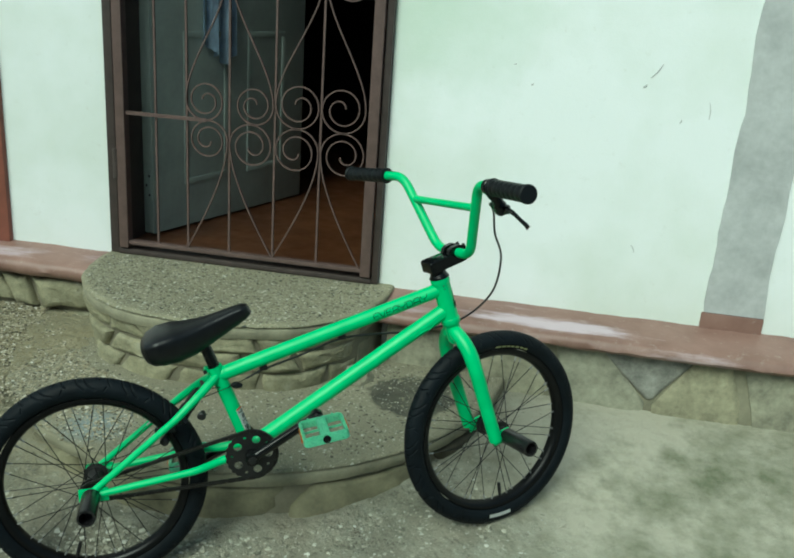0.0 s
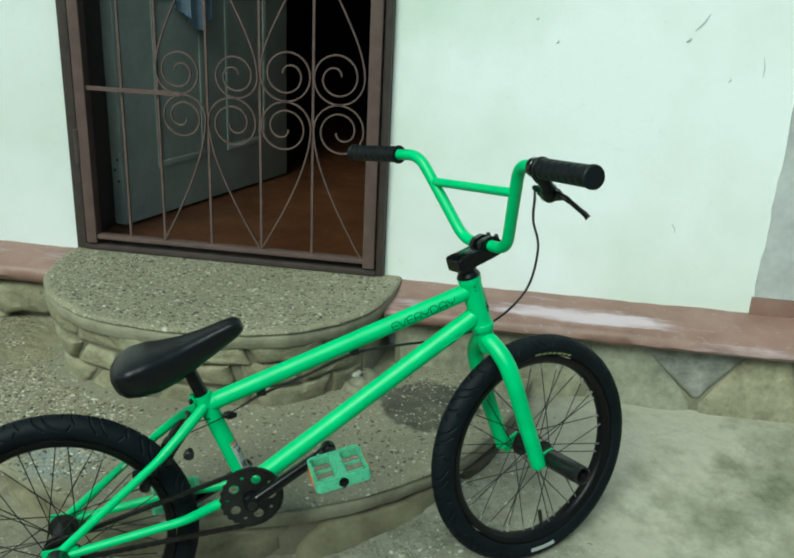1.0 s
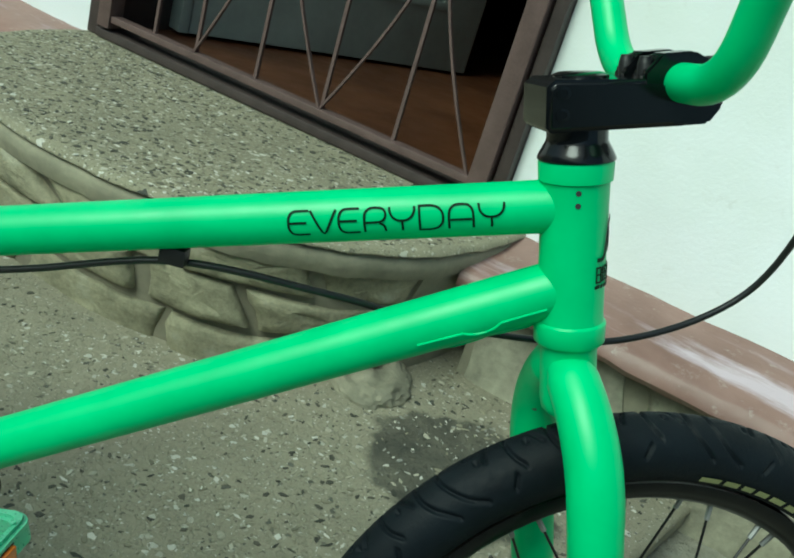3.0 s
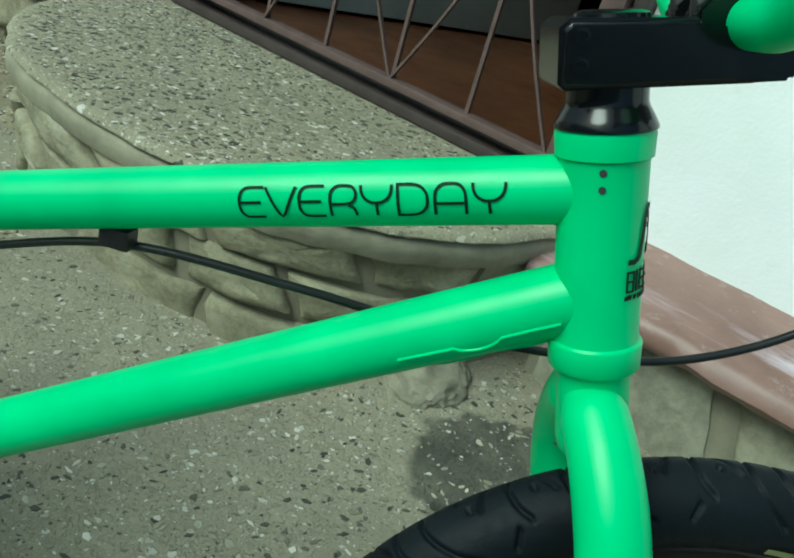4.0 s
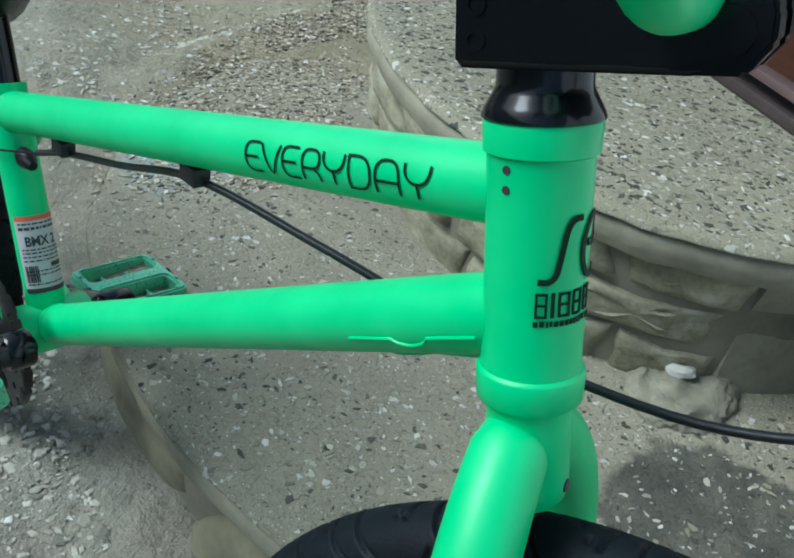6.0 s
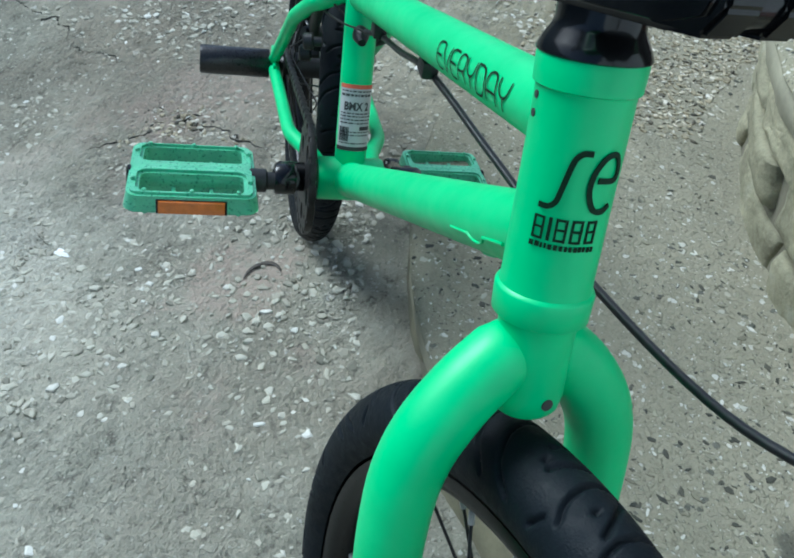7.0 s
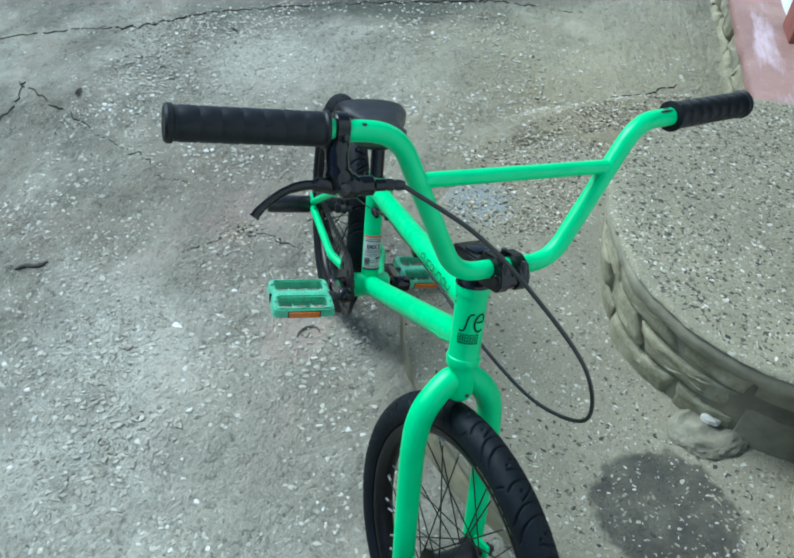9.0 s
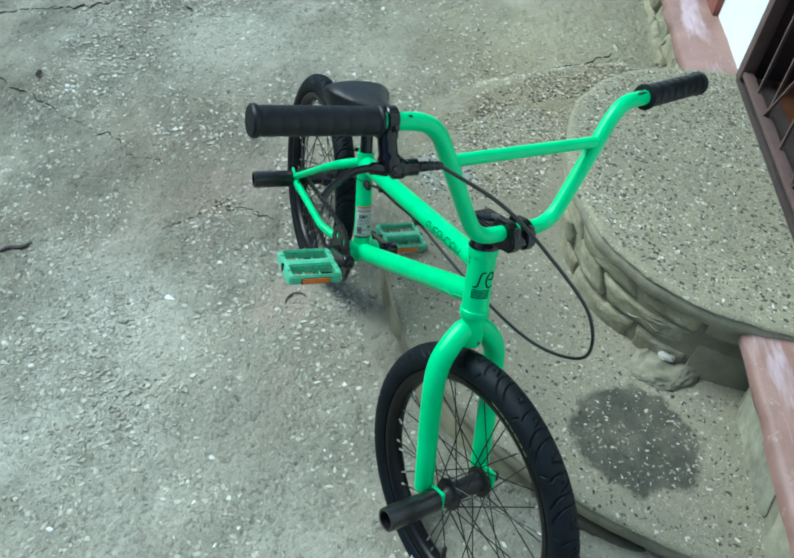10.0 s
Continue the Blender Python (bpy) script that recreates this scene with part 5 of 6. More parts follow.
    lathe(bm, H(0.001, 0), H(-0.050, 0.001), [(0, 0.0190), (0.15, 0.0180), (0.8, 0.0182), (0.93, 0.0170), (1, 0.0140)], sides=40)
    fork = part("fork", flatten(bm, TURN), G, bike, "green fork with round tapered legs")
    for side in (-1, 1):
        leg = spline([H(-0.012, -0.004, side * -0.004), H(-0.022, -0.002, side * 0.015), H(-0.042, -0.001, side * 0.0375), H(-0.070, -0.001, side * 0.0545), H(-0.112, -0.001, side * 0.0610), H(-0.195, 0.001, side * 0.0615), H(-0.302, 0.005, side * 0.0600)], 6)
        n = len(leg)
        rad = [0.0105 + 0.0058 * i / (n * 0.16) if i < n * 0.16 else 0.0163 + 0.0013 * min(1.0, i / (n * 0.4)) if i < n * 0.55 else 0.0176 - 0.0020 * (i - n * 0.55) / (n * 0.45) for i in range(n)]
        part("fork_leg", flatten(tube(leg, rad, sides=32), TURN), G, fork)
        p = FRONT_AXLE + Vector((0, side * 0.0545, 0))
        bm = box(p.x - 0.036, p.x + 0.013, p.y - 0.003, p.y + 0.003, p.z - 0.014, p.z + 0.016, bevel=0.0015)
        bm.transform(Matrix.Translation(p) @ Matrix.Rotation(radians(-15), 4, "Y") @ Matrix.Translation(-p))
        part("dropout", flatten(bm, TURN), G, fork)
    c = H(-0.0393, 0.0172)
    part("crown_hole", flatten(turned(c, c + FW * 0.0022, [(0, 0.0030), (1, 0.0030)], sides=14), TURN), M["ink"], fork)

    # headset, stem
    bm = turned(H(HT_LEN, 0), H(HT_LEN + 0.022, 0), [(0, 0.0226), (0.03, 0.0235), (0.09, 0.0234), (0.26, 0.0216), (0.46, 0.0191), (0.54, 0.0184), (0.62, 0.0182), (1, 0.0182)], sides=44)
    part("headset", flatten(bm, TURN), M["black"], bike, "black headset cover", smooth=45)
    bm = bmesh.new()
    z0, z1 = HT_LEN + 0.0190, HT_LEN + 0.0475
    # stem body: side outline, extruded across with softened edges
    side_pts = [(-0.027, z0 + 0.003), (-0.024, z0), (0.056, z0 + 0.001), (0.074, z0 + 0.006), (0.078, z0 + 0.014), (0.076, z1 - 0.008), (0.070, z1 - 0.003), (0.028, z1), (-0.022, z1 + 0.001), (-0.027, z1 - 0.003)]
    half_w = 0.0235
    A = [bm.verts.new(H(a, f, -half_w)) for f, a in side_pts]
    B = [bm.verts.new(H(a, f, half_w)) for f, a in side_pts]
    bm.faces.new(A)
    bm.faces.new(B[::-1])
    for k in range(len(A)):
        k2 = (k + 1) % len(A)
        bm.faces.new((A[k], A[k2], B[k2], B[k]))
    bmesh.ops.recalc_face_normals(bm, faces=bm.faces)
    bmesh.ops.bevel(bm, geom=[e for e in bm.edges if len(e.link_faces) == 2 and e.calc_face_angle() > 0.9], offset=0.003, segments=3, affect="EDGES")
    stem = part("stem", flatten(bm, TURN), M["black"], bike, "black block stem", smooth=50)
    part("top_cap", flatten(turned(H(z1, 0), H(z1 + 0.0035, 0), [(0, 0.017), (0.6, 0.0165), (1, 0.013)], sides=36), TURN), M["black"], stem)
    bc = HT_LEN + 0.0445
    bm = bmesh.new()
    jaw = [(0.030, bc - 0.014), (0.030, bc + 0.006), (0.040, bc + 0.0165), (0.060, bc + 0.0175), (0.074, bc + 0.010), (0.0800, bc - 0.004), (0.0800, bc - 0.014), (0.072, bc - 0.0240), (0.050, bc - 0.0245)]
    for s in (-1, 1):
        near, far = [[bm.verts.new(H(a, f, s * l)) for f, a in jaw] for l in (0.0050, 0.0215)]
        bm.faces.new(near)
        bm.faces.new(far[::-1])
        for k in range(len(jaw)):
            k2 = (k + 1) % len(jaw)
            bm.faces.new((near[k], near[k2], far[k2], far[k]))
    bmesh.ops.recalc_face_normals(bm, faces=bm.faces)
    bmesh.ops.bevel(bm, geom=bm.edges[:], offset=0.0016, segments=2, affect="EDGES")
    part("bar_clamp", flatten(bm, TURN), M["black"], stem, smooth=30)
    for s in (-1, 1):
        for f, a in ((0.034, 0.0150), (0.0745, 0.0140)):
            part("clamp_bolt", flatten(turned(H(bc - 0.004, f, s * 0.013), H(bc + a, f, s * 0.013), [(0, 0.0045), (0.8, 0.0045), (0.85, 0.0040), (1, 0.0034)], sides=12), TURN), M["dull_black"], stem)
    for a in (0.010, 0.022):
        part("pinch_bolt", flatten(turned(H(z0 + a, -0.018, -half_w + 0.001), H(z0 + a, -0.018, -half_w - 0.0012), [(0, 0.0042), (0.8, 0.0042), (0.81, 0.0026), (0.82, 0.0024), (0.3, 0.0022)], sides=20), TURN), M["black"], stem)

    # handlebar
    C = H(bc, 0.053)
    BAR = TURN
    half = [Vector((C.x, 0, C.z)), Vector((C.x, 0.070, C.z)), Vector((0.7995, 0.1660, 0.6400)), Vector((0.7640, 0.378, 0.6387))]
    pts = [Vector((p.x, -p.y, p.z)) for p in half[:0:-1]] + half[1:]
    bar = part("handlebar", flatten(tube(rounded(pts, 0.055, 9), 0.0112, sides=28), BAR), G, bike, "tall green steel handlebar with a crossbar")
    cz = 0.5875
    s = (cz - C.z) / (0.6400 - C.z)
    cx, cy = C.x + (0.7995 - C.x) * s, 0.070 + (0.1660 - 0.070) * s
    part("crossbar", flatten(tube([(cx, -cy, cz), (cx, cy, cz)], 0.0086, sides=24), BAR), G, bar)
    for side in (-1, 1):
        gdir = Vector((0.7621 - 0.7995, 0.389 - 0.1660, -0.0014)).normalized()
        a = Vector((0.7995, 0.1660, 0.6400)) + gdir * (0.073 if side < 0 else 0.064)
        b = Vector((0.7995, 0.1660, 0.6400)) + gdir * 0.230
        prof = [(0, 0.0140), (0.01, 0.0192), (0.03, 0.0192), (0.04, 0.0172)]
        for k in range(7):
            u = 0.05 + 0.88 * k / 7
            prof += [(u, 0.0168), (u + 0.008, 0.0173), (u + 0.108, 0.0173), (u + 0.116, 0.0168)]
        prof += [(0.945, 0.0170), (0.955, 0.0188), (0.985, 0.0188), (1.0, 0.0168)]
        bm = turned(a, b, prof, sides=32)
        if side < 0:
            bm.transform(Matrix.Diagonal((1, -1, 1, 1)))
            bmesh.ops.recalc_face_normals(bm, faces=bm.faces)
        part("grip", flatten(bm, BAR), M["grip"], bar, "black rubber grip with shallow rings and an end flange")

    # paint rubbed off beside the far grip and on the near bend
    corner = Vector((0.7995, 0.1660, 0.6400))
    for side, at, angle, long_, tall in ((1, 0.034, 1.9, 0.026, 0.0040), (1, 0.046, 1.4, 0.014, 0.0030), (1, 0.028, 1.1, 0.009, 0.0022), (-1, 0.036, 2.1, 0.006, 0.0040), (-1, 0.046, 1.5, 0.008, 0.0016)):
        bm = bmesh.new()
        rim_ = [bm.verts.new((math.cos(k * 0.5236) * (1 + 0.35 * noise.noise(Vector((k, at * 90, 2)))), math.sin(k * 0.5236) * (1 + 0.45 * noise.noise(Vector((k, at * 90, 7)))), 0)) for k in range(12)]
        bm.faces.new(rim_)
        wrap(bm, corner + gdir * at, corner + gdir * 0.2, 0.0112, angle, long_, tall, lift=0.0004)
        if side < 0:
            bm.transform(Matrix.Diagonal((1, -1, 1, 1)))
            bmesh.ops.recalc_face_normals(bm, faces=bm.faces)
        part("scuff", flatten(bm, BAR), M["dull_black"], bar, "dark scuff where the paint is rubbed off")

    # brake lever on the right end
    LEVER = BAR @ Matrix.Translation((-0.0065, 0.0040, -0.0050))
    lv = bmesh.new()
    lathe(lv, (0.7945, -0.2225, 0.6453), (0.7922, -0.2370, 0.6452), [(0, 0.0150), (0.1, 0.0165), (0.9, 0.0165), (1, 0.0150)], sides=24)
    lever = part("brake_lever", flatten(lv, LEVER), M["black"], bar, "black brake lever")
    body = tube(spline([(0.796, -0.232, 0.636), (0.806, -0.234, 0.622), (0.815, -0.234, 0.608), (0.822, -0.231, 0.595)], 5), [0.0140] * 4 + [0.0125] * 6 + [0.0150] * 6, sides=18, oval=(0.95, 0.9))
    part("bracket", flatten(body, LEVER), M["black"], lever)
    arm = tube(spline([(0.819, -0.243, 0.596), (0.824, -0.222, 0.597), (0.829, -0.204, 0.599), (0.833, -0.188, 0.601)], 5), [0.0085] * 3 + [0.0135] * 4 + [0.0105] * 5 + [0.0064] * 4, sides=16)
    part("cable_arm", flatten(arm, LEVER), M["black"], lever)
    part("pivot_bolt", flatten(turned((0.834, -0.2335, 0.600), (0.838, -0.2335, 0.604), [(0, 0.0055), (0.7, 0.0055), (1, 0.0040)], sides=14), LEVER), M["dull_black"], lever)
    part("clamp_bolt", flatten(turned((0.806, -0.2295, 0.640), (0.812, -0.2295, 0.645), [(0, 0.0042), (0.8, 0.0042), (1, 0.0030)], sides=12), LEVER), M["dull_black"], lever)
    bl_ = spline([(0.822, -0.236, 0.594), (0.820, -0.256, 0.598), (0.817, -0.274, 0.596), (0.816, -0.290, 0.590), (0.818, -0.305, 0.581), (0.821, -0.315, 0.574), (0.823, -0.320, 0.568)], 6)
    part("blade", flatten(tube(bl_, [0.0072] * 8 + [0.0048] * 8 + [0.0042] * 13 + [0.0046] * 6 + [0.0054] * 2, sides=14, oval=(0.75, 1.15)), LEVER), M["black"], lever)
    part("adjuster", flatten(turned((0.832, -0.190, 0.601), (0.838, -0.168, 0.602), [(0, 0.0045), (0.2, 0.0062), (0.45, 0.0062), (0.5, 0.005), (0.7, 0.0060), (1, 0.0045)], sides=14), LEVER), M["dull_black"], lever)

    # brake cable: a loop before the head tube, then along under the top tube
    out_ = LEVER @ Vector((0.838, -0.170, 0.602))
    loop = [tuple(out_), (0.905, -0.062, 0.570), (0.933, 0.006, 0.512), (0.976, 0.077, 0.433), (0.965, 0.110, 0.337), (0.881, 0.090, 0.282), (0.766, 0.056, 0.272), (0.665, 0.024, 0.284), (0.566, 0.003, 0.287), (0.470, 0.002, 0.256), (0.385, 0.003, 0.229), (0.345, -0.004, 0.214)]
    cable = part("brake_cable", tube(spline(loop, 9), 0.0026, sides=12), M["cable"], bike, "black brake cable in a loose loop")
    for x in (0.385, 0.566):
        z = tt_a.z + (x - tt_a.x) * tdir.z / tdir.x - 0.0165 / tdir.x
        part("cable_guide", box(x - 0.009, x + 0.009, -0.006, 0.006, z - 0.011, z + 0.001, bevel=0.002), M["dull_black"], cable)
    inner = [(0.345, -0.004, 0.214), (0.305, -0.020, 0.203), (0.262, -0.030, 0.193), (0.236, -0.030, 0.185)]
    part("inner_wire", tube(spline(inner, 6), 0.0011, sides=8), M["chain"], cable)

    # rear brake: two arms at the stays, with pads and a straddle wire
    brake = part("rear_brake", tube([(0.246, -0.034, 0.204), (0.250, 0.0, 0.208), (0.246, 0.034, 0.204)], 0.0045, sides=12), M["dull_black"], bike, "black rear brake on the seat stays")
    for side in (-1, 1):
        part("brake_arm", tube(spline([(0.205, side * 0.034, 0.140), (0.216, side * 0.036, 0.160), (0.236, side * 0.036, 0.186), (0.248, side * 0.033, 0.204)], 5), 0.0062, sides=12), M["dull_black"], brake)
        part("brake_pivot", turned((0.200, side * 0.028, 0.140), (0.208, side * 0.047, 0.146), [(0, 0.008), (0.4, 0.009), (1, 0.006)], sides=16), M["dull_black"], brake)
    for side in (-1, 1):
        part("brake_pad", box(0.140, 0.185, side * 0.026 - 0.005, side * 0.026 + 0.005, 0.112, 0.126, bevel=0.003), M["grip"], brake)
    part("pad_bolt", turned((0.246, -0.030, 0.154), (0.242, -0.050, 0.151), [(0, 0.0055), (0.45, 0.0055), (0.5, 0.0095), (0.9, 0.0095), (1, 0.007)], sides=14), M["dull_black"], brake)
    part("pad_bolt", turned((0.163, -0.020, 0.100), (0.159, -0.044, 0.097), [(0, 0.006), (0.4, 0.006), (0.45, 0.0100), (0.9, 0.0100), (1, 0.007)], sides=14), M["dull_black"], brake)
    part("straddle_wire", tube([(0.250, -0.034, 0.208), (0.318, 0.0, 0.200), (0.250, 0.034, 0.208)], 0.0011, sides=8), M["chain"], brake)
    part("cable_stop", turned((0.312, -0.004, 0.202), (0.336, -0.004, 0.198), [(0, 0.004), (0.2, 0.007), (0.5, 0.0085), (0.8, 0.006), (1, 0.004)], sides=14), M["grip"], brake)

    # wheels
    rw = build_wheel("rear_wheel", bike, Matrix.Identity(4), 0.0560, "black spoked rear wheel", 0.4)
    fwheel = build_wheel("front_wheel", bike, TURN @ Matrix.Translation(FRONT_AXLE), 0.0505, "black spoked front wheel, turned to its left", 0.0)
    peg(rw, -0.066, -0.160)
    peg(fwheel, -0.060, -0.158)
    rnd = random.Random(4)
    spans = []
    q = radians(65)
    while q < radians(89):
        wd = radians(rnd.uniform(2.2, 4.4))
        spans.append((q, q + wd))
        q += wd + radians(0.9)
    sidewall_marks(spans, -1, 0.2120, 0.0045, M["yellow_ink"], "print", fwheel, "row of short pale yellow printed marks")
    sidewall_marks([(radians(263), radians(279))], -1, 0.2220, 0.0085, M["chalk_ink"], "print", fwheel, "white printed bar")
    cog = turned((0, -0.047, 0), (0, -0.043, 0), [(0, 0.020), (1, 0.020)], sides=18)
    part("cog", cog, M["chain"], rw)

    # cranks, chainring, chain
    cdir = Vector((0.152, 0, 0.100)).normalized()
    ends = {}
    for side in (-1, 1):
        d_ = cdir if side < 0 else -Vector((0.152, 0, 0.0845)).normalized()
        a = BB + Vector((0, side * 0.066, 0))
        b = a + d_ * 0.174 + Vector((0, side * 0.018, 0))
        bm = tube([a - d_ * 0.004, a + d_ * 0.02, b - d_ * 0.02, b + d_ * 0.004], [0.014, 0.0115, 0.0105, 0.0125], sides=20)
        lathe(bm, a + Vector((0, side * 0.012, 0)), a - Vector((0, side * 0.022, 0)), [(0, 0.0135), (0.1, 0.0155), (0.9, 0.0155), (1, 0.013)], sides=24)
        lathe(bm, b + Vector((0, side * 0.009, 0)), b - Vector((0, side * 0.009, 0)), [(0, 0.012), (0.1, 0.0135), (0.9, 0.0135), (1, 0.012)], sides=24)
        crank = part("crank", bm, M["black"], bike, "black tubular crank arm")
        ends[side] = b
        part("crank_bolt", turned(a + Vector((0, side * 0.012, 0)), a + Vector((0, side * 0.015, 0)), [(0, 0.009), (0.7, 0.009), (1, 0.006)], sides=20), M["dull_black"], crank)
        build_pedal(bike, b, Vector((b.x + (0.004 if side < 0 else 0.009), side * (0.160 if side < 0 else 0.154), b.z)), radians(8.5 if side < 0 else 3.5), side)
    ring = chainring()
    ring.transform(Matrix.Translation(BB + Vector((0, -0.045, 0))))
    part("chainring", ring, M["dull_black"], bike, "black chainring with round cutouts")
    chain_loop(bike)

    # saddle on its post
    sdir = (ST_TOP - BB).normalized()
    post = part("seat_post", tube([ST_TOP - sdir * 0.02, ST_TOP + sdir * 0.066], 0.0128, sides=28), M["black"], bike, "short black seat post")
    part("saddle", saddle_mesh(), M["saddle"], bike, "slim black saddle, nose tilted up", smooth=75)
    return bike


def round_lettering():
    """The word on the top tube, in thin strokes with rounded bows; letters are one unit high."""
    wide = 0.092
    bow_e = [(0.80, 1.0), (0.30, 1.0), (0.10, 0.90), (0.01, 0.70), (0.0, 0.50), (0.01, 0.30), (0.10, 0.10), (0.30, 0.0), (0.80, 0.0)]
    arch = [(0.0, 0.0), (0.0, 0.58), (0.06, 0.82), (0.22, 0.97), (0.45, 1.0), (0.68, 0.97), (0.84, 0.82), (0.90, 0.58), (0.90, 0.0)]
    fork_y = [(0.0, 1.0), (0.02, 0.78), (0.12, 0.58), (0.30, 0.46), (0.47, 0.44), (0.64, 0.46), (0.82, 0.58), (0.92, 0.78), (0.94, 1.0)]
    half = wide / 2
    glyphs = {
        "E": [(bow_e, True), ([(half, 0.51), (0.70, 0.51)], False)],
        "V": [([(0.0, 1.0), (0.41, 0.09), (0.49, 0.0), (0.57, 0.09), (0.98, 1.0)], False)],
        "R": [([(0.0, 0.0), (0.0, 0.64), (0.07, 0.86), (0.24, 0.99), (0.46, 1.0), (0.68, 0.96), (0.79, 0.82), (0.80, 0.66), (0.72, 0.50), (0.54, 0.42), (half, 0.41)], True),
              ([(0.56, 0.41 - half), (0.72, 0.28), (0.78, 0.12), (0.79, 0.0)], True)],
        "Y": [(fork_y, True), ([(0.47, 0.44 - half), (0.47, 0.0)], False)],
        "D": [([(half, 0.0), (0.42, 0.0), (0.68, 0.08), (0.84, 0.27), (0.88, 0.50), (0.84, 0.73), (0.68, 0.92), (0.42, 1.0), (half, 1.0)], True), ([(0.0, -half), (0.0, 1.0 + half)], False)],
        "A": [(arch, True), ([(half, 0.38), (0.90 - half, 0.38)], False)]}
    bm = bmesh.new()
    for letter, at in zip("EVERYDAY", (0.0, 0.86, 1.94, 2.92, 3.88, 5.00, 6.10, 7.21)):
        for pts, smooth_ in glyphs[letter]:
            line = [(p.x, p.y) for p in spline([(x, y, 0) for x, y in pts], 4)] if smooth_ else pts
            prev = None
            for i, (x, y) in enumerate(line):
                nx, ny = line[min(i + 1, len(line) - 1)], line[max(i - 1, 0)]
                t = Vector((nx[0] - ny[0], nx[1] - ny[1])).normalized()
                row = [bm.verts.new((at + x - t.y * wide * k, y + t.x * wide * k, 0)) for k in (-0.5, 0.5)]
                if prev:
                    bm.faces.new((prev[0], prev[1], row[1], row[0]))
                prev = row
    return bm


def head_mark(frame_ob):
    """Two bent strokes and rows of bars in dark ink on the front of the head tube."""
    down = -AX
    zero = Vector((FW.x, 0, FW.z))

    def ribbon(line, wide):
        bm = bmesh.new()
        prev = None
        for i, (x, y) in enumerate(line):
            nx, ny = line[min(i + 1, len(line) - 1)], line[max(i - 1, 0)]
            t = Vector((nx[0] - ny[0], nx[1] - ny[1])).normalized()
            row = [bm.verts.new((x - t.y * wide * k, y + t.x * wide * k, 0)) for k in (-0.5, 0.5)]
            if prev:
                bm.faces.new((prev[0], prev[1], row[1], row[0]))
            prev = row
        return bm

    def lay(bm, name, r=0.0212):
        for q in bm.verts:
            ang, a = q.co.x, q.co.y
            q.co = HT_BOT + AX * (a - 0.0030) + (FW * math.cos(ang) + Vector((0, 1, 0)) * math.sin(ang)) * r
        bmesh.ops.recalc_face_normals(bm, faces=bm.faces)
        bmesh.ops.solidify(bm, geom=bm.faces[:], thickness=-0.0004)
        part(name, bm, M["decal"], frame_ob, "dark green printed mark")

    # x is the angle round the tube (towards the bicycle's left), y the height on it
    def stroke(pts, wide):
        bm = ribbon([(p.x, p.y) for p in spline([(x, y, 0) for x, y in pts], 8)], wide)
        for q in bm.verts:
            q.co.x /= 0.0212
        return bm
    lay(stroke([(-0.0190, 0.0605), (-0.0150, 0.0605), (-0.0122, 0.0628), (-0.0108, 0.068), (-0.0094, 0.075), (-0.0078, 0.0812), (-0.0050, 0.0842), (-0.0010, 0.0845)], 0.0024), "mark")
    lay(stroke([(0.0035, 0.0735), (0.0125, 0.0735), (0.0135, 0.0790), (0.0105, 0.0840), (0.0055, 0.0830), (0.0015, 0.0770), (0.0005, 0.0690), (0.0035, 0.0615), (0.0085, 0.0600), (0.0125, 0.0625)], 0.0024), "mark")
    # a row of plain hollow blocks, then a row of tiny bars
    t_ = 0.0010
    bm = bmesh.new()
    for x0, x1 in ((-0.0196, -0.0148), (-0.0132, -0.0118), (-0.0102, -0.0052), (-0.0034, 0.0016), (0.0034, 0.0082)):
        y0, y1 = 0.0458, 0.0560
        cells = ((x0, x0 + t_, y0, y1), (x1 - t_, x1, y0, y1), (x0 + t_, x1 - t_, y0, y0 + t_), (x0 + t_, x1 - t_, y1 - t_, y1), (x0 + t_, x1 - t_, 0.0506, 0.0515))
        for u0, u1, a0, a1 in cells if x1 - x0 > 0.003 else ((x0, x1, y0, y1),):
            bm.faces.new([bm.verts.new((u / 0.0212, a_, 0)) for u, a_ in ((u0, a0), (u1, a0), (u1, a1), (u0, a1))])
    lay(bm, "mark")
    rnd = random.Random(2)
    bm = bmesh.new()
    x = -0.0200
    while x < 0.0085:
        wd = rnd.uniform(0.0008, 0.0019)
        bm.faces.new([bm.verts.new((u / 0.0212, a_, 0)) for u, a_ in ((x, 0.0422), (x + wd, 0.0422), (x + wd, 0.0444), (x, 0.0444))])
        x += wd + 0.0007
    lay(bm, "mark")


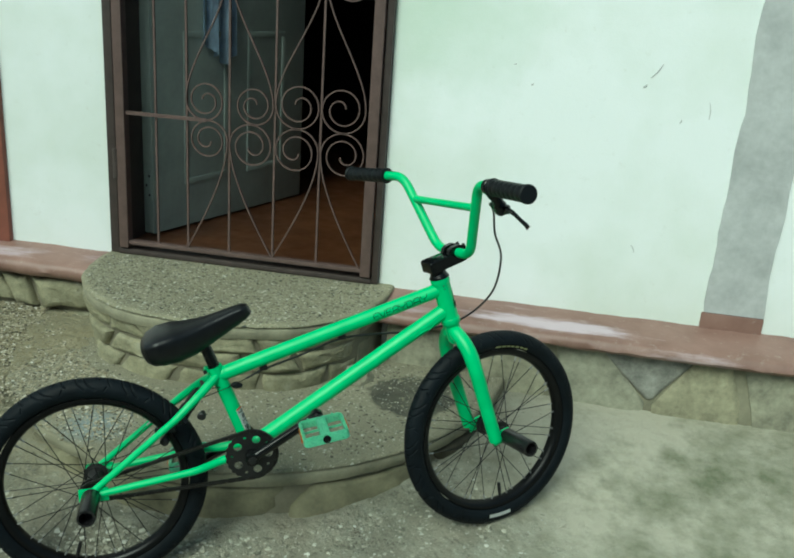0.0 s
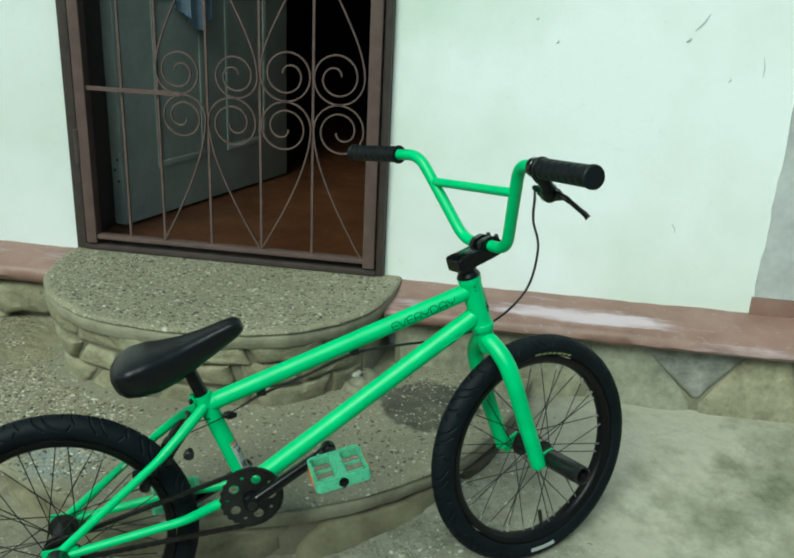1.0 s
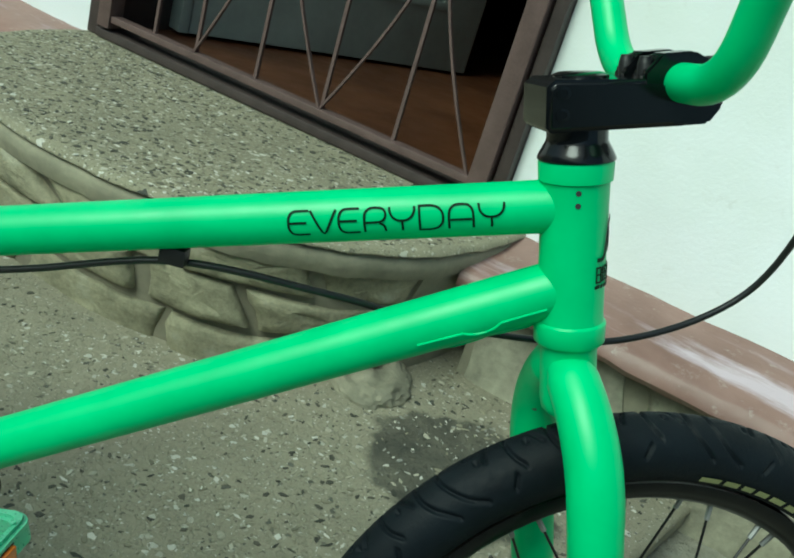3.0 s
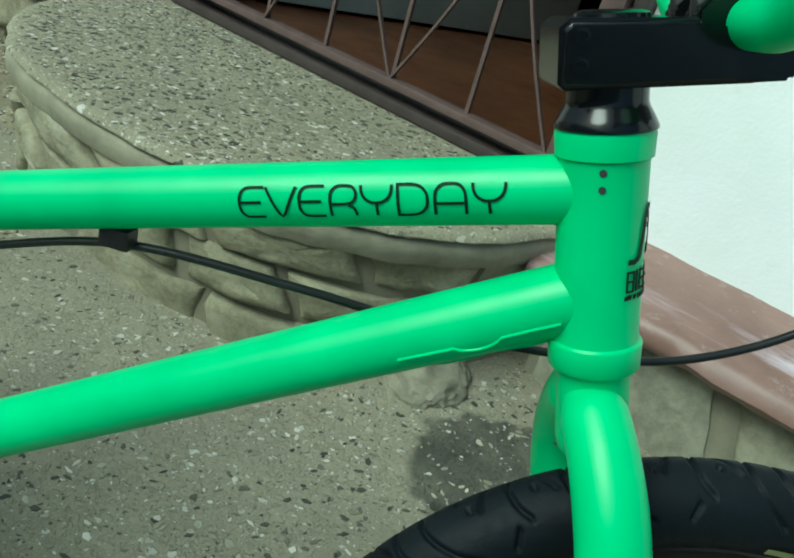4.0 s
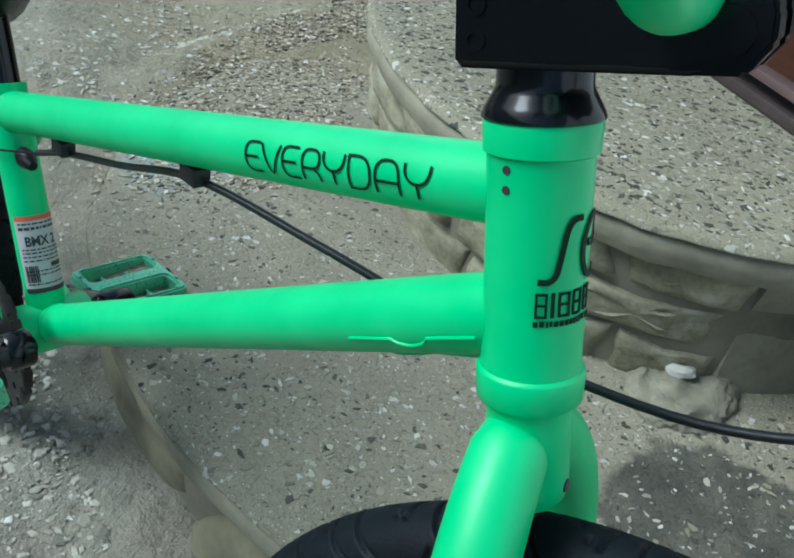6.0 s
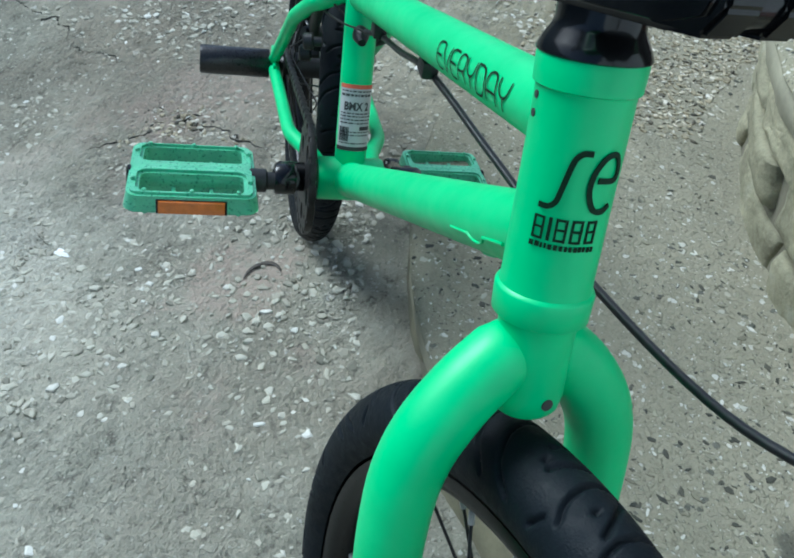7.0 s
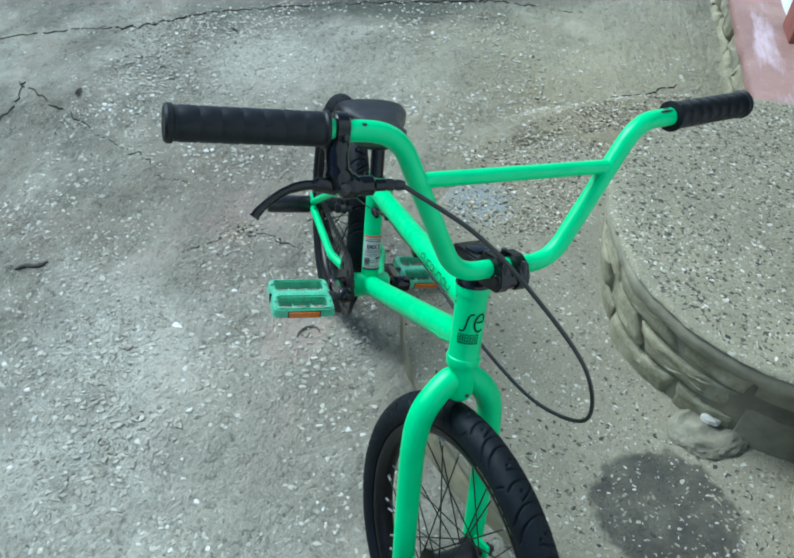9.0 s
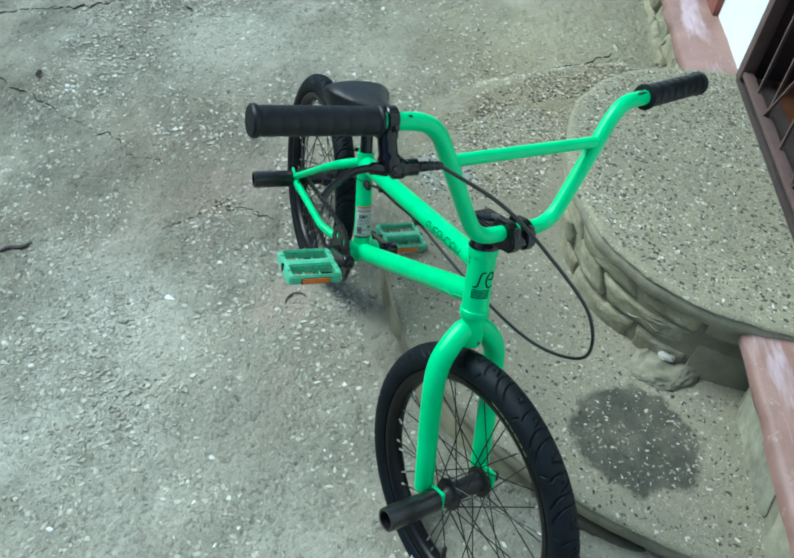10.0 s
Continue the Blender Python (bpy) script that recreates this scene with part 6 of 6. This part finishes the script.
def seat_sticker(frame_ob):
    """A white label with print on the front of the seat tube."""
    sdir = (ST_TOP - BB).normalized()
    fwd = Vector((sdir.z, 0, -sdir.x))
    r = 0.0165

    def patch(u0, u1, a0, a1, lift, material, name, parent, label=""):
        bm = bmesh.new()
        n = 12
        rows = []
        for k in range(n + 1):
            q = u0 + (u1 - u0) * k / n
            rows.append([bm.verts.new(BB + sdir * a + (fwd * math.cos(q) + Vector((0, 1, 0)) * math.sin(q)) * (r + lift)) for a in (a0, a1)])
        for A, B in zip(rows, rows[1:]):
            bm.faces.new((A[0], A[1], B[1], B[0]))
        bmesh.ops.recalc_face_normals(bm, faces=bm.faces)
        return part(name, bm, material, parent, label)

    a = patch(-1.25, 1.25, 0.034, 0.1015, 0.0004, M["paper"], "sticker", frame_ob, "white printed sticker")
    a["label"] = "white sticker with small black print"
    patch(-1.2, 1.2, 0.0985, 0.1025, 0.0007, M["red_ink"], "sticker_print", frame_ob)
    rnd = random.Random(6)
    for a0, a1, n in ((0.0905, 0.0930, 6), (0.0950, 0.0965, 9), (0.0725, 0.0738, 10), (0.0695, 0.0708, 9), (0.0660, 0.0673, 10), (0.0625, 0.0638, 8), (0.0533, 0.0546, 9), (0.0500, 0.0513, 9), (0.0415, 0.0428, 7)):
        q = -1.05
        while q < 1.0:
            wd = rnd.uniform(0.08, 0.3)
            patch(q, min(q + wd, 1.1), a0, a1, 0.0007, M["ink"], "sticker_print", frame_ob)
            q += wd + 0.06
    for k in range(7):
        q = -1.05 + k * 0.10
        patch(q, q + rnd.uniform(0.03, 0.08), 0.0440, 0.0590, 0.0007, M["ink"], "sticker_print", frame_ob)
    patch(0.25, 1.05, 0.0560, 0.0600, 0.0007, M["ink"], "sticker_print", frame_ob)
    patch(-1.24, 1.24, 0.0342, 0.0385, 0.0007, M["ink"], "sticker_print", frame_ob)
    # the two large readable groups, running round the tube
    bm = text_mesh("BMX 2", 0.032)
    xs = [q.co.x for q in bm.verts]
    ys = [q.co.y for q in bm.verts]
    x0, sx, y0, sy = min(xs), 0.026 / (max(xs) - min(xs)), min(ys), 0.0088 / (max(ys) - min(ys))
    for k in range(1, 16):
        bmesh.ops.bisect_plane(bm, geom=bm.verts[:] + bm.edges[:] + bm.faces[:], plane_co=(x0 + (max(xs) - x0) * k / 16, 0, 0), plane_no=(1, 0, 0))
    for q in bm.verts:
        ang = ((q.co.x - x0) * sx - 0.013) / r
        q.co = BB + sdir * (0.0762 + (q.co.y - y0) * sy) + (fwd * math.cos(ang) + Vector((0, 1, 0)) * math.sin(ang)) * (r + 0.0008)
    bmesh.ops.recalc_face_normals(bm, faces=bm.faces)
    part("sticker_print", bm, M["ink"], frame_ob)


def chainring():
    """A toothed disc with an outer row of holes, 3.5 mm thick."""
    n, r_out, holes = 150, 0.0565, 5
    bm = bmesh.new()
    rim_ = []
    for k in range(n):
        q = 2 * math.pi * k / n
        tooth = 0.0022 * (1 if (k % 6) in (1, 2) else (0.4 if (k % 6) in (0, 3) else -0.2))
        rim_.append((math.cos(q) * (r_out + tooth), math.sin(q) * (r_out + tooth)))
    outer = [bm.verts.new((x, 0, z)) for x, z in rim_]
    edges_ = [bm.edges.new((outer[k], outer[(k + 1) % n])) for k in range(n)]
    for h in range(holes):
        for rr, size, off in ((0.0375, 0.0095, 0.0), (0.044, 0.0035, 0.5)):
            c = 2 * math.pi * (h + off) / holes
            loop_ = [bm.verts.new((math.cos(c) * rr + math.cos(q) * size, 0, math.sin(c) * rr + math.sin(q) * size)) for q in (2 * math.pi * k / 16 for k in range(16))]
            edges_ += [bm.edges.new((loop_[k], loop_[(k + 1) % 16])) for k in range(16)]
    bmesh.ops.triangle_fill(bm, edges=edges_, use_beauty=True, use_dissolve=False)
    bmesh.ops.solidify(bm, geom=bm.faces[:], thickness=0.0035)
    bmesh.ops.recalc_face_normals(bm, faces=bm.faces)
    return bm


def chain_loop(bike):
    """Links round the chainring and the cog."""
    y = -0.0455
    c0, r0 = Vector((BB.x, BB.z)), 0.0570
    c1, r1 = Vector((0.0, 0.0)), 0.0210
    d = c1 - c0
    base = math.atan2(d.y, d.x)
    spread = math.acos((r0 - r1) / d.length)
    path = []
    n0 = 26
    for k in range(n0 + 1):
        q = base + spread + (2 * math.pi - 2 * spread) * k / n0
        path.append(c0 + Vector((math.cos(q), math.sin(q))) * r0)
    n1 = 10
    for k in range(n1 + 1):
        q = base - spread + 2 * spread * k / n1
        path.append(c1 + Vector((math.cos(q), math.sin(q))) * r1)
    path.append(path[0])
    # even spacing
    total = sum((b - a).length for a, b in zip(path, path[1:]))
    links = 86
    pts, i, run = [], 0, 0.0
    for k in range(links):
        goal = total * k / links
        while run + (path[i + 1] - path[i]).length < goal:
            run += (path[i + 1] - path[i]).length
            i += 1
        pts.append(path[i].lerp(path[i + 1], (goal - run) / (path[i + 1] - path[i]).length))
    bm = bmesh.new()
    for k in range(links):
        a, b = pts[k], pts[(k + 1) % links]
        wide = 0.0042 if k % 2 else 0.0030
        m_ = (a + b) / 2
        t = (b - a).normalized()
        hl = (b - a).length / 2 + 0.0035
        b2 = box(-hl, hl, -wide, wide, -0.0040, 0.0040, bevel=0.0018)
        b2.transform(Matrix(((t.x, 0, -t.y, m_.x), (0, 1, 0, y), (t.y, 0, t.x, m_.y), (0, 0, 0, 1))))
        me = bpy.data.meshes.new("link")
        b2.to_mesh(me)
        b2.free()
        bm.from_mesh(me)
        bpy.data.meshes.remove(me)
    part("chain", bm, M["chain"], bike, "oily black roller chain")


def saddle_mesh():
    """A lofted saddle: broad rounded tail, slim nose, padded top and skirts."""
    tail, nose = Vector((0.124, 0, 0.309)), Vector((0.358, 0, 0.386))
    d = (nose - tail).normalized()
    upv = Vector((-d.z, 0, d.x))
    rows = ((0.0, 0.022, 0.024, -0.010), (0.02, 0.044, 0.044, -0.003), (0.07, 0.060, 0.060, 0.001), (0.16, 0.068, 0.070, 0.003), (0.28, 0.064, 0.073, 0.000), (0.42, 0.050, 0.066, -0.005), (0.56, 0.037, 0.055, -0.007), (0.70, 0.029, 0.046, -0.006), (0.84, 0.0245, 0.038, -0.004), (0.94, 0.022, 0.031, -0.003), (0.985, 0.016, 0.022, -0.005), (1.0, 0.007, 0.011, -0.009))
    bm = bmesh.new()
    rings = []
    total = (nose - tail).length
    fine = []
    for (s0, w0, h0, z0), (s1, w1, h1, z1) in zip(rows, rows[1:]):
        for k in range(3):
            q = k / 3
            q2 = q * q * (3 - 2 * q) * 0.4 + q * 0.6
            fine.append((s0 + (s1 - s0) * q, w0 + (w1 - w0) * q2, h0 + (h1 - h0) * q2, z0 + (z1 - z0) * q2))
    fine.append(rows[-1])
    n = 28
    for s, w_, h, z in fine:
        c = tail + d * total * s + upv * z
        ring = []
        for k in range(n):
            q = 2 * math.pi * k / n
            cx, cy = math.cos(q), math.sin(q)
            x = math.copysign(abs(cx) ** 0.8, cx) * w_
            y = (math.copysign(abs(cy) ** 0.9, cy) * (h * 0.28 if cy > 0 else h * 0.86))
            ring.append(bm.verts.new(c + Vector((0, x, 0)) + upv * y))
        rings.append(ring)
    for A, B in zip(rings, rings[1:]):
        for k in range(n):
            bm.faces.new((A[k], A[(k + 1) % n], B[(k + 1) % n], B[k]))
    bm.faces.new(rings[0])
    bm.faces.new(rings[-1])
    bmesh.ops.recalc_face_normals(bm, faces=bm.faces)
    return bm


build_bicycle()


# ---------------------------------------------------------------- yard litter
def dry_leaf(at, size, turn, label, material):
    bm = bmesh.new()
    rows = []
    for j in range(9):
        s = j / 8
        wd = size * 0.20 * math.sin(math.pi * s) ** 0.7 + 0.0006
        curl = size * 0.06 * (s - 0.5) ** 2 * 4
        rows.append([bm.verts.new(((s - 0.5) * size, u * wd, curl + abs(u) * wd * 0.35)) for u in (-1, -0.5, 0, 0.5, 1)])
    for A, B in zip(rows, rows[1:]):
        for i in range(4):
            bm.faces.new((A[i], A[i + 1], B[i + 1], B[i]))
    bmesh.ops.solidify(bm, geom=bm.faces[:], thickness=0.0008)
    x, y = at
    bm.transform(Matrix.Translation((x, y, ground_z(x, y) + 0.003)) @ Matrix.Rotation(turn, 4, "Z"))
    return tagged(mesh_object("dry_leaf", bm, material, smooth=60), label, "leaf")


def leaf_sliver(at, radius, turn, label):
    """A thin strip of leaf, curled into an arc."""
    x, y = at
    P = []
    for k in range(13):
        q = radians(10 + 160 * k / 12)
        u, w_ = x + math.cos(q + turn) * radius, y + math.sin(q + turn) * radius * 0.8
        P.append((u, w_, ground_z(u, w_) + 0.002))
    bm = tube(P, [0.0012 + 0.0030 * math.sin(math.pi * k / 12) for k in range(13)], sides=8, oval=(1.0, 0.5))
    return tagged(mesh_object("dry_leaf", bm, M["leaf"]), label, "leaf")


leaf_sliver((0.141, -1.097), 0.033, 1.98, "dark curled sliver of dry leaf on the concrete")
dry_leaf((-1.079, -1.716), 0.035, 1.0, "small dark dry leaf on the concrete", M["leaf"])
dry_leaf((-0.679, -2.095), 0.045, 0.1, "small dark dry leaf on the concrete", M["leaf"])


def scrap(name, at, size, label, material):
    bm = bmesh.new()
    bmesh.ops.create_icosphere(bm, subdivisions=2, radius=1.0)
    for q in bm.verts:
        d = 1 + 0.35 * noise.noise(q.co * 1.7 + Vector((at[0] * 9, 2, 0)))
        q.co = Vector((q.co.x * size[0], q.co.y * size[1], q.co.z * size[2])) * d
    x, y = at
    bm.transform(Matrix.Translation((x, y, ground_z(x, y) + size[2] * 0.6)))
    return tagged(mesh_object(name, bm, material, smooth=50), label, "scrap")


scrap("paper_scrap", (0.162, -1.411), (0.009, 0.017, 0.0018), "small white paper scrap on the concrete", M["litter"])


def twig(points, radius, label):
    P = spline([(x, y, ground_z(x, y) + 0.004) for x, y in points], 6)
    n = len(P)
    bm = tube(P, [radius * (0.5 + 0.8 * math.sin(math.pi * (i + 1) / (n + 1))) for i in range(n)], sides=8)
    return tagged(mesh_object("twig", bm, M["twig"]), label, "twig")


twig([(0.0, -1.845), (0.02, -1.865), (0.022, -1.898), (0.038, -1.92)], 0.005, "short dark twig on the concrete")


def crack_line(points, wide, seed):
    """A dirt-filled crack that wanders between points, hardly standing off the concrete."""
    reach = sum(math.dist(a, b) for a, b in zip(points, points[1:])) / (len(points) - 1)
    P = spline([(x, y, 0) for x, y in points], max(6, min(34, int(reach / 0.006))))
    bm = bmesh.new()
    prev = None
    for i, p in enumerate(P):
        t = (P[min(i + 1, len(P) - 1)] - P[max(i - 1, 0)]).normalized()
        s = Vector((-t.y, t.x, 0))
        u = i * 0.16
        off = s * sum(0.020 / k ** 0.9 * noise.noise(Vector((u * k, seed, k))) for k in (1, 2.3, 5.1, 11.0))
        w_ = wide * max(0.06, 0.55 + 1.1 * noise.noise(Vector((u * 1.9, seed + 7, 1))) + 0.7 * noise.noise(Vector((u * 7, seed, 9))))
        row = []
        for k in (-1, 0, 1):
            q = p + off + s * k * w_
            row.append(bm.verts.new((q.x, q.y, ground_z(q.x, q.y) + (0.0050 if w_ > 0.18 * wide else -0.002) - abs(k) * 0.006)))
        if prev:
            bm.faces.new((prev[0], prev[1], row[1], row[0]))
            bm.faces.new((prev[1], prev[2], row[2], row[1]))
        prev = row
    bmesh.ops.recalc_face_normals(bm, faces=bm.faces)
    return tagged(mesh_object("ground_crack", bm, M["crack"]), "dirt-filled crack in the yard concrete", "crack", kind="structure")


MAIN_CRACK = [(-0.72, -2.33), (-0.608, -2.13), (-0.498, -1.917), (-0.457, -1.826), (-0.43, -1.758), (-0.369, -1.694), (-0.353, -1.624), (-0.318, -1.52), (-0.287, -1.482), (-0.199, -1.421)]
SIDE_CRACK = [(-0.182, -1.402), (-0.192, -1.358), (-0.18, -1.318), (-0.16, -1.262), (-0.141, -1.179)]
SPUR_CRACK = [(-0.17, -1.411), (-0.136, -1.429), (-0.095, -1.478), (-0.059, -1.528)]
crack_line(MAIN_CRACK, 0.0032, 1)
crack_line(SIDE_CRACK, 0.0028, 4)
crack_line(SPUR_CRACK, 0.0028, 9)
crack_line([(-0.959, -2.641), (-1.054, -2.354), (-1.075, -2.177), (-1.113, -2.029), (-1.189, -1.876), (-1.246, -1.633), (-1.286, -1.35), (-1.326, -1.127), (-1.385, -0.947), (-1.456, -0.804), (-1.525, -0.562)], 0.0034, 2)
crack_line([(-0.72, -2.31), (-0.60, -2.29), (-0.46, -2.34)], 0.0035, 3)
crack_line([(-0.954, -0.444), (-1.023, -0.344), (-1.13, -0.238)], 0.0022, 6)



def in_step(spec, x, y):
    cx, a, b, p = spec
    return abs((x - cx) / a) ** p + abs(y / b) ** p


def chip_mesh(name, places, flat, material, label, seed):
    """Many broken stone chips, each an uneven polygon with a raised top, in one mesh."""
    rnd = random.Random(seed)
    verts, faces = [], []
    for x, y, z, s in places:
        base = len(verts)
        turn, k, el = rnd.uniform(0, 6.28), rnd.choice((4, 5, 5, 6)), rnd.uniform(0.45, 0.95) if flat > 0.35 else rnd.uniform(0.22, 0.7)
        co, si = math.cos(turn), math.sin(turn)
        rim_ = [(2 * math.pi * (i + rnd.uniform(-0.25, 0.25)) / k, rnd.uniform(0.7, 1.2)) for i in range(k)]
        tilt_x, tilt_y = rnd.uniform(-0.35, 0.35) * flat, rnd.uniform(-0.35, 0.35) * flat
        for ring, hz in ((1.0, -0.30), (0.92, 0.16 * flat), (0.55, 0.42 * flat)):
            for q, r_q in rim_:
                u, w_ = math.cos(q) * s * ring * r_q, math.sin(q) * s * ring * r_q * el
                verts.append((x + u * co - w_ * si, y + u * si + w_ * co, z + hz * s + (u * tilt_x + w_ * tilt_y if hz > 0 else 0)))
        for ring in (0, 1):
            for i in range(k):
                a_, b_ = base + ring * k + i, base + ring * k + (i + 1) % k
                faces.append((a_, b_, b_ + k, a_ + k))
        faces.append(tuple(base + 2 * k + i for i in range(k)))
    me = bpy.data.meshes.new(name)
    me.from_pydata(verts, [], faces)
    me.materials.append(material)
    return tagged(new(name, me), label, "gravel", kind="stuff")


def yard_places(count, seed):
    rnd = random.Random(seed)
    out = []
    while len(out) < count:
        x, y = rnd.uniform(-1.35, 1.5), rnd.uniform(-2.1, 0.0)
        dens = 0.5 + 0.9 * noise.noise(Vector((x * 1.8, y * 1.8, 5))) + 0.5 * noise.noise(Vector((x * 6, y * 6, 9)))
        dens *= 1.0 - (0.8 if y > -1.1 else 0.15) * min(1.0, max(0.0, (-0.45 - x) / 0.5)) if dens > 0 else 1.0
        dens *= 1.0 - 0.6 * min(1.0, max(0.0, (x - 0.25) / 0.4)) * min(1.0, max(0.0, (-1.0 - y) / 0.3)) if dens > 0 else 1.0
        fresh = 0.25 * min(1.0, max(0.1 if y > -1.1 else 0.8, (x + 1.0) / 0.5)) * min(1.0, max(0.15, (0.65 - x) / 0.35))
        if rnd.random() > fresh + dens or in_step(LOWER, x, y) < 1.12 or y > -0.16 or math.hypot(x - 1.65, y + 0.35) < 0.85:
            continue
        out.append((x, y, ground_z(x, y) + 0.0008, 0.0018 + 0.0084 * rnd.random() ** 3.0))
    return out


def tread_places(count, spec, z, size, seed, outside=None):
    rnd = random.Random(seed)
    out = []
    while len(out) < count:
        x, y = rnd.uniform(spec[0] - spec[1], spec[0] + spec[1]), rnd.uniform(-spec[2], -0.01)
        if in_step(spec, x, y) > 0.93 or (outside and in_step(outside, x, y) < 1.0) or rnd.random() > 0.55 + 0.6 * noise.noise(Vector((x * 4, y * 4, seed))):
            continue
        out.append((x, y, z, size * (0.45 + 0.8 * rnd.random() ** 2)))
    return out


ch = Nodes("loose_chip")
geo = ch.t.nodes.new("ShaderNodeNewGeometry")
ch.base(ch.ramp(geo.outputs["Random Per Island"], (0.0, (0.15, 0.145, 0.11)), (0.10, (0.28, 0.265, 0.205)), (0.45, (0.38, 0.365, 0.288)), (0.90, (0.445, 0.43, 0.35)), (1.0, (0.62, 0.61, 0.545))))
ch.rough(0.85)
ch.bump(ch.noise(ch.coords(True), 500), 0.3, 0.001)
M["chip"] = ch.mat
chip_mesh("gravel_chips", yard_places(29000, 8), 0.50, M["chip"], "small pale and dark stone chips in and on the concrete", 8)
dk = Nodes("terrazzo_chip")
geo = dk.t.nodes.new("ShaderNodeNewGeometry")
two = dk.ramp(geo.outputs["Random Per Island"], (0.0, (0.032, 0.033, 0.024)), (0.32, (0.082, 0.078, 0.055)), (0.40, (0.18, 0.167, 0.113)), (0.76, (0.27, 0.252, 0.172)), (0.93, (0.41, 0.385, 0.30)), (1.0, (0.58, 0.56, 0.48)))
dk.base(two)
dk.rough(0.75)
M["inlay"] = dk.mat
dg = Nodes("dirt_gravel")
geo = dg.t.nodes.new("ShaderNodeNewGeometry")
dg.base(dg.ramp(geo.outputs["Random Per Island"], (0.0, (0.035, 0.033, 0.024)), (0.16, (0.085, 0.075, 0.050)), (0.24, (0.22, 0.19, 0.12)), (0.60, (0.33, 0.29, 0.19)), (0.88, (0.47, 0.43, 0.33)), (1.0, (0.64, 0.61, 0.53))))
dg.rough(0.8)
M["dirt_chip"] = dg.mat
chip_mesh("terrazzo_chips", tread_places(4800, UPPER, STEP_Z + 0.0006, 0.0063, 14), 0.12, M["inlay"], "dark and white marble chips showing in the terrazzo", 14)
chip_mesh("terrazzo_chips", tread_places(2000, LOWER, TREAD_Z + 0.0006, 0.0063, 15, UPPER), 0.12, M["inlay"], "dark and white marble chips showing in the terrazzo", 15)


def worn_gravel(count, seed):
    """The gravelly, unpolished end of the lower tread, flush with the yard."""
    rnd = random.Random(seed)
    out = []
    while len(out) < count:
        x, y = rnd.uniform(-1.05, -0.15), rnd.uniform(-0.92, -0.06)
        reach = (x / 1.0) ** 2 + (y / 0.905) ** 2 + 0.10 * noise.noise(Vector((x * 9, y * 9, 4)))
        if in_step(UPPER, x, y) < 1.1 or reach > 1.0 or rnd.random() > 0.62 - 0.55 * x + 0.5 * noise.noise(Vector((x * 5, y * 5, 2))) - (0.5 if reach > 0.9 else 0.0):
            continue
        out.append((x, y, max(TREAD_Z + 0.0012, ground_z(x, y) + (0.0045 if in_step(LOWER, x, y) > 0.95 else 0.0012)), 0.0026 + 0.0050 * rnd.random() ** 1.6))
    return out


def stain_chips(count, seed):
    rnd = random.Random(seed)
    out = []
    for _ in range(count):
        a, r = rnd.uniform(0, 6.28), 0.125 * math.sqrt(rnd.random())
        out.append((0.550 + math.cos(a) * r, -0.330 + math.sin(a) * r, TREAD_Z + 0.0006, 0.0022 + 0.0035 * rnd.random() ** 2))
    return out


chip_mesh("gravel_chips", worn_gravel(5600, 21), 0.30, M["dirt_chip"], "small pale and dark stone chips set in the worn cement", 21)
pale = Nodes("pale_chip")
geo = pale.t.nodes.new("ShaderNodeNewGeometry")
pale.base(pale.ramp(geo.outputs["Random Per Island"], (0.0, (0.20, 0.20, 0.17)), (0.6, (0.32, 0.31, 0.26)), (1.0, (0.56, 0.54, 0.47))))
pale.rough(0.6)
M["pale_chip"] = pale.mat


def crack_crumbs(count, seed):
    """Broken crumbs lying along the cracks, thickest where they meet."""
    rnd = random.Random(seed)
    lines = [spline([(x, y, 0) for x, y in pts], 8) for pts in (MAIN_CRACK[5:], SIDE_CRACK, SPUR_CRACK)]
    out = []
    for k in range(count):
        if k % 3:
            p = rnd.choice(lines[rnd.randrange(3)])
            x, y = p.x + rnd.gauss(0, 0.014), p.y + rnd.gauss(0, 0.014)
        else:
            x, y = -0.172 + rnd.gauss(0, 0.028), -1.385 + rnd.gauss(0, 0.035)
        out.append((x, y, ground_z(x, y) + 0.002, 0.0022 + 0.0050 * rnd.random() ** 2))
    return out


chip_mesh("gravel_chips", crack_crumbs(420, 31), 0.7, M["dirt_chip"], "dark and pale crumbs broken out along the cracks", 31)
chip_mesh("terrazzo_chips", stain_chips(170, 5), 0.12, M["pale_chip"], "pale chips showing through a dark oil stain", 5)
